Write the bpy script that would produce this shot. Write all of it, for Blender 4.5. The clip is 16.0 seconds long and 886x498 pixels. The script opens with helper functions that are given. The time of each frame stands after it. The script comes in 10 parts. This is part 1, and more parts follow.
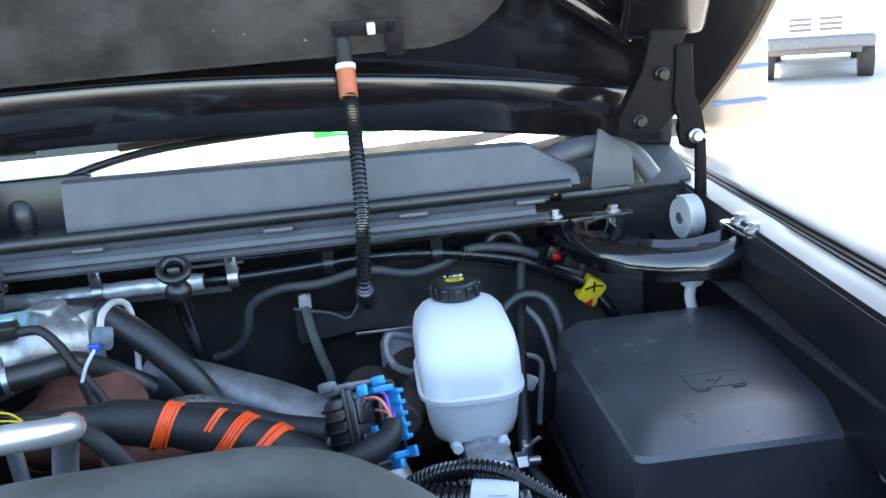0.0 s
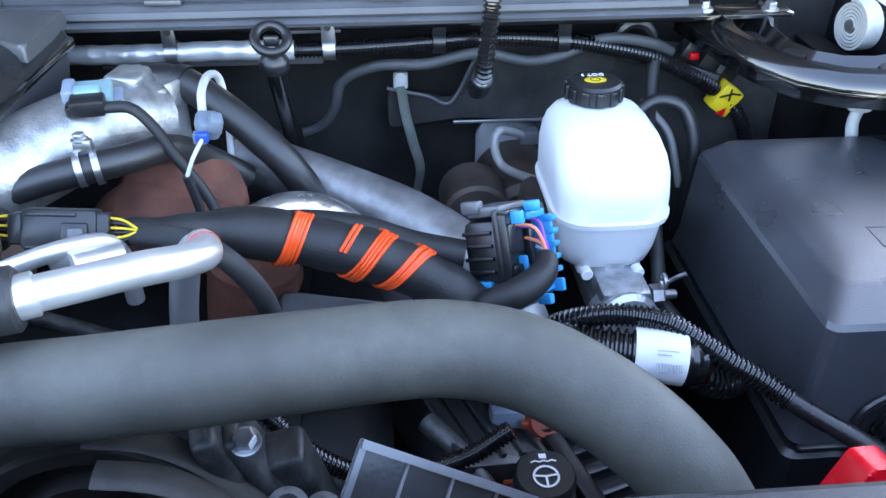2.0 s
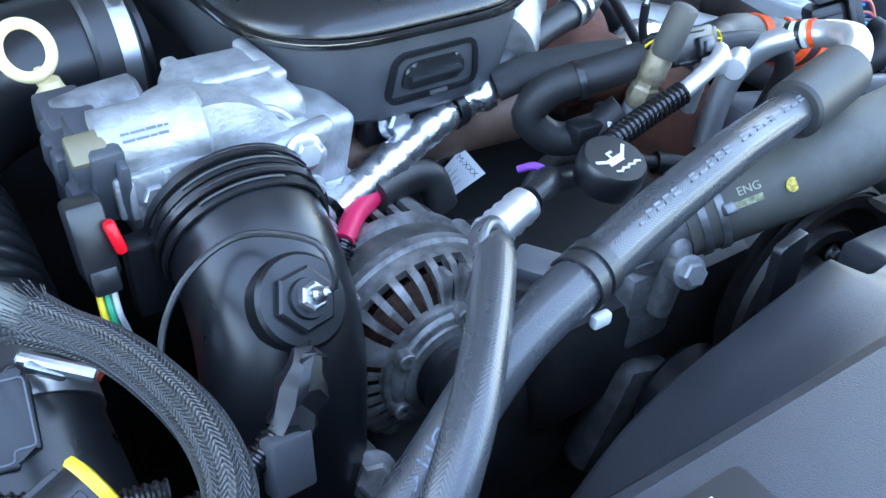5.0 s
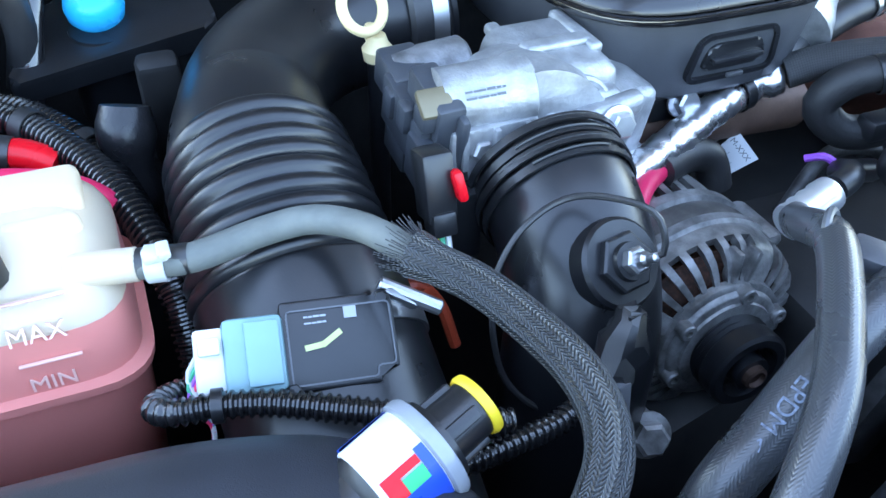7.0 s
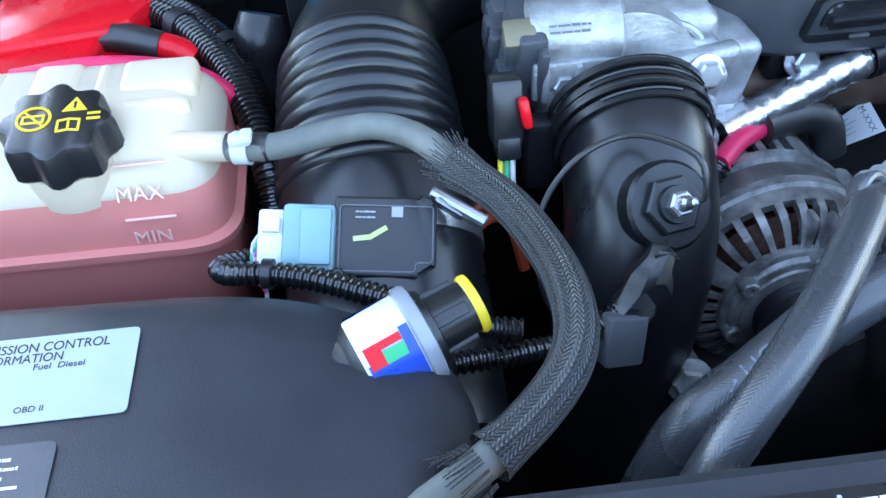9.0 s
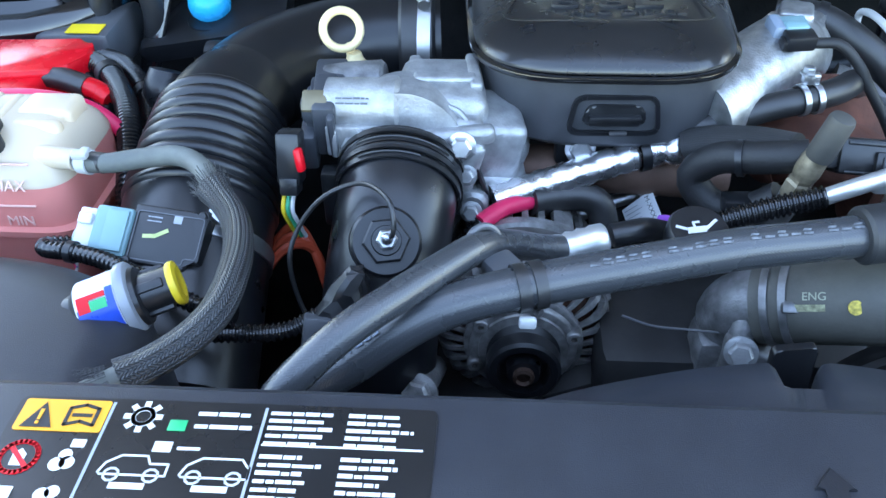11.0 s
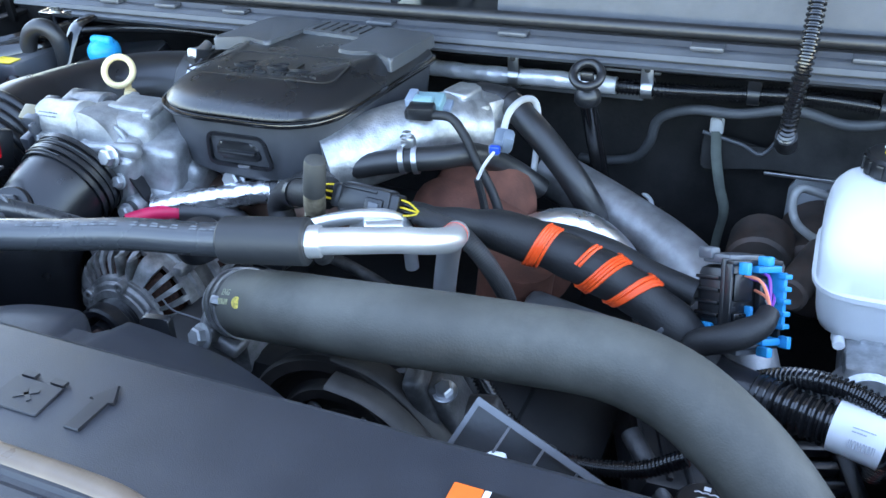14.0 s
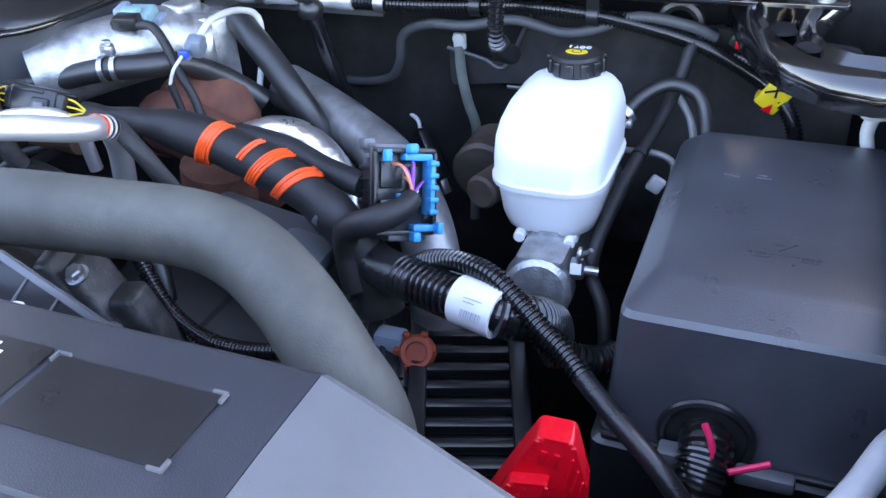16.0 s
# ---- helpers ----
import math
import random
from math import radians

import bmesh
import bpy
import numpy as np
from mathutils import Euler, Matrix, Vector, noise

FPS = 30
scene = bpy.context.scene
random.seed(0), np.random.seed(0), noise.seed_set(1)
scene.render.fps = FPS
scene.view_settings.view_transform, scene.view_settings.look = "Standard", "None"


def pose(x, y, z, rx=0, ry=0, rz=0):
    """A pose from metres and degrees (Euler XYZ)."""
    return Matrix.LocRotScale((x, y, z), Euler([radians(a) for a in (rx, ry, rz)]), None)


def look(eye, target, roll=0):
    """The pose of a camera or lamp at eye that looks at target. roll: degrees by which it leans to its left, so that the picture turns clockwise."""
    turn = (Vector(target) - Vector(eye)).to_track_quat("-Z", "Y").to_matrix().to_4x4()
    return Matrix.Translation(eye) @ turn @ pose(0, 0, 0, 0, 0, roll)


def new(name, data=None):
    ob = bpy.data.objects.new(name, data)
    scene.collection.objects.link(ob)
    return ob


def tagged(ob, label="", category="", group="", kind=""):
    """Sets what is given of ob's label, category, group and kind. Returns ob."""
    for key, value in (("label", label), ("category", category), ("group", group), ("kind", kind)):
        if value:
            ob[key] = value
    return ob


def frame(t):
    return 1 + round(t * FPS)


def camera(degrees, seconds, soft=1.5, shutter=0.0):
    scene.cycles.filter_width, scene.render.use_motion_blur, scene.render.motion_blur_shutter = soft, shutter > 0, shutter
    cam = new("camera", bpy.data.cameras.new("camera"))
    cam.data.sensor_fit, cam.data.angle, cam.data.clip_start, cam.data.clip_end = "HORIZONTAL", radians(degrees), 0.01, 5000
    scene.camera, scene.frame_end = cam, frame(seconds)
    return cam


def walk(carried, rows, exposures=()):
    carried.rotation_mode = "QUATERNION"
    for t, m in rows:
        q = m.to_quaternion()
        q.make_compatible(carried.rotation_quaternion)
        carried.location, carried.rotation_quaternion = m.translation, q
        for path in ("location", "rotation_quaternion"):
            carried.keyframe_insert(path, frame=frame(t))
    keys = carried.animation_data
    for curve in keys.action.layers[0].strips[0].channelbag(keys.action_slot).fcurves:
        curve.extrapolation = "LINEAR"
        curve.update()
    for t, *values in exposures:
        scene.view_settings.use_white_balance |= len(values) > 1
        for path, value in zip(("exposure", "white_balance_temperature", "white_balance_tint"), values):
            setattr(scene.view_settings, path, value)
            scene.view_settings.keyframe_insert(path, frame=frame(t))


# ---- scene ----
cam = camera(53.9, 16.0, soft=1.5)
METRES, EYE, TILT, LEAN, TURN = 2.4, 1.6, -16.0, 5.1, -5.7
ROWS = [
    (0.0, -0.0002, -0.0014, -0.0004, -0.04, 0.07, -0.01),
    (0.5, 0.0075, 0.0479, 0.0237, -0.13, -6.43, -0.09),
    (1.0, -0.0025, 0.0707, 0.0205, 1.49, -12.09, -2.84),
    (1.5, -0.022, 0.0671, 0.0157, 2.32, -15.52, -5.65),
    (2.0, -0.0611, 0.0492, 0.0146, -0.76, -16.65, -5.37),
    (2.5, -0.1155, 0.0427, 0.0093, -5.66, -18.03, -3.72),
    (3.0, -0.159, 0.0495, 0.0024, -9.74, -19.46, -1.89),
    (3.5, -0.2032, 0.0599, -0.0031, -15.19, -20.24, -0.4),
    (4.0, -0.2405, 0.068, -0.0104, -20.97, -20.9, -0.56),
    (4.5, -0.3013, 0.0742, -0.011, -25.92, -21.55, -0.14),
    (5.0, -0.3411, 0.0776, -0.0153, -28.66, -21.69, 0.72),
    (5.2, -0.3529, 0.0789, -0.0161, -29.24, -21.91, 0.88),
    (7.3, -0.3807, 0.0802, -0.0094, -14.34, -24.3, -1.89),
    (7.5, -0.3769, 0.0779, -0.0076, -12.42, -24.86, -2.09),
    (8.0, -0.3666, 0.072, -0.0093, -7.29, -26.12, -2.72),
    (8.5, -0.3596, 0.0672, -0.0102, -3.58, -27.2, -3.09),
    (9.0, -0.3511, 0.0586, -0.0113, -2.07, -27.73, -3.07),
    (9.5, -0.3361, 0.0416, -0.0093, -0.81, -27.4, -3.51),
    (10.0, -0.3083, 0.0228, -0.008, 0.42, -26.74, -4.53),
    (10.2, -0.2968, 0.0132, -0.0043, 0.97, -26.15, -4.99),
    (12.3, -0.1643, 0.004, 0.0174, 22.22, -19.56, -7.91),
    (12.5, -0.1465, 0.0008, 0.018, 23.18, -19.36, -8.07),
    (13.0, -0.0934, 0.0, 0.0183, 25.43, -19.18, -8.76),
    (13.5, -0.0497, -0.0002, 0.0241, 26.55, -19.11, -8.71),
    (14.0, -0.0043, 0.0192, 0.0326, 27.91, -19.27, -9.26),
    (14.5, 0.0336, 0.0324, 0.0339, 29.89, -19.98, -10.18),
    (15.0, 0.068, 0.0451, 0.0337, 29.76, -20.52, -9.94),
    (15.5, 0.0912, 0.0532, 0.032, 27.56, -20.58, -8.9),
    (16.0, 0.1044, 0.0533, 0.0258, 26.1, -20.61, -8.51),
]
EXPOSURES = [(t, e, k, w) for t, e, k, w in ((0.0, 3.0, 7050, 8), (0.7, 3.35, 7150, 8), (1.6, 3.66, 7200, 14), (3.0, 3.58, 7150, 14), (3.6, 3.72, 7050, 12), (4.5, 3.85, 6900, 8), (5.0, 3.88, 6900, 8), (7.5, 3.72, 6900, 8), (8.5, 3.68, 6950, 7), (9.0, 3.5, 6950, 7), (13.0, 3.5, 7150, 9), (14.5, 3.55, 7200, 12), (16.0, 3.65, 7400, 20))]
walk(cam, [(t, pose(0, 0, EYE, TILT, LEAN, TURN) @ pose(METRES * x, METRES * y, METRES * z, 90 + pitch, roll, yaw)) for t, x, y, z, yaw, pitch, roll in ROWS], EXPOSURES)

# ---- world and sun: clear day, the raised hood keeps the sun off the engine ----
SUN_EL, SUN_AZ = 52.0, 4.0          # degrees; azimuth from straight behind the truck towards its driver side
world = bpy.data.worlds.new("sky")
scene.world = world
world.use_nodes = True
wn = world.node_tree
sky = wn.nodes.new("ShaderNodeTexSky")
sky.sky_type, sky.sun_disc = "NISHITA", False
sky.sun_elevation, sky.sun_rotation = radians(SUN_EL), radians(SUN_AZ)
wn.links.new(sky.outputs[0], wn.nodes["Background"].inputs[0])
wn.nodes["Background"].inputs[1].default_value = 0.15
sun = new("sun", bpy.data.lights.new("sun", "SUN"))
sun.data.energy, sun.data.angle, sun.data.color = 4.5, radians(0.55), (1.0, 0.95, 0.87)
sd = Vector((math.sin(radians(SUN_AZ)) * math.cos(radians(SUN_EL)), math.cos(radians(SUN_AZ)) * math.cos(radians(SUN_EL)), math.sin(radians(SUN_EL))))
sun.matrix_world = look(sd * 20, (0, 0, 0))


# ---- materials ----
def mat(name, col, rough=0.5, metal=0.0, var=0.18, scale=30.0, bump=0.15, bscale=420.0, coat=0.0, spec=0.5, col2=None, dirt=None, dirt_amount=0.0, crumple=0.0, cscale=60.0):
    m = bpy.data.materials.new(name)
    m.use_nodes = True
    n, l = m.node_tree.nodes, m.node_tree.links
    p = n["Principled BSDF"]
    tc = n.new("ShaderNodeTexCoord")
    big = n.new("ShaderNodeTexNoise")
    big.inputs["Scale"].default_value, big.inputs["Detail"].default_value = scale, 6.0
    fine = n.new("ShaderNodeTexNoise")
    fine.inputs["Scale"].default_value, fine.inputs["Detail"].default_value = bscale, 3.0
    l.new(tc.outputs["Object"], big.inputs["Vector"])
    l.new(tc.outputs["Object"], fine.inputs["Vector"])
    mix = n.new("ShaderNodeMix")
    mix.data_type = "RGBA"
    a = [max(0.0, c * (1 - var)) for c in col]
    b = list(col2) if col2 else [min(1.0, c * (1 + var)) for c in col]
    mix.inputs[6].default_value, mix.inputs[7].default_value = (*a, 1), (*b, 1)
    ramp = n.new("ShaderNodeMapRange")
    ramp.inputs[1].default_value, ramp.inputs[2].default_value = 0.32, 0.68
    l.new(big.outputs[0], ramp.inputs[0])
    l.new(ramp.outputs[0], mix.inputs[0])
    colour = mix.outputs[2]
    if dirt:
        d = n.new("ShaderNodeTexNoise")
        d.inputs["Scale"].default_value, d.inputs["Detail"].default_value, d.inputs["Roughness"].default_value = scale * 0.45, 9.0, 0.7
        l.new(tc.outputs["Object"], d.inputs["Vector"])
        dr = n.new("ShaderNodeMapRange")
        dr.inputs[1].default_value, dr.inputs[2].default_value, dr.inputs[4].default_value = 0.45, 0.75, dirt_amount
        l.new(d.outputs[0], dr.inputs[0])
        dm = n.new("ShaderNodeMix")
        dm.data_type = "RGBA"
        dm.inputs[7].default_value = (*dirt, 1)
        l.new(dr.outputs[0], dm.inputs[0])
        l.new(colour, dm.inputs[6])
        colour = dm.outputs[2]
    l.new(colour, p.inputs["Base Color"])
    rr = n.new("ShaderNodeMapRange")
    rr.inputs[3].default_value, rr.inputs[4].default_value = max(0.03, rough - 0.09), min(1.0, rough + 0.11)
    l.new(big.outputs[0], rr.inputs[0])
    l.new(rr.outputs[0], p.inputs["Roughness"])
    p.inputs["Metallic"].default_value = metal
    p.inputs["Coat Weight"].default_value = coat
    p.inputs["Coat Roughness"].default_value = 0.08
    p.inputs["Specular IOR Level"].default_value = spec
    normal = None
    if bump:
        bn = n.new("ShaderNodeBump")
        bn.inputs["Strength"].default_value, bn.inputs["Distance"].default_value = bump, 0.0006
        l.new(fine.outputs[0], bn.inputs["Height"])
        normal = bn.outputs[0]
    if crumple:
        v = n.new("ShaderNodeTexVoronoi")
        v.feature = "F1"
        v.inputs["Scale"].default_value = cscale
        wob = n.new("ShaderNodeTexNoise")
        wob.inputs["Scale"].default_value, wob.inputs["Detail"].default_value = cscale * 0.8, 5.0
        l.new(tc.outputs["Object"], wob.inputs["Vector"])
        l.new(tc.outputs["Object"], v.inputs["Vector"])
        s = n.new("ShaderNodeMath")
        l.new(v.outputs[0], s.inputs[0])
        l.new(wob.outputs[0], s.inputs[1])
        cb = n.new("ShaderNodeBump")
        cb.inputs["Strength"].default_value, cb.inputs["Distance"].default_value = crumple, 0.004
        l.new(s.outputs[0], cb.inputs["Height"])
        if normal:
            l.new(normal, cb.inputs["Normal"])
        normal = cb.outputs[0]
    if normal:
        l.new(normal, p.inputs["Normal"])
    return m


def weave(name, col, col2, rough, cell, depth, turn=45.0, across=0.07):
    """A woven or braided cover on tubes: diagonal checks along the tube's own length and girth."""
    m = mat(name, col, rough, var=0.2, bump=0.0)
    n, l = m.node_tree.nodes, m.node_tree.links
    p = n["Principled BSDF"]
    uv = n.new("ShaderNodeTexCoord")
    mp = n.new("ShaderNodeMapping")
    mp.inputs["Rotation"].default_value = (0, 0, radians(turn))
    mp.inputs["Scale"].default_value = (1, 1, 1)
    l.new(uv.outputs["UV"], mp.inputs[0])
    ck = n.new("ShaderNodeTexChecker")
    ck.inputs["Scale"].default_value = 1.0 / cell
    l.new(mp.outputs[0], ck.inputs["Vector"])
    w = n.new("ShaderNodeTexWave")
    w.inputs["Scale"].default_value = 0.6 / cell
    w.inputs["Distortion"].default_value = 0.3
    l.new(mp.outputs[0], w.inputs["Vector"])
    mx = n.new("ShaderNodeMix")
    mx.data_type = "RGBA"
    mx.inputs[6].default_value, mx.inputs[7].default_value = (*col, 1), (*col2, 1)
    half = n.new("ShaderNodeMath")
    half.operation = "MULTIPLY_ADD"
    half.inputs[1].default_value, half.inputs[2].default_value = 0.5, 0.0
    add = n.new("ShaderNodeMath")
    l.new(ck.outputs["Fac"], add.inputs[0])
    l.new(w.outputs["Fac"], add.inputs[1])
    l.new(add.outputs[0], half.inputs[0])
    l.new(half.outputs[0], mx.inputs[0])
    l.new(mx.outputs[2], p.inputs["Base Color"])
    b = n.new("ShaderNodeBump")
    b.inputs["Strength"].default_value, b.inputs["Distance"].default_value = depth, 0.0012
    l.new(half.outputs[0], b.inputs["Height"])
    l.new(b.outputs[0], p.inputs["Normal"])
    return m


def herringbone(name, col, col2, rough, pitch, width, depth):
    """A braided cover on tubes: strands slanting one way and the other in bands along the tube."""
    m = mat(name, col, rough, var=0.2, bump=0.0, spec=0.8)
    n, l = m.node_tree.nodes, m.node_tree.links
    p = n["Principled BSDF"]

    def math_node(op, a, b):
        q = n.new("ShaderNodeMath")
        q.operation = op
        for k, v in enumerate((a, b)):
            if isinstance(v, float):
                q.inputs[k].default_value = v
            else:
                l.new(v, q.inputs[k])
        return q.outputs[0]
    uv = n.new("ShaderNodeTexCoord")
    sx = n.new("ShaderNodeSeparateXYZ")
    l.new(uv.outputs["UV"], sx.inputs[0])
    zig = math_node("PINGPONG", sx.outputs[0], width / 2)
    way = math_node("ADD", sx.outputs[1], math_node("MULTIPLY", zig, 1.3))
    wave = math_node("SINE", math_node("MULTIPLY", way, 2 * math.pi / pitch), 0.0)
    lift = math_node("MULTIPLY_ADD", wave, 0.5)
    lift.node.inputs[2].default_value = 0.5
    edge = math_node("PINGPONG", math_node("ADD", sx.outputs[0], width / 4), width / 4)
    strand = math_node("MULTIPLY", lift, math_node("MINIMUM", math_node("MULTIPLY", edge, 6.0 / width), 1.0))
    mx = n.new("ShaderNodeMix")
    mx.data_type = "RGBA"
    mx.inputs[6].default_value, mx.inputs[7].default_value = (*col, 1), (*col2, 1)
    l.new(strand, mx.inputs[0])
    l.new(mx.outputs[2], p.inputs["Base Color"])
    b = n.new("ShaderNodeBump")
    b.inputs["Strength"].default_value, b.inputs["Distance"].default_value = depth, 0.0010
    l.new(strand, b.inputs["Height"])
    l.new(b.outputs[0], p.inputs["Normal"])
    return m


def spiral(name, col, rough, pitch, depth):
    """Tape wound round a loom: slanted overlaps along the tube."""
    m = mat(name, col, rough, var=0.25, bump=0.25, bscale=300)
    n, l = m.node_tree.nodes, m.node_tree.links
    p = n["Principled BSDF"]
    uv = n.new("ShaderNodeTexCoord")
    mp = n.new("ShaderNodeMapping")
    mp.inputs["Rotation"].default_value = (0, 0, radians(68))
    l.new(uv.outputs["UV"], mp.inputs[0])
    w = n.new("ShaderNodeTexWave")
    w.wave_profile = "SAW"
    w.inputs["Scale"].default_value, w.inputs["Distortion"].default_value = 0.16 / pitch, 0.5
    w.inputs["Detail Scale"].default_value = 30
    l.new(mp.outputs[0], w.inputs["Vector"])
    b = n.new("ShaderNodeBump")
    b.inputs["Strength"].default_value, b.inputs["Distance"].default_value = depth, 0.002
    l.new(w.outputs["Fac"], b.inputs["Height"])
    l.new(b.outputs[0], p.inputs["Normal"])
    return m


def milky(name, col, see, rough=0.3, through_light=0.35):
    """Thin translucent plastic: part of the light goes straight through, the rest is scattered."""
    m = bpy.data.materials.new(name)
    m.use_nodes = True
    n, l = m.node_tree.nodes, m.node_tree.links
    out = n["Material Output"]
    p = n["Principled BSDF"]
    tc = n.new("ShaderNodeTexCoord")
    nz = n.new("ShaderNodeTexNoise")
    nz.inputs["Scale"].default_value, nz.inputs["Detail"].default_value = 18, 5
    l.new(tc.outputs["Object"], nz.inputs["Vector"])
    mx = n.new("ShaderNodeMix")
    mx.data_type = "RGBA"
    mx.inputs[6].default_value, mx.inputs[7].default_value = (*[c * 0.9 for c in col], 1), (*col, 1)
    l.new(nz.outputs[0], mx.inputs[0])
    l.new(mx.outputs[2], p.inputs["Base Color"])
    p.inputs["Roughness"].default_value = rough
    tl = n.new("ShaderNodeBsdfTranslucent")
    l.new(mx.outputs[2], tl.inputs[0])
    a = n.new("ShaderNodeMixShader")
    a.inputs[0].default_value = through_light
    l.new(p.outputs[0], a.inputs[1])
    l.new(tl.outputs[0], a.inputs[2])
    tr = n.new("ShaderNodeBsdfTransparent")
    b = n.new("ShaderNodeMixShader")
    b.inputs[0].default_value = see
    l.new(a.outputs[0], b.inputs[1])
    l.new(tr.outputs[0], b.inputs[2])
    l.new(b.outputs[0], out.inputs[0])
    return m


def clear_glass(name, tint):
    m = bpy.data.materials.new(name)
    m.use_nodes = True
    n, l = m.node_tree.nodes, m.node_tree.links
    g = n.new("ShaderNodeBsdfGlossy")
    g.inputs["Roughness"].default_value = 0.03
    tr = n.new("ShaderNodeBsdfTransparent")
    tr.inputs[0].default_value = (*tint, 1)
    f = n.new("ShaderNodeFresnel")
    f.inputs[0].default_value = 1.55
    mx = n.new("ShaderNodeMixShader")
    l.new(f.outputs[0], mx.inputs[0])
    l.new(tr.outputs[0], mx.inputs[1])
    l.new(g.outputs[0], mx.inputs[2])
    l.new(mx.outputs[0], n["Material Output"].inputs[0])
    return m


BLACK = mat("black_plastic", (0.010, 0.0107, 0.0125), 0.33, spec=0.65, dirt=(0.05, 0.05, 0.056), dirt_amount=0.12)
SATIN = mat("satin_black_plastic", (0.009, 0.0096, 0.0115), 0.30, spec=0.6, var=0.1, bump=0.1, bscale=900, dirt=(0.035, 0.036, 0.04), dirt_amount=0.10)
GRAIN = mat("grained_grey_black_plastic", (0.020, 0.0225, 0.029), 0.42, var=0.1, bump=0.3, bscale=1500, dirt=(0.08, 0.082, 0.09), dirt_amount=0.12)
COWLGREY = mat("weathered_grey_plastic", (0.075, 0.080, 0.090), 0.46, var=0.12, bump=0.3, bscale=900, dirt=(0.15, 0.155, 0.165), dirt_amount=0.3)
GLOSS = mat("gloss_black_paint", (0.006, 0.006, 0.007), 0.14, var=0.1, bump=0.03, coat=1.0, dirt=(0.08, 0.075, 0.07), dirt_amount=0.05)
RUBBER = mat("black_rubber", (0.013, 0.013, 0.014), 0.42, spec=0.8, dirt=(0.05, 0.05, 0.052), dirt_amount=0.2, bump=0.2)
HOSEGREY = mat("dusty_olive_grey_rubber", (0.070, 0.069, 0.060), 0.58, var=0.22, scale=22, bump=0.35, bscale=600, dirt=(0.17, 0.163, 0.138), dirt_amount=0.48)
OLDHOSE = mat("pale_weathered_rubber", (0.12, 0.13, 0.12), 0.62, var=0.2, scale=50, bump=0.3, dirt=(0.2, 0.19, 0.15), dirt_amount=0.4)
DARK = mat("grimy_dark_metal", (0.012, 0.012, 0.013), 0.6, var=0.4, dirt=(0.05, 0.045, 0.04), dirt_amount=0.4)
BULKFELT = mat("grimy_black_bulkhead_felt", (0.018, 0.018, 0.0185), 0.9, var=0.4, scale=14, bump=0.8, bscale=240, spec=0.2, dirt=(0.065, 0.063, 0.06), dirt_amount=0.4)
FLAPFELT = mat("dusty_insulation_felt", (0.030, 0.030, 0.030), 0.92, var=0.4, scale=16, bump=0.8, bscale=240, spec=0.2, dirt=(0.10, 0.098, 0.092), dirt_amount=0.5)
FELT = mat("black_felt_pad", (0.046, 0.0465, 0.048), 0.95, var=0.5, scale=14, bump=0.9, bscale=260, spec=0.2, dirt=(0.14, 0.138, 0.135), dirt_amount=0.5)
ALU = mat("cast_aluminium", (0.50, 0.515, 0.53), 0.36, 0.82, var=0.22, scale=90, bump=0.8, bscale=420, dirt=(0.20, 0.20, 0.20), dirt_amount=0.55)
CASTPALE = mat("pale_sand_cast_aluminium", (0.38, 0.39, 0.40), 0.42, 0.55, var=0.22, scale=70, bump=0.8, bscale=420, dirt=(0.15, 0.15, 0.147), dirt_amount=0.55)
# darker casting tone for the parts low in the bay
LOWCAST = mat("dark_mottled_casting", (0.075, 0.075, 0.077), 0.45, 0.4, var=0.5, scale=60, bump=0.7, bscale=420, dirt=(0.02, 0.019, 0.018), dirt_amount=0.7)
ALTDIRT = mat("oil_darkened_cast_aluminium", (0.27, 0.267, 0.265), 0.38, 0.55, var=0.45, scale=80, bump=0.7, bscale=420, dirt=(0.055, 0.052, 0.05), dirt_amount=0.6)
ALUDIRT = mat("grimy_cast_aluminium", (0.23, 0.23, 0.235), 0.42, 0.5, var=0.35, scale=80, bump=0.7, bscale=420, dirt=(0.055, 0.05, 0.046), dirt_amount=0.72)
TUBEALU = mat("bright_aluminium_tube", (0.86, 0.87, 0.88), 0.33, 0.8, var=0.04, bump=0.02)
STEEL = mat("zinc_steel", (0.55, 0.56, 0.58), 0.34, 0.95, var=0.15, bump=0.1, dirt=(0.22, 0.2, 0.17), dirt_amount=0.3)
PIPE = mat("dull_grey_steel_pipe", (0.34, 0.34, 0.345), 0.42, 0.7, var=0.25, scale=45, bump=0.35, bscale=500, dirt=(0.13, 0.125, 0.12), dirt_amount=0.55)
FOILDULL = mat("dusty_foil_sleeve", (0.66, 0.67, 0.69), 0.36, 0.55, var=0.15, bump=0.1, crumple=0.4, cscale=70)
FOIL = mat("crumpled_foil", (0.84, 0.84, 0.86), 0.27, 0.97, var=0.1, bump=0.1, crumple=0.35, cscale=75)
RUST = mat("rusty_iron", (0.16, 0.060, 0.040), 0.85, 0.1, var=0.35, scale=35, bump=0.7, bscale=380, dirt=(0.05, 0.028, 0.02), dirt_amount=0.5)
RUSTPIPE = mat("heat_browned_pipe", (0.18, 0.11, 0.085), 0.55, 0.5, var=0.35, scale=30, bump=0.3)
WHITE = mat("white_label_paper", (0.70, 0.715, 0.73), 0.45, var=0.05, bump=0.03)
INK = mat("printed_black", (0.012, 0.012, 0.014), 0.5, var=0.05, bump=0)
PALEINK = mat("printed_white", (0.72, 0.73, 0.74), 0.5, var=0.05, bump=0)
GREYINK = mat("printed_grey", (0.35, 0.37, 0.4), 0.5, var=0.05, bump=0)
FADEINK = mat("worn_hose_print", (0.13, 0.14, 0.155), 0.6, var=0.5, scale=300, bump=0)
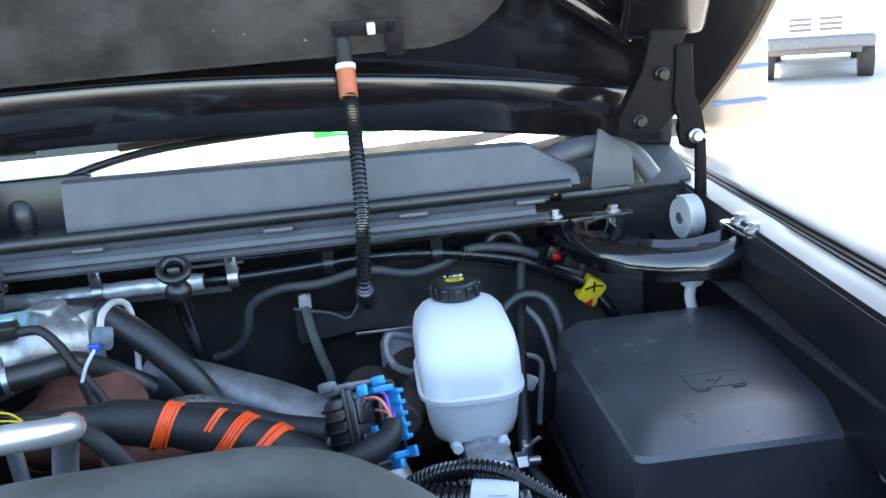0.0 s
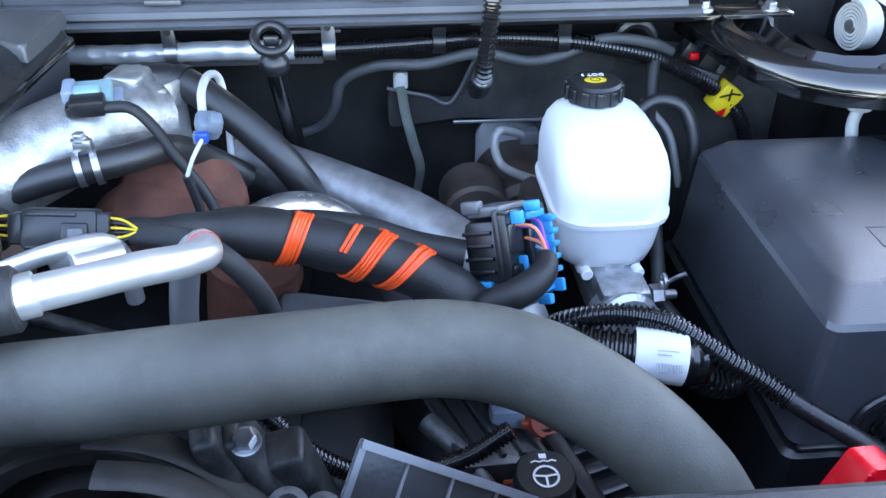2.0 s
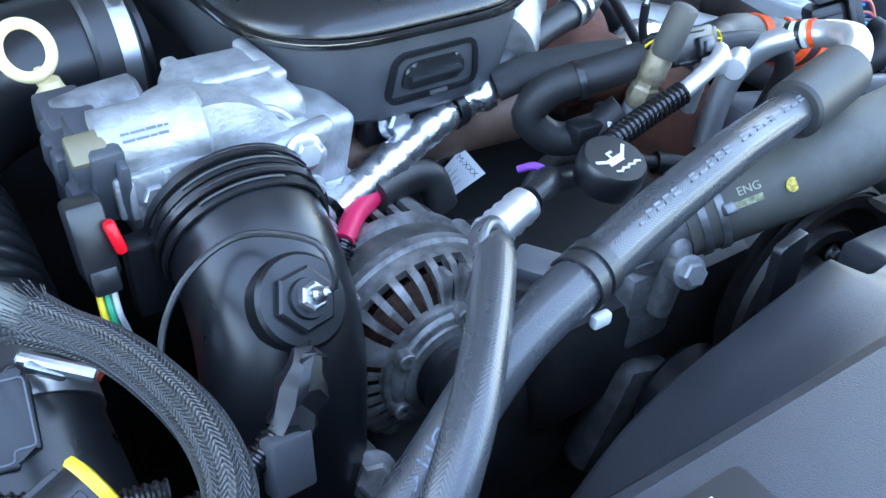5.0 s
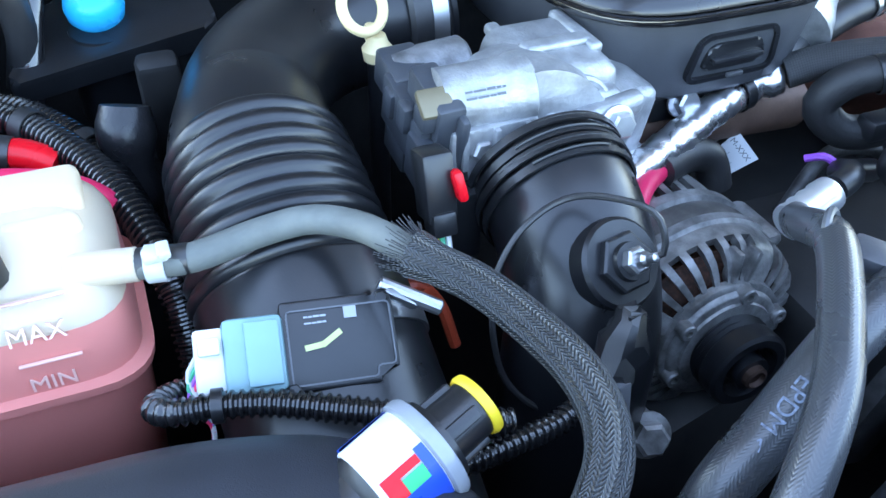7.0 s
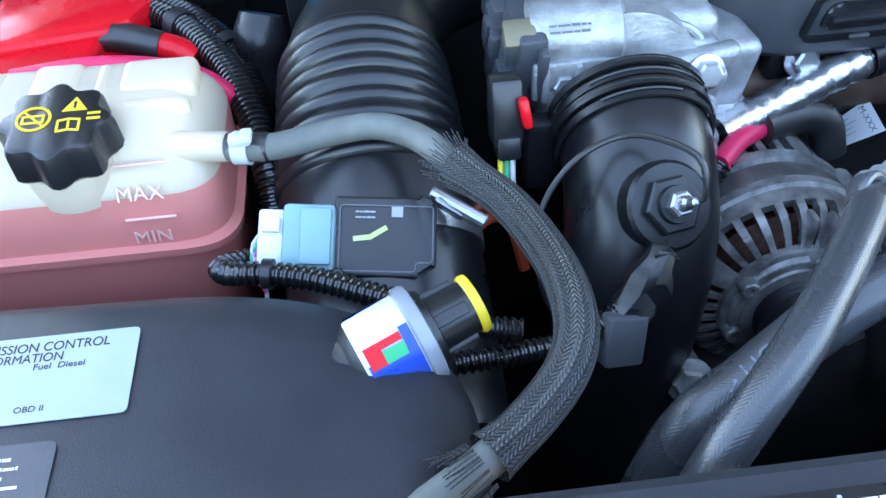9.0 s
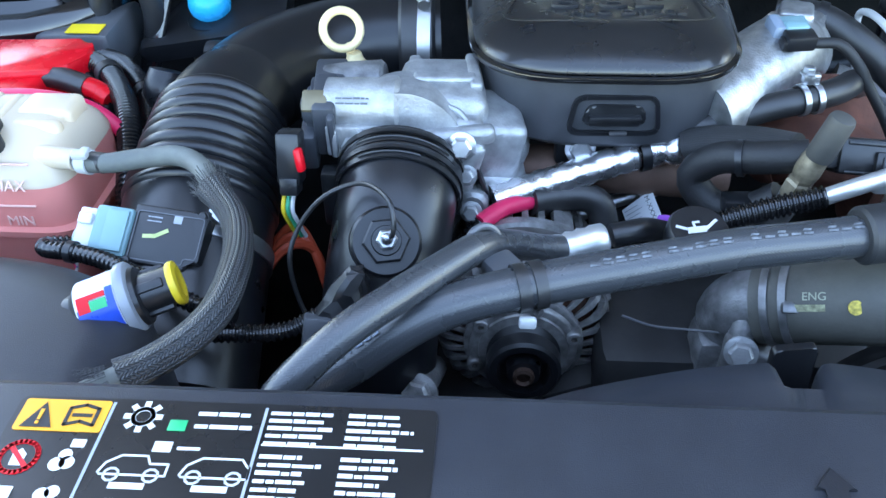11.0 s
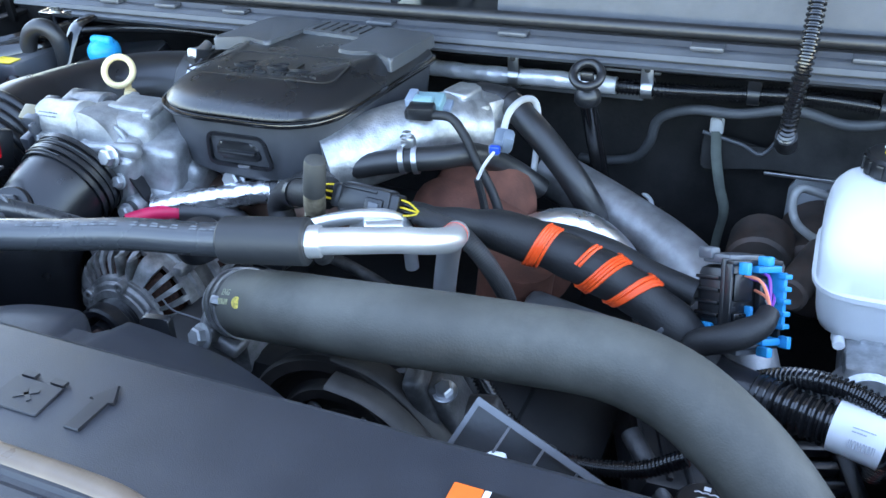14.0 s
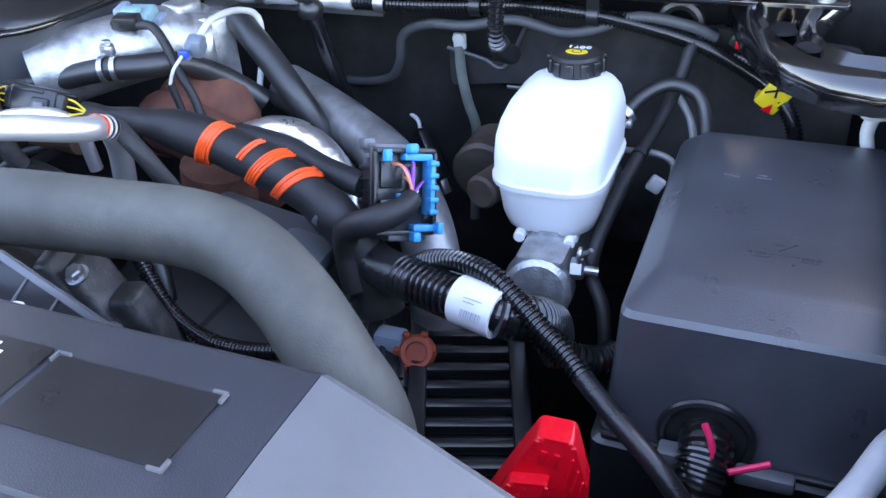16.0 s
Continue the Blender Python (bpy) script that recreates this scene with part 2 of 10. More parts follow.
LABELBLACK = mat("label_black", (0.012, 0.012, 0.013), 0.28, var=0.1, bump=0.03)
AMBER = mat("warning_amber", (0.85, 0.36, 0.02), 0.4, var=0.05, bump=0.02)
YELLOW = mat("yellow_plastic", (0.78, 0.56, 0.03), 0.42, var=0.08, bump=0.1)
CREAM = mat("cream_plastic", (0.82, 0.66, 0.36), 0.38, var=0.06, bump=0.05)
YTAG = mat("yellow_tag", (0.85, 0.62, 0.02), 0.45, var=0.06, bump=0.02)
RED = mat("red_plastic", (0.74, 0.006, 0.016), 0.26, spec=0.35, var=0.08, bump=0.05)
PINK = mat("red_cable", (0.75, 0.02, 0.10), 0.42, var=0.08, bump=0.05)
ORANGE = mat("orange_cord", (1.0, 0.095, 0.018), 0.4, var=0.12, scale=200, bump=0.2)
BLUE = mat("blue_plastic", (0.01, 0.30, 0.62), 0.38, var=0.1, bump=0.05)
CAPBLUE = mat("washer_cap_blue", (0.01, 0.42, 0.80), 0.26, spec=0.4, var=0.08, bump=0.03)
LABELBLUE = mat("label_blue", (0.015, 0.07, 0.45), 0.3, var=0.05, bump=0)
GREEN = mat("green_print", (0.02, 0.42, 0.16), 0.4, var=0.05, bump=0)
TEAL = mat("pale_teal_plastic", (0.21, 0.36, 0.39), 0.4, var=0.06, bump=0.03)
PALEBLUE = mat("pale_blue_grey_plastic", (0.22, 0.27, 0.34), 0.42, var=0.08, bump=0.05)
GREYPL = mat("mid_grey_plastic", (0.085, 0.09, 0.10), 0.38, spec=0.8, var=0.12, bump=0.2)
TAN = mat("tan_plate", (0.20, 0.17, 0.11), 0.4, 0.5, var=0.12)
WIRE = mat("pale_grey_sleeve", (0.55, 0.56, 0.56), 0.5, var=0.1, bump=0.1)
PURPLE = mat("purple_wire", (0.30, 0.08, 0.50), 0.45, var=0.1, bump=0)
GREENWIRE = mat("green_wire", (0.03, 0.35, 0.18), 0.45, var=0.1, bump=0)
SALMON = mat("salmon_wire", (0.85, 0.25, 0.14), 0.45, var=0.1, bump=0)
STRAPG = mat("faded_green_strap", (0.11, 0.125, 0.11), 0.8, var=0.3, bump=0.6)
BRAID = herringbone("black_braided_sleeve", (0.003, 0.003, 0.004), (0.066, 0.074, 0.082), 0.33, 0.0024, 0.0056, 1.0)
ACHOSE = herringbone("woven_rubber_hose", (0.038, 0.041, 0.046), (0.050, 0.054, 0.060), 0.27, 0.0022, 0.0075, 0.14)
MESH = weave("fine_mesh_sleeve", (0.012, 0.012, 0.013), (0.06, 0.06, 0.062), 0.5, 0.0013, 0.6)
TAPE = spiral("black_cloth_tape", (0.014, 0.014, 0.015), 0.55, 0.010, 0.8)
TAPEGLOSS = spiral("black_vinyl_tape", (0.014, 0.014, 0.016), 0.28, 0.011, 0.9)
LOOM = mat("black_convoluted_loom", (0.008, 0.008, 0.009), 0.20, spec=0.9, var=0.15, bump=0.05)
TANKSHELL = milky("milky_tank_plastic", (0.95, 0.34, 0.29), 0.15, 0.3, 0.08)
TANKTOP = milky("cream_tank_plastic", (0.93, 0.79, 0.60), 0.05)
COOLANT = mat("red_coolant", (0.95, 0.10, 0.075), 0.25, var=0.06, scale=12, bump=0)
RESERVOIR = milky("milky_white_reservoir_plastic", (0.97, 0.98, 0.985), 0.10, 0.3, 0.15)
FLUID = mat("pale_brake_fluid", (0.55, 0.66, 0.74), 0.3, var=0.05, bump=0)
GLASS = clear_glass("tinted_windscreen_glass", (0.80, 0.93, 0.86))
ASPHALT = mat("sun_bleached_concrete", (0.42, 0.40, 0.37), 0.9, var=0.15, scale=1.5, bump=0.4, bscale=60)
CARWHITE = mat("white_vehicle_paint", (0.78, 0.78, 0.78), 0.3, var=0.03, bump=0.0, coat=0.6)
CARGLASS = mat("dark_vehicle_glass", (0.10, 0.22, 0.34), 0.08, var=0.1, bump=0)
TYRE = mat("tyre_rubber", (0.03, 0.03, 0.03), 0.8)
BUMPERGREY = mat("dark_bumper", (0.12, 0.12, 0.13), 0.5)
HIVIS = mat("bright_green_cloth", (0.06, 0.75, 0.12), 0.8, var=0.1, bump=0.3)
DASH = mat("pale_dashboard_cover", (0.36, 0.42, 0.39), 0.8, var=0.08, scale=10, bump=0.3)

GREASE = mat("greasy_black_pulley", (0.014, 0.0125, 0.012), 0.42, var=0.4, scale=60, dirt=(0.05, 0.04, 0.033), dirt_amount=0.5)
BELT = mat("dusty_belt_rubber", (0.034, 0.030, 0.026), 0.6, var=0.3, scale=60, dirt=(0.075, 0.062, 0.05), dirt_amount=0.5)

MOULDED = mat("moulded_cream_plastic", (0.84, 0.52, 0.45), 0.35, var=0.03, bump=0)

# ---- mesh helpers ----
ORG = {}


def settle(bm, sharp=38.0):
    bmesh.ops.recalc_face_normals(bm, faces=bm.faces[:])
    lim = radians(sharp)
    for f in bm.faces:
        f.smooth = True
    for e in bm.edges:
        if len(e.link_faces) == 2 and e.calc_face_angle(0) > lim:
            e.smooth = False


def make(name, bm, material, origin, sharp=38.0):
    settle(bm, sharp)
    bmesh.ops.translate(bm, verts=bm.verts[:], vec=-Vector(origin))
    me = bpy.data.meshes.new(name)
    bm.to_mesh(me)
    bm.free()
    me.materials.append(material)
    return new(name, me)


def thing(name, label, category, at, group="", kind=""):
    ob = new(name)
    ob.empty_display_size = 0.02
    ob.location = at
    ORG[ob] = Vector(at)
    return tagged(ob, label, category, group, kind)


def part(name, bm, material, parent, label="", sharp=38.0):
    ob = make(name, bm, material, ORG[parent], sharp)
    ob.parent = parent
    ORG[ob] = ORG[parent]
    return tagged(ob, label)


def split_part(name, bm, material, parent, label="", sharp=38.0):
    """Each loose piece of a bmesh becomes a part of its own."""
    todo = set(bm.verts)
    while todo:
        grow = [todo.pop()]
        isle = set(grow)
        while grow:
            v = grow.pop()
            for e in v.link_edges:
                o = e.other_vert(v)
                if o not in isle:
                    isle.add(o)
                    todo.discard(o)
                    grow.append(o)
        sub = B()
        twin = {v: sub.verts.new(v.co) for v in isle}
        for f in {f for v in isle for f in v.link_faces}:
            sub.faces.new([twin[v] for v in f.verts])
        part(name, sub, material, parent, label, sharp)
    bm.free()


def solo(name, bm, material, label, category, group="", kind="", sharp=38.0):
    lo = Vector([min(v.co[i] for v in bm.verts) for i in range(3)])
    hi = Vector([max(v.co[i] for v in bm.verts) for i in range(3)])
    at = Vector(((lo.x + hi.x) / 2, (lo.y + hi.y) / 2, lo.z))
    ob = make(name, bm, material, at, sharp)
    ob.location = at
    ORG[ob] = at
    return tagged(ob, label, category, group, kind)


def B():
    return bmesh.new()


def axes(d, up=(0, 0, 1)):
    """A rotation whose z runs along d, with y as near to up as it can be."""
    z = Vector(d).normalized()
    u = Vector(up)
    if abs(z.dot(u.normalized())) > 0.99:
        u = Vector((0, 1, 0))
    x = u.cross(z).normalized()
    return Matrix((x, z.cross(x), z)).transposed()


def rbox(bm, c, s, r=0.003, seg=2, rot=None, taper=1.0):
    """A box with rounded edges, centred on c. taper: the top's size against the bottom's."""
    m = Matrix.Translation(c) @ (rot.to_4x4() if rot else Matrix())
    vs = bmesh.ops.create_cube(bm, size=1.0)["verts"]
    for v in vs:
        k = taper if v.co.z > 0 else 1.0
        v.co = Vector((v.co.x * s[0] * k, v.co.y * s[1] * k, v.co.z * s[2]))
    es = list({e for v in vs for e in v.link_edges})
    if r > 0:
        out = bmesh.ops.bevel(bm, geom=es, offset=min(r, min(s) * 0.49), segments=seg, profile=0.5, affect="EDGES")
        vs = list({v for f in out["faces"] for v in f.verts} | {v for v in vs if v.is_valid})
        seen = set(vs)
        for f in bm.faces:
            if any(v in seen for v in f.verts):
                for v in f.verts:
                    seen.add(v)
        vs = list(seen)
    bmesh.ops.transform(bm, matrix=m, verts=vs)
    return vs


def lathe(bm, at, axis, prof, n=24, caps=True):
    """Turns (height, radius) pairs about an axis through at."""
    rot, at = axes(axis), Vector(at)
    rows = []
    for h, r in prof:
        rows.append([bm.verts.new(at + rot @ Vector((r * math.cos(2 * math.pi * k / n), r * math.sin(2 * math.pi * k / n), h))) for k in range(n)])
    for a, b in zip(rows, rows[1:]):
        for k in range(n):
            bm.faces.new((a[k], a[(k + 1) % n], b[(k + 1) % n], b[k]))
    if caps:
        bm.faces.new(rows[0][::-1])
        bm.faces.new(rows[-1])


def cyl(bm, a, b, r, r2=None, n=20, bev=0.0):
    a, b = Vector(a), Vector(b)
    L = (b - a).length
    r2 = r if r2 is None else r2
    if bev:
        prof = [(0, r - bev), (bev, r), (L - bev, r2), (L, r2 - bev)]
    else:
        prof = [(0, r), (L, r2)]
    lathe(bm, a, b - a, prof, n)


def smooth_path(pts, step):
    """Points along a smooth curve through pts, step apart."""
    p = [Vector(q) for q in pts]
    p = [p[0] * 2 - p[1]] + p + [p[-1] * 2 - p[-2]]
    dense = []
    for i in range(1, len(p) - 2):
        for k in range(24):
            t = k / 24
            a, b, c, d = p[i - 1], p[i], p[i + 1], p[i + 2]
            dense.append(0.5 * ((2 * b) + (c - a) * t + (2 * a - 5 * b + 4 * c - d) * t * t + (3 * b - a - 3 * c + d) * t ** 3))
    dense.append(p[-2])
    out, need, prev = [dense[0]], step, dense[0]
    for q in dense[1:]:
        while (q - prev).length >= need:
            prev = prev.lerp(q, need / (q - prev).length)
            out.append(prev)
            need = step
        need -= (q - prev).length
        prev = q
    if (out[-1] - dense[-1]).length > step * 0.3:
        out.append(dense[-1])
    return out


def frames_along(path):
    """Side and up vectors that turn as little as they can along a path."""
    out, side = [], None
    for i, q in enumerate(path):
        d = (path[min(i + 1, len(path) - 1)] - path[max(i - 1, 0)]).normalized()
        if side is None:
            side = d.cross(Vector((0, 0, 1)))
            side = side if side.length > 0.1 else Vector((1, 0, 0))
        side = (side - d * side.dot(d)).normalized()
        out.append((d, side, d.cross(side)))
    return out


def tube(bm, pts, r, n=16, step=0.007, caps=True, radii=None, flat=1.0):
    """A round bar along a curve. radii: a function of the way along (0 to 1) and the metres gone, giving the radius."""
    path = smooth_path(pts, step)
    fr = frames_along(path)
    uv = bm.loops.layers.uv.verify()
    rows, gone, total = [], [0.0], 0.0
    for a, b in zip(path, path[1:]):
        total += (b - a).length
        gone.append(total)
    for i, q in enumerate(path):
        rad = radii(gone[i] / total, gone[i]) if radii else r
        _, s, u = fr[i]
        rows.append([bm.verts.new(q + s * math.cos(2 * math.pi * k / n) * rad + u * math.sin(2 * math.pi * k / n) * rad * flat) for k in range(n)])
    girth = 2 * math.pi * r
    for i in range(len(rows) - 1):
        for k in range(n):
            f = bm.faces.new((rows[i][k], rows[i][(k + 1) % n], rows[i + 1][(k + 1) % n], rows[i + 1][k]))
            for lp, (a, g) in zip(f.loops, ((k, gone[i]), (k + 1, gone[i]), (k + 1, gone[i + 1]), (k, gone[i + 1]))):
                lp[uv].uv = (a / n * girth, g)
    if caps:
        bm.faces.new(rows[0][::-1])
        bm.faces.new(rows[-1])
    return path, fr


def loom(bm, pts, r, pitch=0.0042, n=12, depth=0.80):
    """Convoluted loom: ribs and grooves along a curve."""
    prof = [1.0, 1.0, depth, depth]
    count = [0]

    def rad(u, g):
        count[0] += 1
        return r * prof[count[0] % 4]
    return tube(bm, pts, r, n, pitch / 4, True, rad)


def torus(bm, at, axis, R, r, n=28, k=8):
    rot, at = axes(axis), Vector(at)
    rows = []
    for i in range(n):
        a = 2 * math.pi * i / n
        rows.append([bm.verts.new(at + rot @ Vector(((R + r * math.cos(2 * math.pi * j / k)) * math.cos(a), (R + r * math.cos(2 * math.pi * j / k)) * math.sin(a), r * math.sin(2 * math.pi * j / k)))) for j in range(k)])
    for i in range(n):
        for j in range(k):
            bm.faces.new((rows[i][j], rows[(i + 1) % n][j], rows[(i + 1) % n][(j + 1) % k], rows[i][(j + 1) % k]))


def slab(bm, outline, depth, m=None, bev=0.0, seg=2):
    """A flat shape in its own xy, raised to z = depth, with the raised edge rounded, laid out by the matrix m."""
    m = m or Matrix()
    lo = [bm.verts.new((x, y, 0)) for x, y in outline]
    hi = [bm.verts.new((x, y, depth)) for x, y in outline]
    n = len(outline)
    bm.faces.new(lo[::-1])
    top = bm.faces.new(hi)
    for k in range(n):
        bm.faces.new((lo[k], lo[(k + 1) % n], hi[(k + 1) % n], hi[k]))
    vs = lo + hi
    if bev:
        out = bmesh.ops.bevel(bm, geom=list(top.edges), offset=bev, segments=seg, profile=0.5, affect="EDGES")
        keep = {v for v in vs if v.is_valid} | {v for f in out["faces"] for v in f.verts}
        grow = True
        while grow:
            more = {v for u in keep for e in u.link_edges for v in e.verts} - keep
            keep |= more
            grow = bool(more)
        vs = list(keep)
    bmesh.ops.transform(bm, matrix=m, verts=vs)


def round_poly(pts, r, seg=5):
    """A polygon with its corners rounded."""
    out, n = [], len(pts)
    for i in range(n):
        p, a, b = Vector(pts[i]), Vector(pts[i - 1]), Vector(pts[(i + 1) % n])
        rr = r[i] if isinstance(r, (list, tuple)) else r
        u, w = (a - p), (b - p)
        k = min(rr, u.length * 0.48, w.length * 0.48)
        s, e = p + u.normalized() * k, p + w.normalized() * k
        for j in range(seg + 1):
            t = j / seg
            out.append(tuple(s * (1 - t) ** 2 + p * 2 * t * (1 - t) + e * t * t))
    return out


def rect(w, h, r=0.0, seg=4):
    pts = [(-w / 2, -h / 2), (w / 2, -h / 2), (w / 2, h / 2), (-w / 2, h / 2)]
    return round_poly(pts, r, seg) if r else pts


def plane_at(c, x, y):
    """A frame at c with its x and y along the given ways (its z is the outward normal)."""
    x = Vector(x).normalized()
    z = x.cross(Vector(y)).normalized()
    y = z.cross(x)
    m = Matrix((x, y, z)).transposed().to_4x4()
    m.translation = c
    return m


def lettering(body, size, m, material, parent, name="lettering", depth=0.0003, align="CENTER"):
    cu = bpy.data.curves.new("text", "FONT")
    cu.body, cu.size, cu.extrude, cu.align_x, cu.align_y = body, size, depth, align, "CENTER"
    tmp = new("text_tmp", cu)
    me = bpy.data.meshes.new_from_object(tmp.evaluated_get(bpy.context.evaluated_depsgraph_get()))
    bpy.data.objects.remove(tmp)
    me.transform(Matrix.Translation(-ORG[parent]) @ m)
    me.materials.clear()
    me.materials.append(material)
    ob = new(name, me)
    ob.parent = parent
    ORG[ob] = ORG[parent]
    return ob


def bars(bm, m, x0, y0, w, rows, pitch, h, seed, fill=(0.55, 1.0)):
    """Lines of print too small to read: short bars, one for each word."""
    rnd = random.Random(seed)
    for k in range(rows):
        x, end = x0, x0 + w * rnd.uniform(*fill)
        y = y0 - k * pitch + h * 0.12
        while x < end - h * 0.4:
            ww = min(end - x, h * rnd.uniform(1.2, 4.2))
            hh = h * rnd.uniform(0.62, 0.82)
            slab(bm, [(x, y), (x + ww, y), (x + ww, y + hh), (x, y + hh)], 0.0002, m)
            x += ww + h * 0.28


def hex_bolt(parent, at, axis, r=0.008, material=None, name="bolt", label=""):
    bm = B()
    d = Vector(axis).normalized()
    at = Vector(at)
    lathe(bm, at, d, [(0, r * 1.35), (r * 0.22, r * 1.35), (r * 0.3, r * 1.1)], 20)
    lathe(bm, at + d * r * 0.25, d, [(0, r), (r * 0.75, r), (r * 0.95, r * 0.8)], 6)
    if parent is None:
        return solo(name, bm, material or STEEL, label or "zinc plated hex flange bolt", "bolt", sharp=25)
    return part(name, bm, material or STEEL, parent, label, sharp=25)


def band(bm, at, axis, R, w, t=0.0012, n=28):
    """A flat metal hoop."""
    lathe(bm, Vector(at) - Vector(axis).normalized() * w / 2, axis, [(0, R), (0, R + t), (w, R + t), (w, R), (0, R)], n, caps=False)
    bmesh.ops.remove_doubles(bm, verts=bm.verts[:], dist=1e-6)

# ---- ground and distance ----
bm = B()
slab(bm, [(-400, -400), (400, -400), (400, 400), (-400, 400)], 0.1, Matrix.Translation((0, 0, -0.2)))
solo("ground", bm, ASPHALT, "sunlit pale concrete parking lot", "ground", kind="structure")

# ---- bulkhead, inner fenders and floor of the engine bay ----
MID = -0.38                       # the truck's middle line


def curved_sheet(bm, nx, nz, place, thick=0.006):
    grid = [[place(i / nx, j / nz) for j in range(nz + 1)] for i in range(nx + 1)]
    for off in (0.0, thick):
        v = [[bm.verts.new(Vector(p) + Vector((0, off, 0))) for p in row] for row in grid]
        for i in range(nx):
            for j in range(nz):
                bm.faces.new((v[i][j], v[i + 1][j], v[i + 1][j + 1], v[i][j + 1]))


bm = B()


def bulk(u, w):
    x = MID - 0.86 + 1.72 * u
    z = 0.45 + 0.89 * w
    y = 1.075 - 0.03 * math.exp(-((x + 0.20) / 0.12) ** 2) * math.exp(-((z - 1.16) / 0.1) ** 2)
    y += 0.012 * math.sin(x * 17 + z * 9) + 0.05 * max(0.0, 1.15 - z)
    return (x, y, z)


curved_sheet(bm, 60, 24, bulk, 0.02)
solo("wall_bulkhead", bm, BULKFELT, "black felt-covered bulkhead behind the engine", "bulkhead", kind="structure")

for side, name in ((-1, "wall_passenger_side"), (1, "wall_driver_side")):
    bm = B()

    def inner(u, w, side=side):
        y = 0.02 + 1.08 * u
        z = 0.45 + 0.86 * w
        x = MID + side * (0.80 + 0.06 * math.sin(3.0 * u) * (1 - w) - 0.05 * (1 - w))
        return (x, y, z)
    grid = [[inner(i / 24, j / 12) for j in range(13)] for i in range(25)]
    for off in (0.0, 0.015):
        v = [[bm.verts.new(Vector(p) + Vector((side * off, 0, 0))) for p in row] for row in grid]
        for i in range(24):
            for j in range(12):
                bm.faces.new((v[i][j], v[i + 1][j], v[i + 1][j + 1], v[i][j + 1]))
    solo(name, bm, DARK, "black painted inner fender panel", "inner fender", kind="structure")

bm = B()
rbox(bm, (MID, 0.55, 0.42), (1.75, 1.2, 0.06), 0.01)
solo("floor", bm, DARK, "grimy black undertray below the engine", "undertray", kind="structure")
bm = B()
rbox(bm, (MID, 0.20, 0.85), (1.70, 0.06, 0.86), 0.01)
solo("wall_front", bm, DARK, "black radiator core behind the front end", "radiator", kind="structure")

# ---- fenders ----
FENDERPAINT = mat("sun_dulled_black_paint", (0.008, 0.008, 0.010), 0.30, spec=0.22, var=0.2, scale=14, bump=0.05, dirt=(0.06, 0.058, 0.058), dirt_amount=0.2)
# driver side: offsets from the mid-line half way along and at the hinge, and heights
DRIVER = ((0.742, 0.770, 1.24), (0.746, 0.774, 1.300), (0.749, 0.777, 1.325), (0.752, 0.780, 1.338), (0.757, 0.785, 1.3435), (0.768, 0.797, 1.3448), (0.788, 0.8155, 1.3446), (0.793, 0.819, 1.341), (0.799, 0.821, 1.339), (0.803, 0.823, 1.349), (0.811, 0.828, 1.352), (0.850, 0.870, 1.345), (0.910, 0.920, 1.31), (0.970, 0.970, 1.20), (0.980, 0.980, 0.90), (0.980, 0.980, 0.70))
def fender(side):
    th = thing("fender", "glossy black painted steel front fender beside the engine", "fender", (MID + side * 0.9, 0.5, 0.5), "fenders", "structure")
    bm = B()
    prof = [(0.772, 1.24), (0.780, 1.30), (0.788, 1.332), (0.798, 1.347), (0.812, 1.355), (0.832, 1.360), (0.848, 1.363), (0.852, 1.374), (0.862, 1.381), (0.88, 1.380), (0.92, 1.355), (0.96, 1.30), (0.985, 1.2), (0.99, 0.9), (0.98, 0.7)]
    rows = []
    for i in range(25):
        u = i / 24
        y = -0.1 + 1.45 * u
        dx = 0.035 * (u - 0.75) if side > 0 else 0.02 * (u - 0.75)
        dz = 0.004 - 0.02 * (1 - u) ** 2
        if side > 0:
            w = (max(u, 0.40) - 0.545) / 0.269
            rows.append([bm.verts.new((MID + pa + (pb - pa) * w, y, pz)) for pa, pb, pz in DRIVER])
        else:
            rows.append([bm.verts.new((MID + side * (px + 0.035 + dx), y, pz + dz)) for px, pz in prof])
    for a, b in zip(rows, rows[1:]):
        for k in range(len(a) - 1):
            bm.faces.new((a[k], a[k + 1], b[k + 1], b[k]))
    geom = bmesh.ops.extrude_face_region(bm, geom=bm.faces[:])
    for v in geom["geom"]:
        if isinstance(v, bmesh.types.BMVert):
            v.co += Vector((-side * 0.004, 0, -0.004))
    part("outer_panel", bm, GLOSS if side < 0 else FENDERPAINT, th)
    bm = B()
    rbox(bm, (MID + side * (0.83 if side < 0 else 0.745), 0.55, 1.311 if side < 0 else 1.285), (0.07 if side < 0 else 0.03, 1.15, 0.006), 0.002)
    part("inner_ledge", bm, DARK, th, "unpainted inner ledge with slots")
    bm = B()
    if side < 0:
        tube(bm, [(MID + side * 0.885, y, 1.379) for y in (0.1, 0.4, 0.7, 1.0, 1.15)], 0.006, 8, 0.05)
    else:
        tube(bm, [(MID + 0.7955 + (y - 0.69) * 0.062, y, 1.341) for y in (0.45, 0.69, 0.85, 1.0, 1.15)], 0.003, 8, 0.05)
    part("edge_seal", bm, RUBBER, th)
    return th


fender(1)
fender(-1)

# ---- cowl below the windscreen ----
cowl = thing("cowl_panel", "weathered grey plastic cowl panel below the windscreen", "cowl", (MID, 1.05, 1.33), kind="structure")


def cowl_line(x, y, z, bow=0.018):
    k = (x - MID) / 0.62
    return (x, y + bow * k * k, z - 0.004 * k * k)


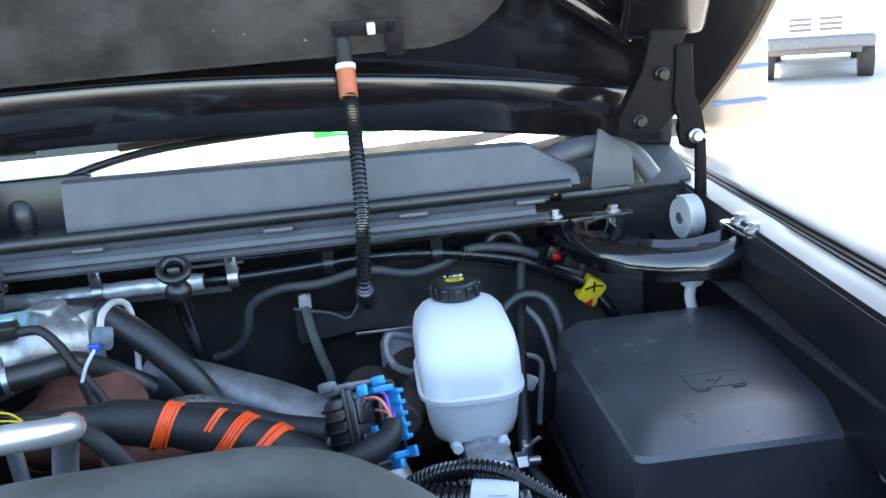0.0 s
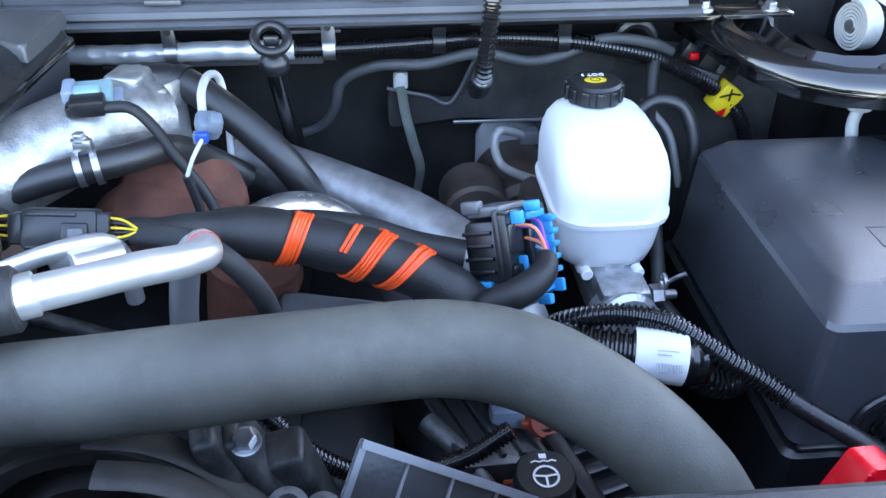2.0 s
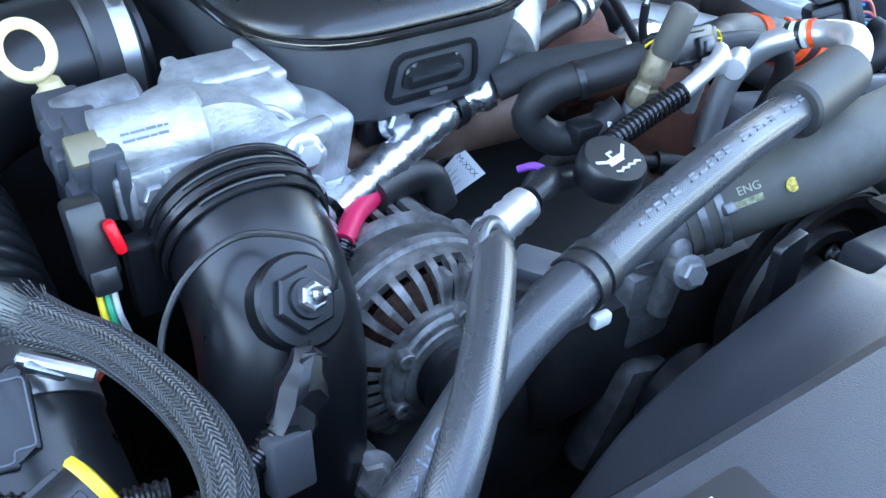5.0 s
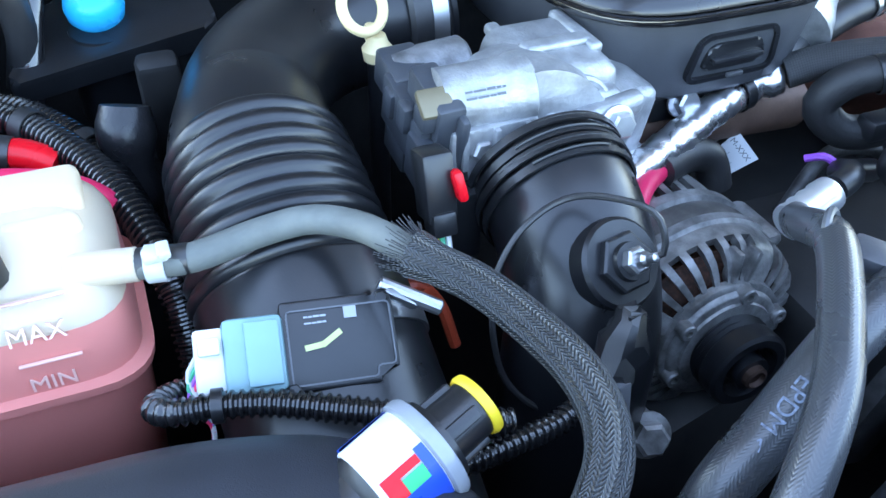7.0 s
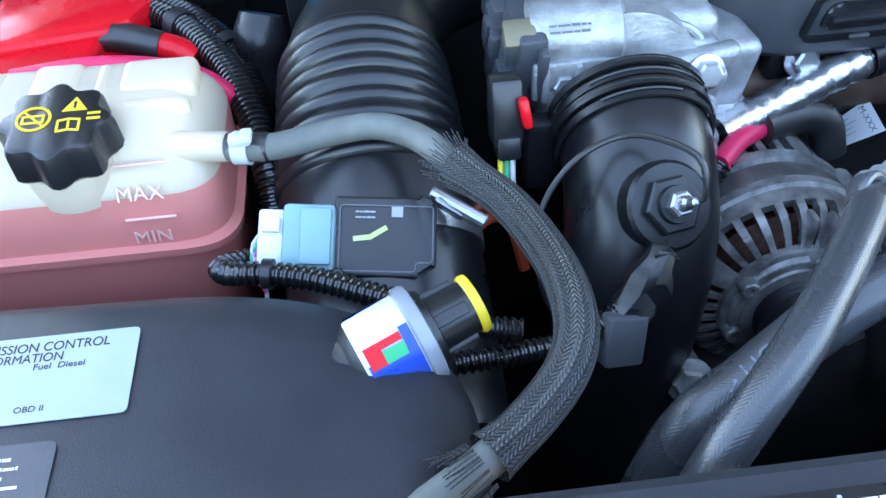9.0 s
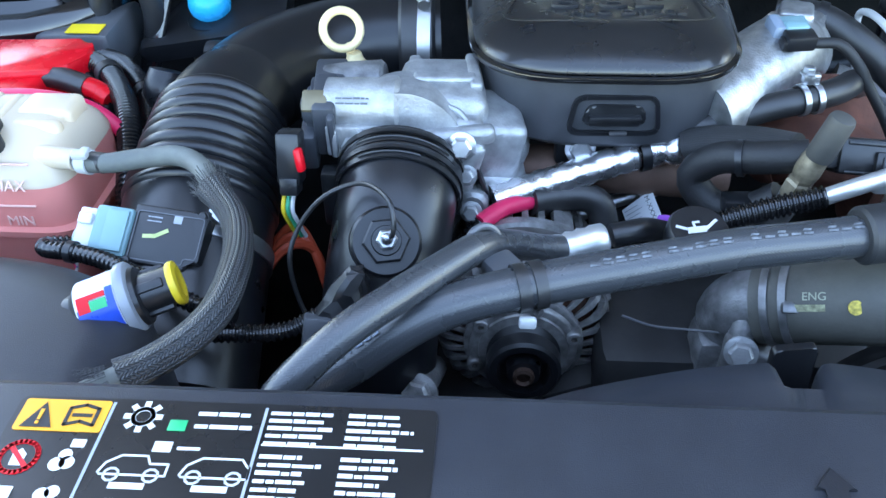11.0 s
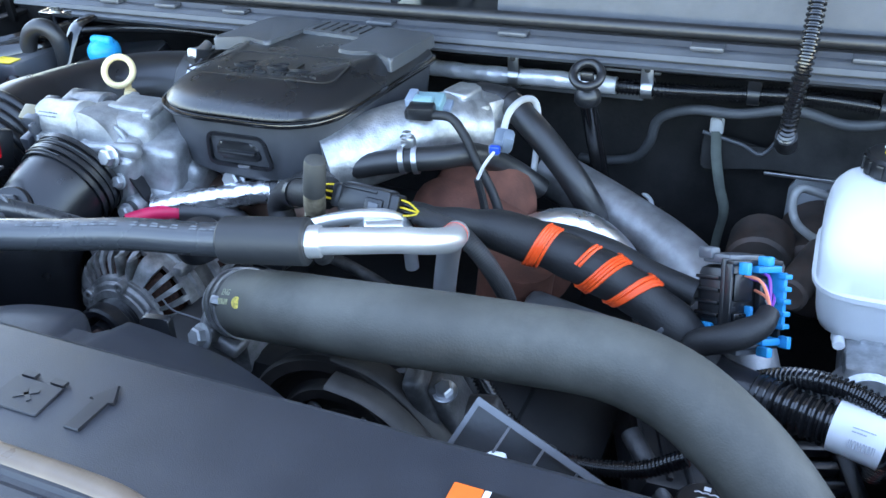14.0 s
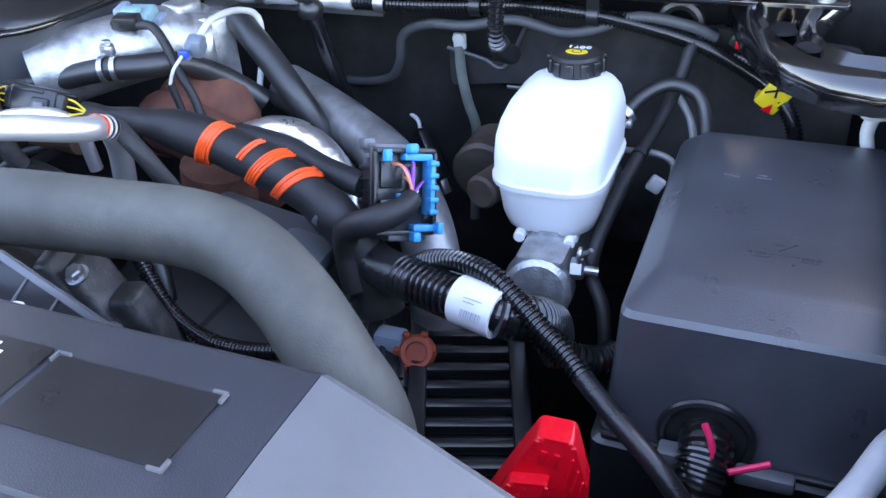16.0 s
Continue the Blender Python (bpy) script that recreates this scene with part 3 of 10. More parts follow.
def strip(name, prof, x0, x1, material, label="", bow=0.018):
    bm = B()
    rows = []
    n = 36
    for i in range(n + 1):
        x = x0 + (x1 - x0) * i / n
        rows.append([bm.verts.new(cowl_line(x, y, z, bow)) for y, z in prof])
    for a, b in zip(rows, rows[1:]):
        for k in range(len(prof)):
            bm.faces.new((a[k], a[(k + 1) % len(prof)], b[(k + 1) % len(prof)], b[k]))
    bm.faces.new(rows[0][::-1])
    bm.faces.new(rows[-1])
    return part(name, bm, material, cowl, label, sharp=50)


strip("front_lip", [(0.953, 1.3450), (0.951, 1.3490), (0.954, 1.3520), (0.962, 1.3525), (0.966, 1.3490), (0.966, 1.3450)], -0.98, 0.20, COWLGREY)
strip("lip_groove", [(0.959, 1.3510), (0.959, 1.3560), (0.975, 1.3560), (0.975, 1.3510)], -0.98, 0.20, RUBBER)
strip("front_face", [(0.956, 1.3550), (0.958, 1.3605), (0.961, 1.3615), (0.963, 1.3645), (0.967, 1.3655), (0.985, 1.366), (0.985, 1.356), (0.97, 1.355)], -1.10, 0.185, COWLGREY)
strip("seal_channel", [(0.972, 1.366), (0.976, 1.371), (0.986, 1.371), (0.986, 1.366)], -1.02, 0.205, RUBBER)
bm = B()
tube(bm, [cowl_line(x, 0.992, 1.377) for x in (-1.0, -0.9, -0.7, -0.5, -0.3, -0.1, 0.1, 0.2, 0.235)], 0.008, 12, 0.02)
part("bulb_seal", bm, RUBBER, cowl, "black rubber bulb seal")
bm = B()
tube(bm, [cowl_line(x, 1.008, 1.374) for x in (-1.0, -0.7, -0.3, 0.1, 0.23)], 0.006, 10, 0.02)
part("seal_lip", bm, RUBBER, cowl)
for x in (-0.910, -0.811, -0.698, -0.488, -0.322, -0.112, 0.042, 0.18):
    bm = B()
    c = cowl_line(x, 0.968, 1.3685)
    rbox(bm, c, (0.034, 0.016, 0.005), 0.0015)
    part("retainer_clip", bm, GREYPL, cowl, "grey push-on retainer clip")
# raised apron in front of the glass, and the ledge beside it
bm = B()
rows = []
for i in range(31):
    x = -0.36 + 0.61 * i / 30
    top = 1.437 - 0.012 * i / 30
    if x > 0.19:
        top -= (x - 0.19) * 0.62
    rows.append([bm.verts.new((x if k else max(x, -0.40), y, z)) for k, (y, z) in enumerate(((1.018, 1.372), (1.024, 1.372 + (top - 1.372) * 0.5), (1.032, top - 0.003), (1.040, top), (1.15, top - 0.016), (1.15, top - 0.030), (1.045, 1.372)))])
for a, b in zip(rows, rows[1:]):
    for k in range(7):
        bm.faces.new((a[k], a[(k + 1) % 7], b[(k + 1) % 7], b[k]))
bm.faces.new(rows[0][::-1])
bm.faces.new(rows[-1])
part("apron", bm, COWLGREY, cowl, "raised flat grey apron panel", sharp=40)
bm = B()
rows = []
for i in range(31):
    x = -1.06 + 0.56 * i / 30
    top = 1.437 - 0.010 * (30 - i) / 30
    rows.append([bm.verts.new((x, y, z)) for y, z in ((1.018, 1.372), (1.024, 1.372 + (top - 1.372) * 0.5), (1.032, top - 0.003), (1.040, top), (1.15, top - 0.016), (1.15, top - 0.030), (1.045, 1.372))])
for a, b in zip(rows, rows[1:]):
    for k in range(7):
        bm.faces.new((a[k], a[(k + 1) % 7], b[(k + 1) % 7], b[k]))
bm.faces.new(rows[0][::-1])
bm.faces.new(rows[-1])
part("apron", bm, COWLGREY, cowl, "raised flat grey apron panel", sharp=40)
for side in (1, -1):
    cx = MID + side * 0.66
    bm = B()
    tube(bm, [(cx - side * 0.06, 1.075, 1.395), (cx, 1.080, 1.405), (cx + side * 0.05, 1.075, 1.392), (cx + side * 0.075, 1.065, 1.36)], 0.020, 14, 0.01, flat=0.7)
    part("end_fairing", bm, COWLGREY, cowl, "rounded grey fairing beside the apron")
    bm = B()
    slab(bm, round_poly([(-0.012, -0.010), (0.046, -0.012), (0.046, 0.036), (0.022, 0.052), (0.006, 0.066), (-0.004, 0.030)], 0.005), 0.006, plane_at((cx, 1.050, 1.366), (side, 0.1, 0), (0, 0.15, 1)), 0.002)
    part("end_panel", bm, COWLGREY, cowl, "grey upright end panel")
bm = B()
rbox(bm, (-0.43, 1.06, 1.36), (0.16, 0.10, 0.02), 0.006)
rbox(bm, (-0.43, 1.115, 1.395), (0.16, 0.02, 0.075), 0.006)
part("wiper_well", bm, BLACK, cowl, "black recess for the wiper pivot")
for side in (1, -1):
    bm = B()
    cx = MID + side * 0.70
    rbox(bm, (cx - side * 0.045, 1.085, 1.352), (0.09, 0.09, 0.012), 0.004)
    part("end_cap", bm, BLACK, cowl)
bm = B()
rows = [bm.verts.new(p) for p in ((-1.21, 1.10, 1.35), (0.42, 1.10, 1.35), (0.42, 1.30, 1.42), (-1.21, 1.30, 1.42))]
bm.faces.new(rows)
geom = bmesh.ops.extrude_face_region(bm, geom=bm.faces[:])
for v in geom["geom"]:
    if isinstance(v, bmesh.types.BMVert):
        v.co.z -= 0.01
part("rear_tray", bm, GREYPL, cowl)
bm = B()
rbox(bm, (MID, 1.045, 1.338), (1.16, 0.13, 0.012), 0.003)
part("support_ledge", bm, GLOSS, cowl, "black painted steel ledge")
for bx in (-0.968,):
    hex_bolt(cowl, (bx, 0.982, 1.341), (0, -0.1, 1), 0.0075)

# ---- windscreen, wipers and what stands behind the glass ----
ws = thing("windshield", "raked tinted windscreen with a black border", "windscreen", (MID, 1.2, 1.40), kind="structure")
bm = B()
curved_sheet(bm, 24, 10, lambda u, w: (MID - 0.82 + 1.64 * u, 1.20 + 0.62 * w + 0.10 * (2 * u - 1) ** 2 * (1 - 0.3 * w), 1.40 + 0.52 * w), 0.005)
part("glass_pane", bm, GLASS, ws).visible_shadow = False
bm = B()
curved_sheet(bm, 24, 1, lambda u, w: (MID - 0.82 + 1.64 * u, 1.193 + 0.014 * w + 0.10 * (2 * u - 1) ** 2, 1.398 + 0.012 * w), 0.003)
part("black_border", bm, BLACK, ws)


def wiper(x0, x1, z):
    th = thing("wiper", "black windscreen wiper parked along the glass", "wiper", (x0, 1.14, 1.38), "wipers")
    bm = B()
    tube(bm, [(x0, 1.12, 1.41), (x0 + (x1 - x0) * 0.25, 1.165, z + 0.005), (x0 + (x1 - x0) * 0.6, 1.185, z + 0.014), (x1, 1.20, z + 0.012)], 0.009, 10, 0.02, flat=0.6)
    part("arm", bm, BLACK, th)
    bm = B()
    tube(bm, [(x0 + (x1 - x0) * 0.2, 1.195, z + 0.012), (x0 + (x1 - x0) * 0.6, 1.20, z + 0.024), (x1 + (x1 - x0) * 0.15, 1.215, z + 0.018)], 0.006, 8, 0.02)
    part("blade", bm, RUBBER, th)
    bm = B()
    lathe(bm, (x0, 1.12, 1.37), (0, -0.15, 1), [(0, 0.022), (0.02, 0.022), (0.035, 0.016), (0.04, 0.01)], 16)
    part("pivot_cap", bm, BLACK, th)
    return th


wiper(-0.44, 0.10, 1.437)
wiper(-1.02, -0.52, 1.437)
bm = B()
rbox(bm, (MID, 1.40, 1.36), (1.5, 0.20, 0.10), 0.03)
solo("dashboard", bm, DASH, "pale sun-shade covered dashboard behind the windscreen", "dashboard")
bm = B()
for k, (dx, dy, sx) in enumerate(((0, 0, 0.12), (0.07, 0.03, 0.08), (-0.05, 0.02, 0.07))):
    lathe(bm, (0.0 + dx, 1.36 + dy, 1.41), (0, 0, 1), [(0, sx * 0.5), (0.012, sx * 0.48), (0.02 + 0.004 * k, sx * 0.3), (0.024 + 0.004 * k, 0.004)], 14)
solo("folded_cloth", bm, HIVIS, "crumpled bright green cloth on the dashboard", "cloth")
bm = B()
curved_sheet(bm, 12, 8, lambda u, w: (MID - 0.8 + 1.6 * u, 2.2 + 0.1 * w, 1.0 + 0.95 * w), 0.03)
solo("seat_row", bm, RUBBER, "dark seat backs inside the cab", "seats")
bm = B()
rbox(bm, (MID, 2.62, 1.95), (1.55, 1.0, 0.05), 0.03)
for sx in (-1, 1):
    tube(bm, [(MID + sx * 0.80, 1.25, 1.42), (MID + sx * 0.76, 1.55, 1.68), (MID + sx * 0.70, 1.86, 1.93)], 0.035, 10, 0.04)
    rbox(bm, (MID + sx * 0.78, 2.3, 1.2), (0.08, 1.4, 0.5), 0.03)
solo("cab", bm, GLOSS, "black painted cab roof, pillars and doors", "cab")

# ---- hood, raised ----
hood = thing("hood", "raised black hood with a dusty felt pad under it", "hood", (MID, 1.15, 1.44))
HT = radians(59.5)
HM = Matrix.Translation((MID, 1.15, 1.455)) @ Matrix.Rotation(-HT, 4, "X") @ Matrix.Rotation(math.pi, 4, "Z")
# in the hood's own frame: x to the passenger side, y from hinge edge to nose, z out of the painted side


def hood_panel(bm, w0, w1, y0, y1, z, t, crown=0.03, nx=20, ny=14):
    rows = []
    for j in range(ny + 1):
        v = j / ny
        y = y0 + (y1 - y0) * v
        w = w0 + (w1 - w0) * v + 0.075 * min(1.0, max(0.0, (y + 0.06) / 0.17)) ** 0.85
        rows.append([bm.verts.new(HM @ Vector((-w + 2 * w * i / nx, y + (0.045 - 0.125 * (2 * i / nx - 1) ** 2 * (1 - abs(2 * i / nx - 1) ** 14 * 0.75)) * (1 - v) ** 4, z + crown * (1 - (2 * i / nx - 1) ** 2) - 0.02 * abs(2 * i / nx - 1) ** 8))) for i in range(nx + 1)])
    for a, b in zip(rows, rows[1:]):
        for k in range(nx):
            bm.faces.new((a[k], a[k + 1], b[k + 1], b[k]))
    nrm = (HM.to_3x3() @ Vector((0, 0, 1))) * t
    geom = bmesh.ops.extrude_face_region(bm, geom=bm.faces[:])
    for v in geom["geom"]:
        if isinstance(v, bmesh.types.BMVert):
            v.co += nrm


bm = B()
hood_panel(bm, 0.853, 0.78, -0.06, 1.22, 0.045, 0.003, ny=26)
part("outer_skin", bm, GLOSS, hood)
bm = B()
hood_panel(bm, 0.81, 0.74, -0.03, 1.18, 0.01, 0.004, 0.02, ny=26)
part("inner_frame", bm, GLOSS, hood, "glossy black inner frame")
bm = B()
for x0 in (-0.76, 0.76):
    bm = B()
    rbox(bm, HM @ Vector((x0, 0.62, -0.004)), (0.11, 1.05, 0.03), 0.012, 3, rot=HM.to_3x3())
    part("edge_rib", bm, GLOSS, hood, "pressed stiffening rib along the edge")
bm = B()
rows = []
for k in range(33):
    x = -0.80 + 1.6 * k / 32
    q = HM @ Vector((x, 0.062 - 0.10 * (x / 0.8) ** 2, 0.002))
    rows.append([bm.verts.new(q + Vector((0, a, b))) for a, b in ((0.024, -0.046), (0.006, -0.045), (0.002, -0.041), (-0.001, -0.018), (-0.014, 0.020), (-0.0125, 0.026), (-0.004, 0.029), (0.016, 0.031))])
for a, b in zip(rows, rows[1:]):
    for k in range(7):
        bm.faces.new((a[k], a[k + 1], b[k + 1], b[k]))
geom = bmesh.ops.extrude_face_region(bm, geom=bm.faces[:])
for v in geom["geom"]:
    if isinstance(v, bmesh.types.BMVert):
        v.co.y += 0.003
part("edge_rib", bm, GLOSS, hood, "pressed stiffening rib along the edge")
for x0, y0, x1, y1 in ((-0.72, 0.09, -0.56, 0.20), (0.60, 0.09, 0.72, 0.20)):
    bm = B()
    tube(bm, [HM @ Vector((x0, y0, 0.0)), HM @ Vector(((x0 + x1) / 2, (y0 + y1) / 2 + 0.008, -0.003)), HM @ Vector((x1, y1, 0.0))], 0.010, 10, 0.01)
    part("stiffening_bead", bm, GLOSS, hood)
bm = B()
rows = []
for j in range(21):
    v = j / 20
    y = -0.06 + 1.26 * v
    w = 0.853 + (0.78 - 0.853) * v + 0.075 * min(1.0, max(0.0, (y + 0.06) / 0.17)) ** 0.85
    rows.append(HM @ Vector((-w - 0.001, y, 0.030)))
tube(bm, rows, 0.009, 8, 0.03)
part("hem_edge", bm, mat("dusty_folded_hem", (0.10, 0.075, 0.055), 0.5, 0.2, var=0.3), hood, "dusty folded hem along the edge")
bm = B()
pad = round_poly([(-0.52, 0.115), (0.62, 0.115), (0.62, 1.10), (-0.62, 1.10), (-0.62, 0.26)], [0.05, 0.05, 0.05, 0.05, 0.06])
slab(bm, pad, 0.016, HM @ Matrix.Translation((0, 0, 0.002)) @ Matrix.Rotation(math.pi, 4, "Y") @ Matrix.Diagonal((-1, 1, 1, 1)), 0.006)
part("felt_pad", bm, FELT, hood, "dusty dark felt sound pad with pale flecks")
# black bracket pieces laid on the pad; no opening is cut
bm = B()
rbox(bm, HM @ Vector((-0.39, 0.152, -0.016)), (0.075, 0.02, 0.004), 0.0015, rot=HM.to_3x3())
rbox(bm, HM @ Vector((-0.425, 0.135, -0.016)), (0.022, 0.05, 0.004), 0.0015, rot=HM.to_3x3())
part("pad_bracket", bm, INK, hood, "black bracket on the pad")
bm = B()
rbox(bm, HM @ Vector((-0.398, 0.152, -0.020)), (0.010, 0.014, 0.008), 0.002, rot=HM.to_3x3())
part("push_clip", bm, WHITE, hood, "white push clip")
rnd = random.Random(5)
bm = B()
for k in range(60):
    x, y = rnd.uniform(-0.45, 0.58), rnd.uniform(0.14, 0.6)
    rbox(bm, HM @ Vector((x, y, -0.0145)), (rnd.uniform(0.001, 0.004), rnd.uniform(0.001, 0.003), 0.001), 0, rot=HM.to_3x3() @ Euler((0, 0, rnd.uniform(0, 3))).to_matrix())
fl = part("flecks", bm, mat("dull_fleck", (0.22, 0.215, 0.20), 0.8), hood, "pale flecks of debris on the felt")
fl["kind"] = "stuff"

LINKBLACK = mat("matt_black_link_paint", (0.005, 0.005, 0.0055), 0.55, spec=0.12, var=0.3, scale=60, bump=0.5, bscale=90)
HINGEBLACK = mat("dusty_black_hinge_paint", (0.011, 0.011, 0.012), 0.30, spec=0.3, var=0.3, scale=60, bump=0.6, bscale=70, dirt=(0.035, 0.033, 0.031), dirt_amount=0.15)

# ---- hood hinges: bolted arms, clock springs and links ----
def hinge(side):
    th = thing("clock_spring_hinge", "glossy black steel hinge of the hood with a coiled spring", "hinge", (MID + side * 0.70, 0.9, 1.30), "hood hinges")

    def X(x):
        return MID + side * (x - MID)
    # arched plate, dished towards its middle
    bm = B()
    outer = [(0.195, 1.03), (0.205, 0.990), (0.218, 0.945), (0.238, 0.905), (0.264, 0.872), (0.296, 0.848), (0.330, 0.834), (0.362, 0.832), (0.385, 0.842), (0.403, 0.862)]
    inner = [(0.310, 1.03), (0.298, 1.0), (0.285, 0.968), (0.288, 0.940), (0.300, 0.918), (0.318, 0.905), (0.342, 0.898), (0.364, 0.897), (0.384, 0.902), (0.401, 0.912)]
    hz = [1.333, 1.331, 1.326, 1.321, 1.319, 1.319, 1.321, 1.325, 1.330, 1.334]
    rows = []
    for (ox, oy), (ix, iy), z in zip(outer, inner, hz):
        row = []
        for k, dz in enumerate((-0.022, -0.008, 0.004, 0.008, 0.001, -0.010, -0.011, -0.002, 0.007, 0.004, -0.010)):
            t = max(0.0, (k - 1) / 9)
            row.append(bm.verts.new((X(ox + (ix - ox) * t), oy + (iy - oy) * t, z + dz)))
        rows.append(row)
    for a, b in zip(rows, rows[1:]):
        for k in range(len(a) - 1):
            bm.faces.new((a[k], a[k + 1], b[k + 1], b[k]))
    bmesh.ops.subdivide_edges(bm, edges=bm.edges[:], cuts=1, smooth=0.6, use_grid_fill=True)
    geom = bmesh.ops.extrude_face_region(bm, geom=bm.faces[:])
    for v in geom["geom"]:
        if isinstance(v, bmesh.types.BMVert):
            v.co.z -= 0.004
    part("arm_plate", bm, GLOSS, th, "dished glossy black arm plate", sharp=60)
    bm = B()
    for cx, cy, rr in ((0.250, 0.960, 0.017), (0.276, 0.915, 0.011), (0.352, 0.866, 0.014)):
        lathe(bm, (X(cx), cy, 1.3195), (0, 0, 1), [(0, rr), (0.0030, rr), (0.0032, rr * 0.8)], 20)
    split_part("recess", bm, INK, th, "dark lightening hole")
    for ear, ez in ([(0.180, 0.982), (0.305, 0.985), (0.305, 1.020), (0.180, 1.016)], 1.3335), ([(0.374, 0.900), (0.404, 0.902), (0.403, 0.824), (0.374, 0.826)], 1.3360):
        bm = B()
        slab(bm, round_poly([(X(a), b) for a, b in ear], 0.005), 0.004, plane_at((0, 0, ez), (1, 0, 0), (0, 1, 0)), 0.001)
        part("bolt_ear", bm, GLOSS, th)
    for bx, by, bz in ((0.212, 1.000, 1.3380), (0.284, 1.001, 1.3350), (0.392, 0.884, 1.3400), (0.389, 0.843, 1.3400)):
        bm = B()
        lathe(bm, (X(bx), by, bz), (0, 0, 1), [(0, 0.0105), (0.0014, 0.0105), (0.002, 0.0098)], 24)
        part("washer", bm, STEEL, th, "pale zinc washer")
        hex_bolt(th, (X(bx), by, bz + 0.002), (0, 0, 1), 0.0066, label="pale zinc hinge bolt")
    bm = B()
    ax = Vector((-side * 0.985, -0.17, 0.03)).normalized()
    c = Vector((X(0.363) - (0.06 if side < 0 else 0), 0.965, 1.330 if side > 0 else 1.327))
    rot = axes(ax)
    pts = []
    for k in range(120):
        a = k * 0.28
        r = 0.0065 + 0.0185 * k / 119
        pts.append(c + rot @ Vector((r * math.cos(a), r * math.sin(a), 0)))
    path = pts
    prev = None
    for i, q in enumerate(path):
        d = (path[min(i + 1, 119)] - path[max(i - 1, 0)]).normalized()
        nrm = d.cross(ax)
        cur = [bm.verts.new(q + nrm * a * 0.0014 + ax * b * 0.0095) for a, b in ((-1, -1), (1, -1), (1, 1), (-1, 1))]
        if prev:
            for k in range(4):
                bm.faces.new((prev[k], prev[(k + 1) % 4], cur[(k + 1) % 4], cur[k]))
        else:
            bm.faces.new(cur[::-1])
        prev = cur
    bm.faces.new(prev)
    sp = part("clock_spring", bm, mat("zinc_grey_spring_steel", (0.40, 0.41, 0.405), 0.5, var=0.15), th, "pale grey coiled clock spring", sharp=30)
    bm = B()
    cyl(bm, c - ax * 0.011, c + ax * 0.011, 0.0065, n=14)
    part("spring_pin", bm, STEEL, sp)
    FACE = plane_at((0, 1.05, 0), (1, 0, 0), (0, 0, 1))
    for nm, y0, t, out in (("hood_lug", 0.0, 0.022, [(0.301, 1.423), (0.304, 1.443), (0.335, 1.499), (0.345, 1.545), (0.392, 1.545), (0.376, 1.503), (0.3755, 1.444), (0.358, 1.428), (0.335, 1.415), (0.315, 1.416)]),
                           ("upper_link", 0.014, 0.012, [(0.374, 1.525), (0.396, 1.525), (0.396, 1.4675), (0.405, 1.445), (0.410, 1.418), (0.4035, 1.3985), (0.392, 1.3975), (0.3805, 1.403), (0.376, 1.426), (0.380, 1.436), (0.371, 1.450)]),
                           ("lower_link", 0.024, 0.007, [(0.3965, 1.412), (0.410, 1.412), (0.410, 1.305), (0.3955, 1.305)])):
        bm = B()
        slab(bm, round_poly([(X(a), b) for a, b in out], 0.004, 3), t, FACE @ Matrix.Translation((0, 0, y0)), 0.003)
        part(nm, bm, LINKBLACK, th, sharp=40)
    for x, z, y0 in ((0.3285, 1.438, 1.028), (0.396, 1.415, 1.022), (0.357, 1.492, 1.028)):
        bm = B()
        lathe(bm, (X(x), y0, z), (0, -1, 0), [(0, 0.009), (0.004, 0.009), (0.006, 0.006), (0.010, 0.005)], 16)
        part("pivot_pin", bm, STEEL if x > 0.39 else HINGEBLACK, th, sharp=25)
    bm = B()
    tube(bm, [(X(0.39), 0.85, 1.315), (X(0.40), 0.83, 1.29), (X(0.408), 0.80, 1.25), (X(0.41), 0.79, 1.2)], 0.006, 8, 0.01)
    part("stay", bm, BLACK, th)
    return th


hinge(1)
hinge(-1)

# ---- front end cover with its labels ----
cover = thing("radiator_cover", "black grained plastic radiator cover across the front end", "cover", (MID, 0.2, 1.33), kind="structure")
bm = B()
prof = [(0.352, 1.325), (0.355, 1.330), (0.355, 1.358), (0.353, 1.362), (0.348, 1.3655), (0.300, 1.3672), (0.2560, 1.3672), (0.2540, 1.3655), (0.2510, 1.3655), (0.2480, 1.3672), (0.18, 1.366), (0.05, 1.356), (-0.05, 1.335), (-0.10, 1.30), (-0.10, 1.285), (-0.04, 1.318), (0.06, 1.338), (0.20, 1.345), (0.340, 1.345), (0.345, 1.325)]
rows = []
for i in range(41):
    x = -0.862 + 0.964 * i / 40
    rows.append([bm.verts.new((x, y, z)) for y, z in prof])
for i, (dx, dz) in enumerate(((-0.02, -0.006), (-0.10, -0.04), (-0.20, -0.09))):
    rows.insert(0, [bm.verts.new((-0.862 + dx, y + dx * 0.10, z + dz)) for y, z in prof])
for a, b in zip(rows, rows[1:]):
    for k in range(len(prof)):
        bm.faces.new((a[k], a[(k + 1) % len(prof)], b[(k + 1) % len(prof)], b[k]))
bm.faces.new(rows[0][::-1])
bm.faces.new(rows[-1])
part("top_panel", bm, GRAIN, cover, sharp=22)
# sloping end: its paler colour stands in for the bright surroundings it reflects
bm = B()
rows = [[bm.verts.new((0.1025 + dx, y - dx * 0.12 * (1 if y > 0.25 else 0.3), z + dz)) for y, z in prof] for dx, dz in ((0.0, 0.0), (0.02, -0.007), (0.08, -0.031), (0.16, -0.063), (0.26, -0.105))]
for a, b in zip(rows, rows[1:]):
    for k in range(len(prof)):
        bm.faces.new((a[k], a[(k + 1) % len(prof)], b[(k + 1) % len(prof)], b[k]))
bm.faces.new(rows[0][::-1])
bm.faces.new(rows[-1])
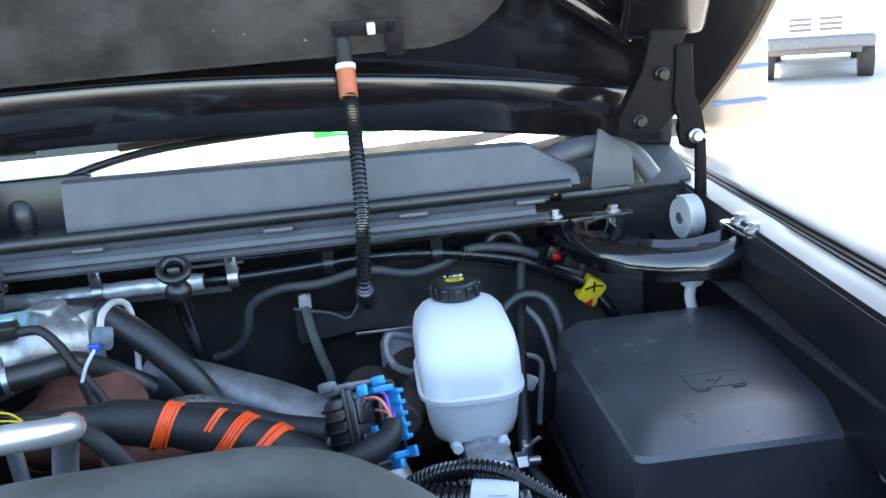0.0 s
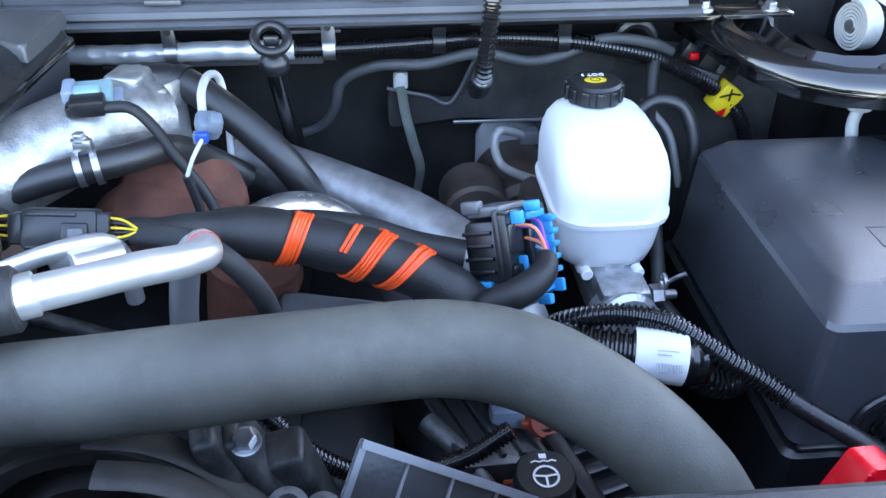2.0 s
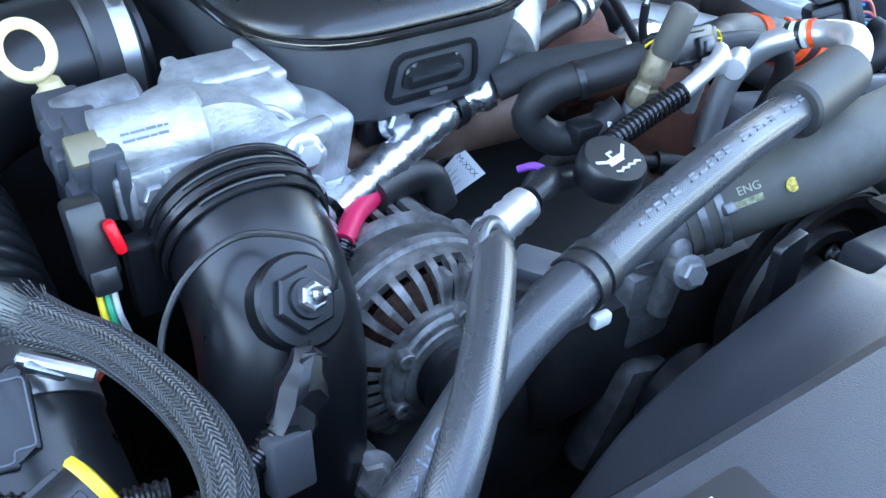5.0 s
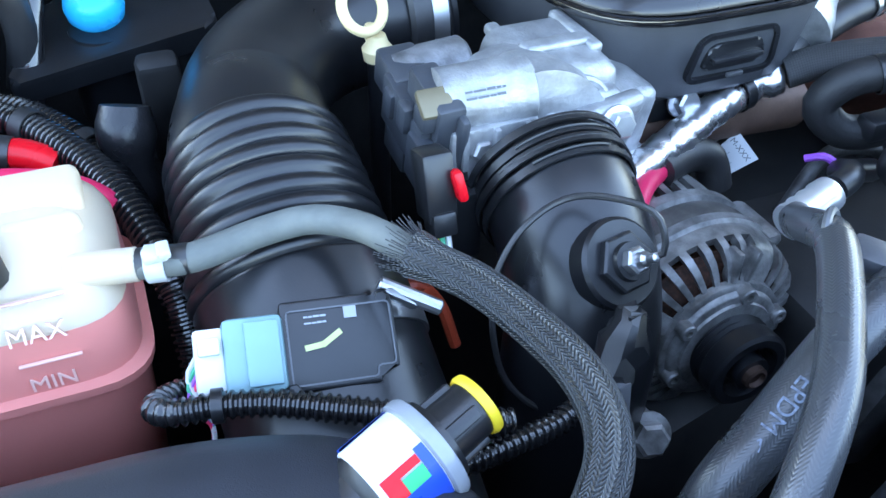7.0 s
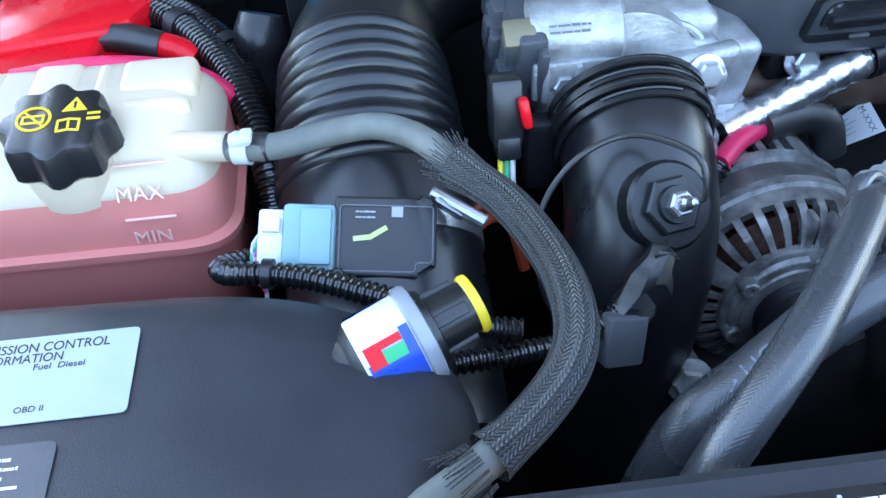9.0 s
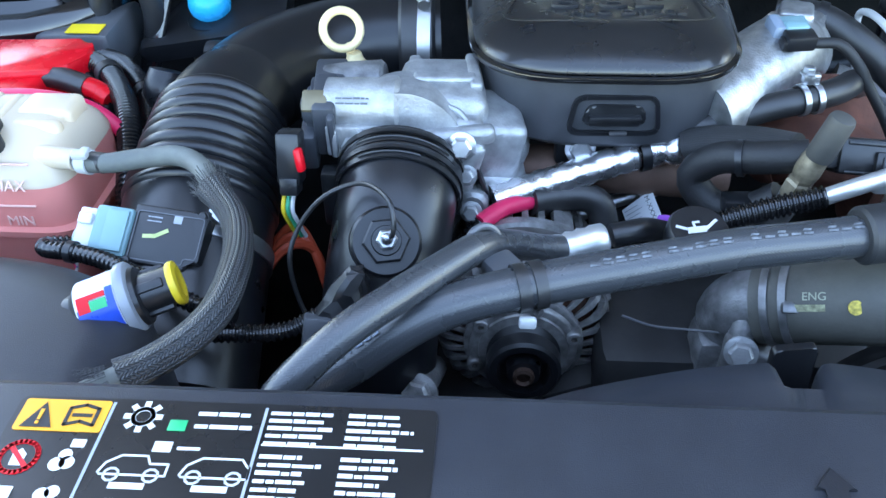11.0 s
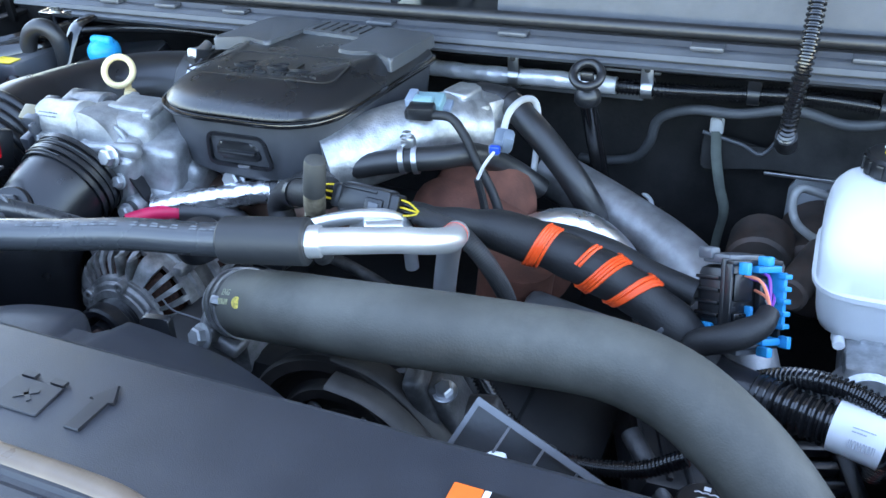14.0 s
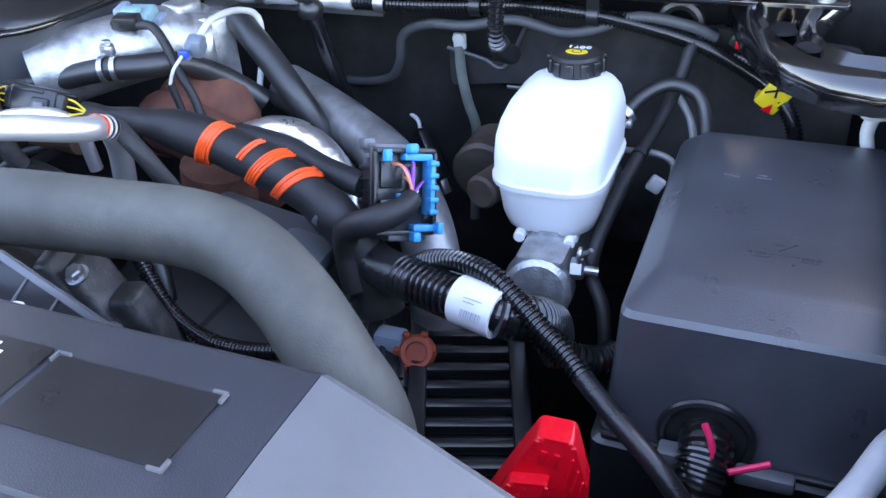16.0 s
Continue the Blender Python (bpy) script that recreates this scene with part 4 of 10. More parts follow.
part("end_facet", bm, mat("bright_reflection_grained_plastic", (0.085, 0.09, 0.10), 0.40, var=0.08, bump=0.4, bscale=1300), cover, "sloping end of the cover, bright reflection put into its colour", sharp=22)
# the lip's tan colour imitates a reflection along its rounded edge
bm = B()
tube(bm, [(-0.560, 0.16, 1.365), (-0.545, 0.195, 1.3662), (-0.528, 0.224, 1.3667), (-0.515, 0.246, 1.3669), (-0.500, 0.259, 1.3672), (-0.463, 0.264, 1.3672), (-0.405, 0.264, 1.3672), (-0.339, 0.264, 1.3672), (-0.26, 0.262, 1.3672), (-0.235, 0.245, 1.3668), (-0.228, 0.20, 1.3665), (-0.226, 0.10, 1.361)], 0.006, 10, 0.006, flat=0.5)
part("recess_lip", bm, mat("tan_reflection_lip", (0.15, 0.112, 0.082), 0.30, var=0.15), cover, "rounded lip of a shallow recess, tan reflection put into its colour", sharp=60)
# bolt hole: the shade inside it is put in as black colour
bm = B()
lathe(bm, (-0.484, 0.236, 1.3660), (0, 0, 1), [(0, 0.016), (0.0016, 0.016), (0.0022, 0.0145), (0.0016, 0.013), (-0.004, 0.0115), (-0.006, 0.001)], 24, caps=False)
part("bolt_recess", bm, INK, cover, "round bolt recess, its shade drawn in black")
COV = plane_at((0, 0, 1.3672), (1, 0, 0), (0, 1, 0))


def flat(x0, y0, x1, y1, t, material, parent, name, r=0.0, z=0.0):
    bm = B()
    w, h = x1 - x0, y1 - y0
    slab(bm, rect(w, h, r), t, COV @ Matrix.Translation(((x0 + x1) / 2, (y0 + y1) / 2, z)))
    return part(name, bm, material, parent)


def stroke(bm, pts, w, m, t=0.0003, closed=False):
    pts = [Vector(p) for p in pts]
    n = len(pts)
    for i in range(n if closed else n - 1):
        a, b = pts[i], pts[(i + 1) % n]
        rise = t + (0.00025 * (i % 3) if t > 0.001 else 0.0)
        d = (b - a).normalized()
        s = Vector((-d.y, d.x)) * w / 2
        a2, b2 = a - d * w * 0.3, b + d * w * 0.3
        slab(bm, [tuple(a2 - s), tuple(b2 - s), tuple(b2 + s), tuple(a2 + s)], rise, m)


# service label, passenger side
lab = flat(-0.812, 0.225, -0.621, 0.339, 0.0005, LABELBLACK, cover, "service_label", 0.004)
tagged(lab, "black service information label with white print")
L1 = COV @ Matrix.Translation((0, 0, 0.0006))
L2 = COV @ Matrix.Translation((0, 0, 0.0011))
flat(-0.809, 0.319, -0.769, 0.337, 0.0004, AMBER, lab, "warning_block", 0.0015, 0.0006)
bm = B()
slab(bm, [(-0.8060, 0.3205), (-0.7915, 0.3205), (-0.7988, 0.3350)], 0.0003, L2)
stroke(bm, [(-0.7865, 0.3225), (-0.7865, 0.332), (-0.780, 0.334), (-0.7735, 0.332), (-0.7735, 0.3225), (-0.780, 0.3245)], 0.0016, L2, closed=True)
stroke(bm, [(-0.784, 0.328), (-0.776, 0.328)], 0.0018, L2)
part("warning_symbols", bm, INK, lab)
bm = B()
slab(bm, [(-0.7994, 0.3245), (-0.7982, 0.3245), (-0.7980, 0.3305), (-0.7996, 0.3305)], 0.0003, COV @ Matrix.Translation((0, 0, 0.0015)))
rbox(bm, (-0.7988, 0.3228, 1.3689), (0.0014, 0.0014, 0.0004), 0)
part("exclamation_mark", bm, AMBER, lab)
bm = B()
ring = [(-0.799 + 0.0082 * math.cos(a * math.pi / 12), 0.3045 + 0.0082 * math.sin(a * math.pi / 12)) for a in range(24)]
stroke(bm, ring, 0.0022, L1, closed=True)
stroke(bm, [(-0.8045, 0.310), (-0.7935, 0.299)], 0.0022, L1)
part("prohibition_sign", bm, RED, lab)
bm = B()
slab(bm, [(-0.8015, 0.300), (-0.7965, 0.300), (-0.796, 0.306), (-0.799, 0.309), (-0.802, 0.306)], 0.0002, L1)
for cx, cy, rr in ((-0.781, 0.3015, 0.0036), (-0.777, 0.3025, 0.0034), (-0.779, 0.3065, 0.003), (-0.781, 0.286, 0.0034), (-0.777, 0.2875, 0.0032)):
    slab(bm, [(cx + rr * math.cos(a * math.pi / 6), cy + rr * math.sin(a * math.pi / 6)) for a in range(12)], 0.0003, L1)
rbox(bm, (-0.7755, 0.3125, 1.3683), (0.006, 0.004, 0.0006), 0)
rbox(bm, (-0.799, 0.285, 1.3683), (0.010, 0.008, 0.0006), 0)
for k in range(8):
    a = k * math.pi / 4
    stroke(bm, [(-0.7525 + 0.0045 * math.cos(a), 0.329 + 0.0045 * math.sin(a)), (-0.7525 + 0.008 * math.cos(a), 0.329 + 0.008 * math.sin(a))], 0.0028, L1)
stroke(bm, [(-0.7525 + 0.0045 * math.cos(a * math.pi / 8), 0.329 + 0.0045 * math.sin(a * math.pi / 8)) for a in range(16)], 0.0022, L1, closed=True)
part("pictograms", bm, PALEINK, lab)
bm = B()
rbox(bm, (-0.7355, 0.3245, 1.3682), (0.008, 0.006, 0.0006), 0.0002)
part("green_symbol", bm, GREEN, lab)
bm = B()
for ox, oy in ((-0.764, 0.2945), (-0.729, 0.2945), (-0.764, 0.272), (-0.729, 0.272)):
    high = ox > -0.74
    roof = [(0.002, 0.004), (0.004, 0.009), (0.010, 0.013), (0.021 if not high else 0.027, 0.013), (0.023 if not high else 0.030, 0.009), (0.031, 0.009), (0.031, 0.003)]
    stroke(bm, [(ox + x, oy + y) for x, y in roof] + [(ox + 0.003, oy + 0.003)], 0.0009, L1, closed=True)
    for wx in (0.008, 0.025):
        stroke(bm, [(ox + wx + 0.0032 * math.cos(a * math.pi / 5), oy + 0.003 + 0.0032 * math.sin(a * math.pi / 5)) for a in range(10)], 0.0010, L1, closed=True)
    slab(bm, [(ox + 0.009, oy - 0.004), (ox + 0.024, oy - 0.004), (ox + 0.024, oy - 0.001), (ox + 0.009, oy - 0.001)], 0.0003, L1)
slab(bm, [(-0.7425, 0.310), (-0.7345, 0.310), (-0.7345, 0.3155), (-0.7425, 0.3155)], 0.0003, L1)
bars(bm, L1, -0.728, 0.3305, 0.026, 2, 0.0072, 0.003, 3, (0.9, 1))
slab(bm, [(-0.732, 0.3115), (-0.722, 0.3115), (-0.722, 0.313), (-0.732, 0.313)], 0.0003, L1)
part("vehicle_outlines", bm, PALEINK, lab)
bm = B()
for x in (-0.7685, -0.6985):
    slab(bm, [(x, 0.228), (x + 0.0013, 0.228), (x + 0.0013, 0.3365), (x, 0.3365)], 0.0003, L1)
part("divider", bm, GREYINK, lab)
for col, x in enumerate((-0.6955, -0.6605)):
    for blk, (y, n) in enumerate(((0.3355, 5), (0.3115, 7), (0.281, 4))):
        bm = B()
        bars(bm, L1, x, y - 0.003, 0.030, n, 0.0042 if blk < 2 else 0.0055, 0.0026, 11 * col + blk)
        part("print_lines", bm, PALEINK if blk < 2 or col else GREYINK, lab)
bm = B()
for y in (0.3155, 0.2845):
    slab(bm, [(-0.696, y), (-0.626, y), (-0.626, y + 0.0009), (-0.696, y + 0.0009)], 0.0003, L1)
part("divider", bm, PALEINK, lab)
# raised pictograms in the middle; their dark colour stands in for engraved shade
bm = B()


def arrow(cx, cy, h):
    slab(bm, [(cx - 0.0050, cy - h / 2), (cx + 0.0050, cy - h / 2), (cx + 0.0040, cy + h / 8), (cx + 0.0085, cy + h / 8), (cx + 0.0005, cy + h / 2), (cx - 0.0085, cy + h / 8), (cx - 0.0040, cy + h / 8)], 0.0016, COV, 0.0006, 1)


arrow(-0.457, 0.301, 0.030)
arrow(-0.318, 0.307, 0.036)
stroke(bm, [(-0.434, 0.2925), (-0.402, 0.2925), (-0.414, 0.3175)], 0.0045, COV, 0.0013, True)
stroke(bm, [(-0.416, 0.297), (-0.416, 0.306)], 0.003, COV, 0.0016)
slab(bm, round_poly([(-0.379, 0.2895), (-0.343, 0.2895), (-0.345, 0.3125), (-0.379, 0.3125)], 0.0015, 2), 0.0013, COV, 0.0005, 1)
for cx in (-0.372, -0.351):
    stroke(bm, [(cx - 0.0035, 0.3152), (cx + 0.0035, 0.3152)], 0.004, COV, 0.0018)
stroke(bm, [(-0.366, 0.298), (-0.356, 0.305)], 0.0025, COV, 0.0018)
stroke(bm, [(-0.366, 0.305), (-0.356, 0.298)], 0.0025, COV, 0.0018)
part("moulded_symbol", bm, mat("engraving_shade_plastic", (0.011, 0.012, 0.016), 0.38, var=0.1, bump=0.2, bscale=1500), cover, "raised symbols, dark colour in place of engraved shade", sharp=20)
# fan warning label, driver side
lab2 = flat(-0.122, 0.274, -0.018, 0.3255, 0.0005, LABELBLACK, cover, "fan_label", 0.002)
tagged(lab2, "black fan warning label with an orange edge")
flat(-0.1215, 0.2745, -0.107, 0.325, 0.0004, mat("warning_orange", (0.82, 0.14, 0.02), 0.4, var=0.05, bump=0.02), lab2, "orange_edge", 0.001, 0.0006)
flat(-0.1065, 0.2745, -0.1035, 0.325, 0.0003, PALEINK, lab2, "white_edge", 0, 0.0006)
bm = B()
slab(bm, [(-0.117, 0.299), (-0.111, 0.299), (-0.114, 0.304)], 0.0003, L2)
part("small_symbol", bm, INK, lab2)
bm = B()
for cx, cy, rr in ((-0.095, 0.318, 0.0045), (-0.0985, 0.3055, 0.003)):
    slab(bm, [(cx + rr * 1.25 * math.cos(a * math.pi / 6), cy + rr * math.sin(a * math.pi / 6)) for a in range(12)], 0.0003, L1)
part("fan_symbol", bm, mat("print_rose", (0.8, 0.16, 0.16), 0.45, bump=0), lab2)
bm = B()
slab(bm, [(-0.1015, 0.299), (-0.091, 0.2985), (-0.088, 0.304), (-0.094, 0.309), (-0.1, 0.305)], 0.0003, L1)
part("glove_symbol", bm, PALEINK, lab2)
bm = B()
stroke(bm, [(-0.102, 0.281), (-0.090, 0.281), (-0.090, 0.295), (-0.102, 0.295)], 0.0009, L1, closed=True)
part("symbol_frame", bm, GREYINK, lab2)
bm = B()
bars(bm, L1, -0.0865, 0.3195, 0.062, 4, 0.0052, 0.0028, 21, (0.6, 1))
bars(bm, L1, -0.0865, 0.2975, 0.062, 5, 0.0046, 0.0026, 22, (0.55, 1))
part("print_lines", bm, PALEINK, lab2)
# label field with its corner marks
flat(-0.013, 0.281, 0.072, 0.3225, 0.0006, SATIN, cover, "blank_field", 0.003)
bm = B()
for cx, cy, sx, sy in ((-0.014, 0.3235, 1, -1), (0.073, 0.3235, -1, -1), (0.073, 0.280, -1, 1), (-0.014, 0.280, 1, 1)):
    stroke(bm, [(cx + sx * 0.006, cy), (cx, cy), (cx, cy + sy * 0.005)], 0.0014, COV, 0.0016)
part("corner_mark", bm, GREYPL, cover)

# ---- fan shroud behind the cover ----
ARCH = ((-0.70, 0.385, 1.20), (-0.66, 0.395, 1.243), (-0.60, 0.410, 1.280), (-0.56, 0.415, 1.300), (-0.505, 0.415, 1.320), (-0.462, 0.419, 1.325), (-0.42, 0.430, 1.317), (-0.38, 0.437, 1.306), (-0.336, 0.437, 1.298), (-0.288, 0.426, 1.287), (-0.24, 0.410, 1.270), (-0.19, 0.39, 1.235))
bm = B()
rows = []
for q in smooth_path(ARCH, 0.004):
    x, yb, zb = q
    n_ = math.exp(-((x + 0.432) / 0.012) ** 4)
    ym, zm = 0.358 + (yb - 0.358) * 0.30, 1.334 + (zb - 1.334) * 0.45
    yq, zq = 0.358 + (yb - 0.358) * 0.62, 1.334 + (zb - 1.334) * 0.80 + 0.002
    rows.append([bm.verts.new(p) for p in ((x, 0.352, 1.335), (x, 0.358, 1.334), (x, ym, zm - 0.003), (x, yq, zq), (x, yb - 0.004 - 0.018 * n_, zb + 0.002 - 0.010 * n_), (x, yb - 0.018 * n_, zb - 0.004 - 0.012 * n_), (x, yb - 0.002 - 0.018 * n_, zb - 0.06), (x, yb - 0.022, zb - 0.06), (x, 0.352, min(1.30, zb - 0.03)))])
for a, b in zip(rows, rows[1:]):
    for k in range(9):
        bm.faces.new((a[k], a[(k + 1) % 9], b[(k + 1) % 9], b[k]))
bm.faces.new(rows[0][::-1])
bm.faces.new(rows[-1])
shroud = thing("fan_shroud", "black plastic fan shroud arched behind the radiator cover", "shroud", (-0.40, 0.40, 1.2))
part("arch", bm, GRAIN, shroud, sharp=60)
bm = B()
rbox(bm, (-0.40, 0.375, 1.15), (1.0, 0.02, 0.3), 0.005)
part("back_panel", bm, BLACK, shroud)

# ---- engine mass below the hoses ----
eng = thing("engine", "grimy diesel engine block with cast covers and brackets", "engine", (-0.38, 0.75, 0.6))
bm = B()
rbox(bm, (-0.40, 0.78, 0.93), (0.42, 0.46, 0.42), 0.03)
part("block", bm, DARK, eng)
for x, z, a in ((-0.22, 1.06, 25), (-0.56, 1.08, -25)):
    bm = B()
    rbox(bm, (x, 0.74, z), (0.16, 0.40, 0.14), 0.02, rot=Euler((0, radians(a), 0)).to_matrix())
    part("cylinder_head", bm, DARK, eng)
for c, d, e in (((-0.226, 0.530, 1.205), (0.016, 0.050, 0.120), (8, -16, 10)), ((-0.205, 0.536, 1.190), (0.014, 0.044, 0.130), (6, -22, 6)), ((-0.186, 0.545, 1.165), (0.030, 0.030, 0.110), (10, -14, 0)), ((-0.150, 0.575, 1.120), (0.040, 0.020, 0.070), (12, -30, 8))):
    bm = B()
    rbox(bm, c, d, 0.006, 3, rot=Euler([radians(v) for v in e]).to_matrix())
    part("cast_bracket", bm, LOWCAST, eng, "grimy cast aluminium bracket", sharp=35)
for at, r, h in (((-0.196, 0.520, 1.150), 0.013, 0.052), ((-0.176, 0.530, 1.135), 0.012, 0.050), ((-0.240, 0.560, 1.17), 0.011, 0.06)):
    bm = B()
    lathe(bm, at, (0.05, -0.35, 1), [(0, r * 1.2), (h * 0.7, r * 1.05), (h, r), (h + 0.001, r * 0.6), (h - 0.010, r * 0.5), (h - 0.010, 0.001)], 18)
    part("bolt_boss", bm, ALUDIRT, eng, sharp=30)
hex_bolt(eng, (-0.214, 0.512, 1.245), (0, -0.4, 1), 0.007)
bm = B()
rbox(bm, (-0.06, 0.66, 1.09), (0.10, 0.12, 0.05), 0.01, rot=Euler((0, radians(18), radians(20))).to_matrix())
for k in range(5):
    rbox(bm, (-0.095 + 0.017 * k, 0.645 + 0.006 * k, 1.122 - 0.006 * k), (0.006, 0.10, 0.02), 0.002, rot=Euler((0, radians(18), radians(20))).to_matrix())
split_part("ribbed_cover", bm, BLACK, eng, "black ribbed plastic cover")
bm = B()
rbox(bm, (-0.16, 0.67, 1.19), (0.11, 0.06, 0.05), 0.010, rot=Euler((0, radians(14), radians(4))).to_matrix())
rbox(bm, (-0.11, 0.655, 1.19), (0.05, 0.05, 0.03), 0.008, rot=Euler((0, radians(14), 0)).to_matrix())
split_part("injector_cover", bm, GREYPL, eng, "dull grey plastic injector cover")
# fuel rail lines under the air-conditioning tubes
bm = B()
tube(bm, [(-0.47, 0.64, 1.21), (-0.41, 0.66, 1.24), (-0.30, 0.66, 1.20)], 0.006, 10, 0.01)
part("fuel_line", bm, LOWCAST, eng, "dark steel fuel line")
bm = B()
rbox(bm, (-0.42, 0.60, 1.16), (0.20, 0.14, 0.10), 0.015)
part("front_cover", bm, DARK, eng)

# drive pulley and belt
bm = B()
pul = thing("crank_pulley", "black grooved fan pulley with a serpentine belt", "pulley", (-0.30, 0.50, 1.03))
PC = Vector((-0.302, 0.512, 1.180))
lathe(bm, PC, (0, -1, 0.06), [(0, 0.02), (0, 0.078), (0.004, 0.082), (0.008, 0.075), (0.011, 0.082), (0.014, 0.076), (0.017, 0.082), (0.022, 0.080), (0.022, 0.071), (0.012, 0.066), (0.010, 0.056), (0.020, 0.052), (0.020, 0.044), (0.008, 0.040), (0.008, 0.026), (0.024, 0.022), (0.024, 0.001)], 56)
part("wheel", bm, GREASE, pul, sharp=25)
for k in range(4):
    a = k * math.pi / 2 + 0.75
    hex_bolt(pul, PC + Vector((0.034 * math.cos(a), -0.010, 0.034 * math.sin(a))), (0, -1, 0.06), 0.005)
for dy, dx in ((0.0, 0.0), (-0.030, 0.012)):
    bm = B()
    tube(bm, [(-0.300 + dx, 0.506 + dy, 1.2635), (-0.268 + dx, 0.506 + dy, 1.257), (-0.238 + dx, 0.506 + dy, 1.236), (-0.206 + dx, 0.506 + dy, 1.196), (-0.165 + dx, 0.506 + dy, 1.14), (-0.12 + dx, 0.506 + dy, 1.07)], 0.0105, 10, 0.01, flat=0.28)
    part("belt", bm, BELT, pul, "brown-dusted ribbed belt")

# ---- alternator ----
alt = thing("alternator", "grimy cast aluminium alternator with cooling slots and a pulley", "alternator", (-0.556, 0.6, 1.12))
AC = Vector((-0.5740, 0.573, 1.1910))
AX = Vector((0.0, -1.0, 0.06)).normalized()
AR = axes(AX)


def slotted(bm, prof, n, open_rows, skip, thick):
    """A turned shell with a ring of slots cut through the given rows."""
    rows = []
    for h, r in prof:
        rows.append([bm.verts.new(AC + AX * h + AR @ Vector((r * math.cos(2 * math.pi * k / n), r * math.sin(2 * math.pi * k / n), 0))) for k in range(n)])
    for i, (a, b) in enumerate(zip(rows, rows[1:])):
        for k in range(n):
            if i in open_rows and k % 5 in (1, 2, 3) and (k // 5) % 8 not in skip:
                continue
            bm.faces.new((a[k], a[(k + 1) % n], b[(k + 1) % n], b[k]))
    bmesh.ops.recalc_face_normals(bm, faces=bm.faces[:])
    bm.normal_update()
    out = {v: v.co + (AC + AX * ((v.co - AC).dot(AX) - 0.004) - v.co).normalized() * thick for v in bm.verts}
    geom = bmesh.ops.extrude_face_region(bm, geom=bm.faces[:])
    for v in geom["geom"]:
        if isinstance(v, bmesh.types.BMVert):
            v.co += (AC + AX * ((v.co - AC).dot(AX) - 0.012) - v.co).normalized() * thick


bm = B()
slotted(bm, [(-0.125, 0.040), (-0.118, 0.058), (-0.105, 0.066), (-0.085, 0.0675), (-0.064, 0.0675), (-0.060, 0.0715), (-0.052, 0.0715), (-0.050, 0.0675)], 160, (2, 3), (5,), 0.005)
part("rear_housing", bm, ALTDIRT, alt, "grimy slotted rear housing", sharp=35)
bm = B()
lathe(bm, AC - AX * 0.050, AX, [(0, 0.060), (0, 0.0685), (0.004, 0.0695), (0.014, 0.0695), (0.018, 0.0685), (0.018, 0.060)], 64)
part("stator_ring", bm, mat("dull_laminated_steel", (0.13, 0.125, 0.12), 0.5, 0.6, var=0.3, scale=90, dirt=(0.05, 0.04, 0.03), dirt_amount=0.5), alt, "dull laminated stator ring", sharp=30)
bm = B()
lathe(bm, AC - AX * 0.10, AX, [(0, 0.040), (0.01, 0.056), (0.088, 0.056), (0.100, 0.044), (0.108, 0.030)], 48)
part("winding", bm, mat("dark_copper_windings", (0.055, 0.022, 0.013), 0.45, 0.4, var=0.6, scale=300, bump=0.9, bscale=600), alt, "dark copper windings inside the slots")
bm = B()
slotted(bm, [(-0.032, 0.0675), (-0.031, 0.0715), (-0.024, 0.0715), (-0.022, 0.0690), (-0.010, 0.0685), (-0.003, 0.0665), (0.003, 0.0610), (0.006, 0.0540), (0.008, 0.0460), (0.010, 0.0440), (0.012, 0.0360), (0.018, 0.0340), (0.018, 0.014)], 160, (4, 5, 6, 7), (5,), 0.006)
part("front_housing", bm, ALTDIRT, alt, "grimy cast housing with cooling slots", sharp=35)
bm = B()
lathe(bm, AC + AX * 0.006, AX, [(0.0, 0.0462), (0.0050, 0.0455), (0.0060, 0.0440), (0.0060, 0.0415), (0.0090, 0.0405), (0.0100, 0.0390), (0.0100, 0.0345), (0.004, 0.0330)], 60)
part("front_ring", bm, ALTDIRT, alt)
for a in (1.36, 2.53, 3.55, 0.35):
    d = AR @ Vector((math.cos(a), math.sin(a), 0))
    bm = B()
    lathe(bm, AC + d * 0.0400 + AX * 0.011, AX, [(0, 0.0062), (0.0075, 0.0058), (0.0085, 0.0050), (0.0085, 0.0026), (0.003, 0.0022), (0.003, 0.0004)], 16)
    part("screw_boss", bm, ALTDIRT, alt, sharp=30)
for a in (1.30, 1.52):
    d = AR @ Vector((math.cos(a), math.sin(a), 0))
    bm = B()
    rbox(bm, AC + d * 0.0545 + AX * 0.004, (0.0042, 0.026, 0.012), 0.0015, rot=AR @ Euler((0, 0, a - math.pi / 2)).to_matrix())
    part("cast_rib", bm, ALTDIRT, alt, sharp=30)
bm = B()
for a in (0.75, 2.35, 3.9, 5.5):
    d = AR @ Vector((math.cos(a), math.sin(a), 0))
    rbox(bm, AC + d * 0.070 + AX * -0.036, (0.013, 0.012, 0.046), 0.005, rot=AR)
split_part("mounting_ear", bm, ALTDIRT, alt)
bm = B()
lathe(bm, AC + AX * 0.011, AX, [(0, 0.02), (0.002, 0.028), (0.006, 0.028), (0.008, 0.0255), (0.010, 0.028), (0.012, 0.0255), (0.014, 0.028), (0.016, 0.0255), (0.018, 0.028), (0.030, 0.028), (0.032, 0.0255), (0.032, 0.020), (0.022, 0.018), (0.022, 0.013), (0.034, 0.012), (0.034, 0.001)], 36)
part("pulley", bm, SATIN, alt, "black grooved pulley", sharp=25)
bm = B()
lathe(bm, AC + AX * 0.043, AX, [(0, 0.008), (0.006, 0.008), (0.007, 0.006), (0.004, 0.005), (0.004, 0.001)], 18)
part("pulley_nut", bm, mat("rust_tinted_steel", (0.12, 0.075, 0.06), 0.55, 0.7, var=0.3), alt, sharp=20)
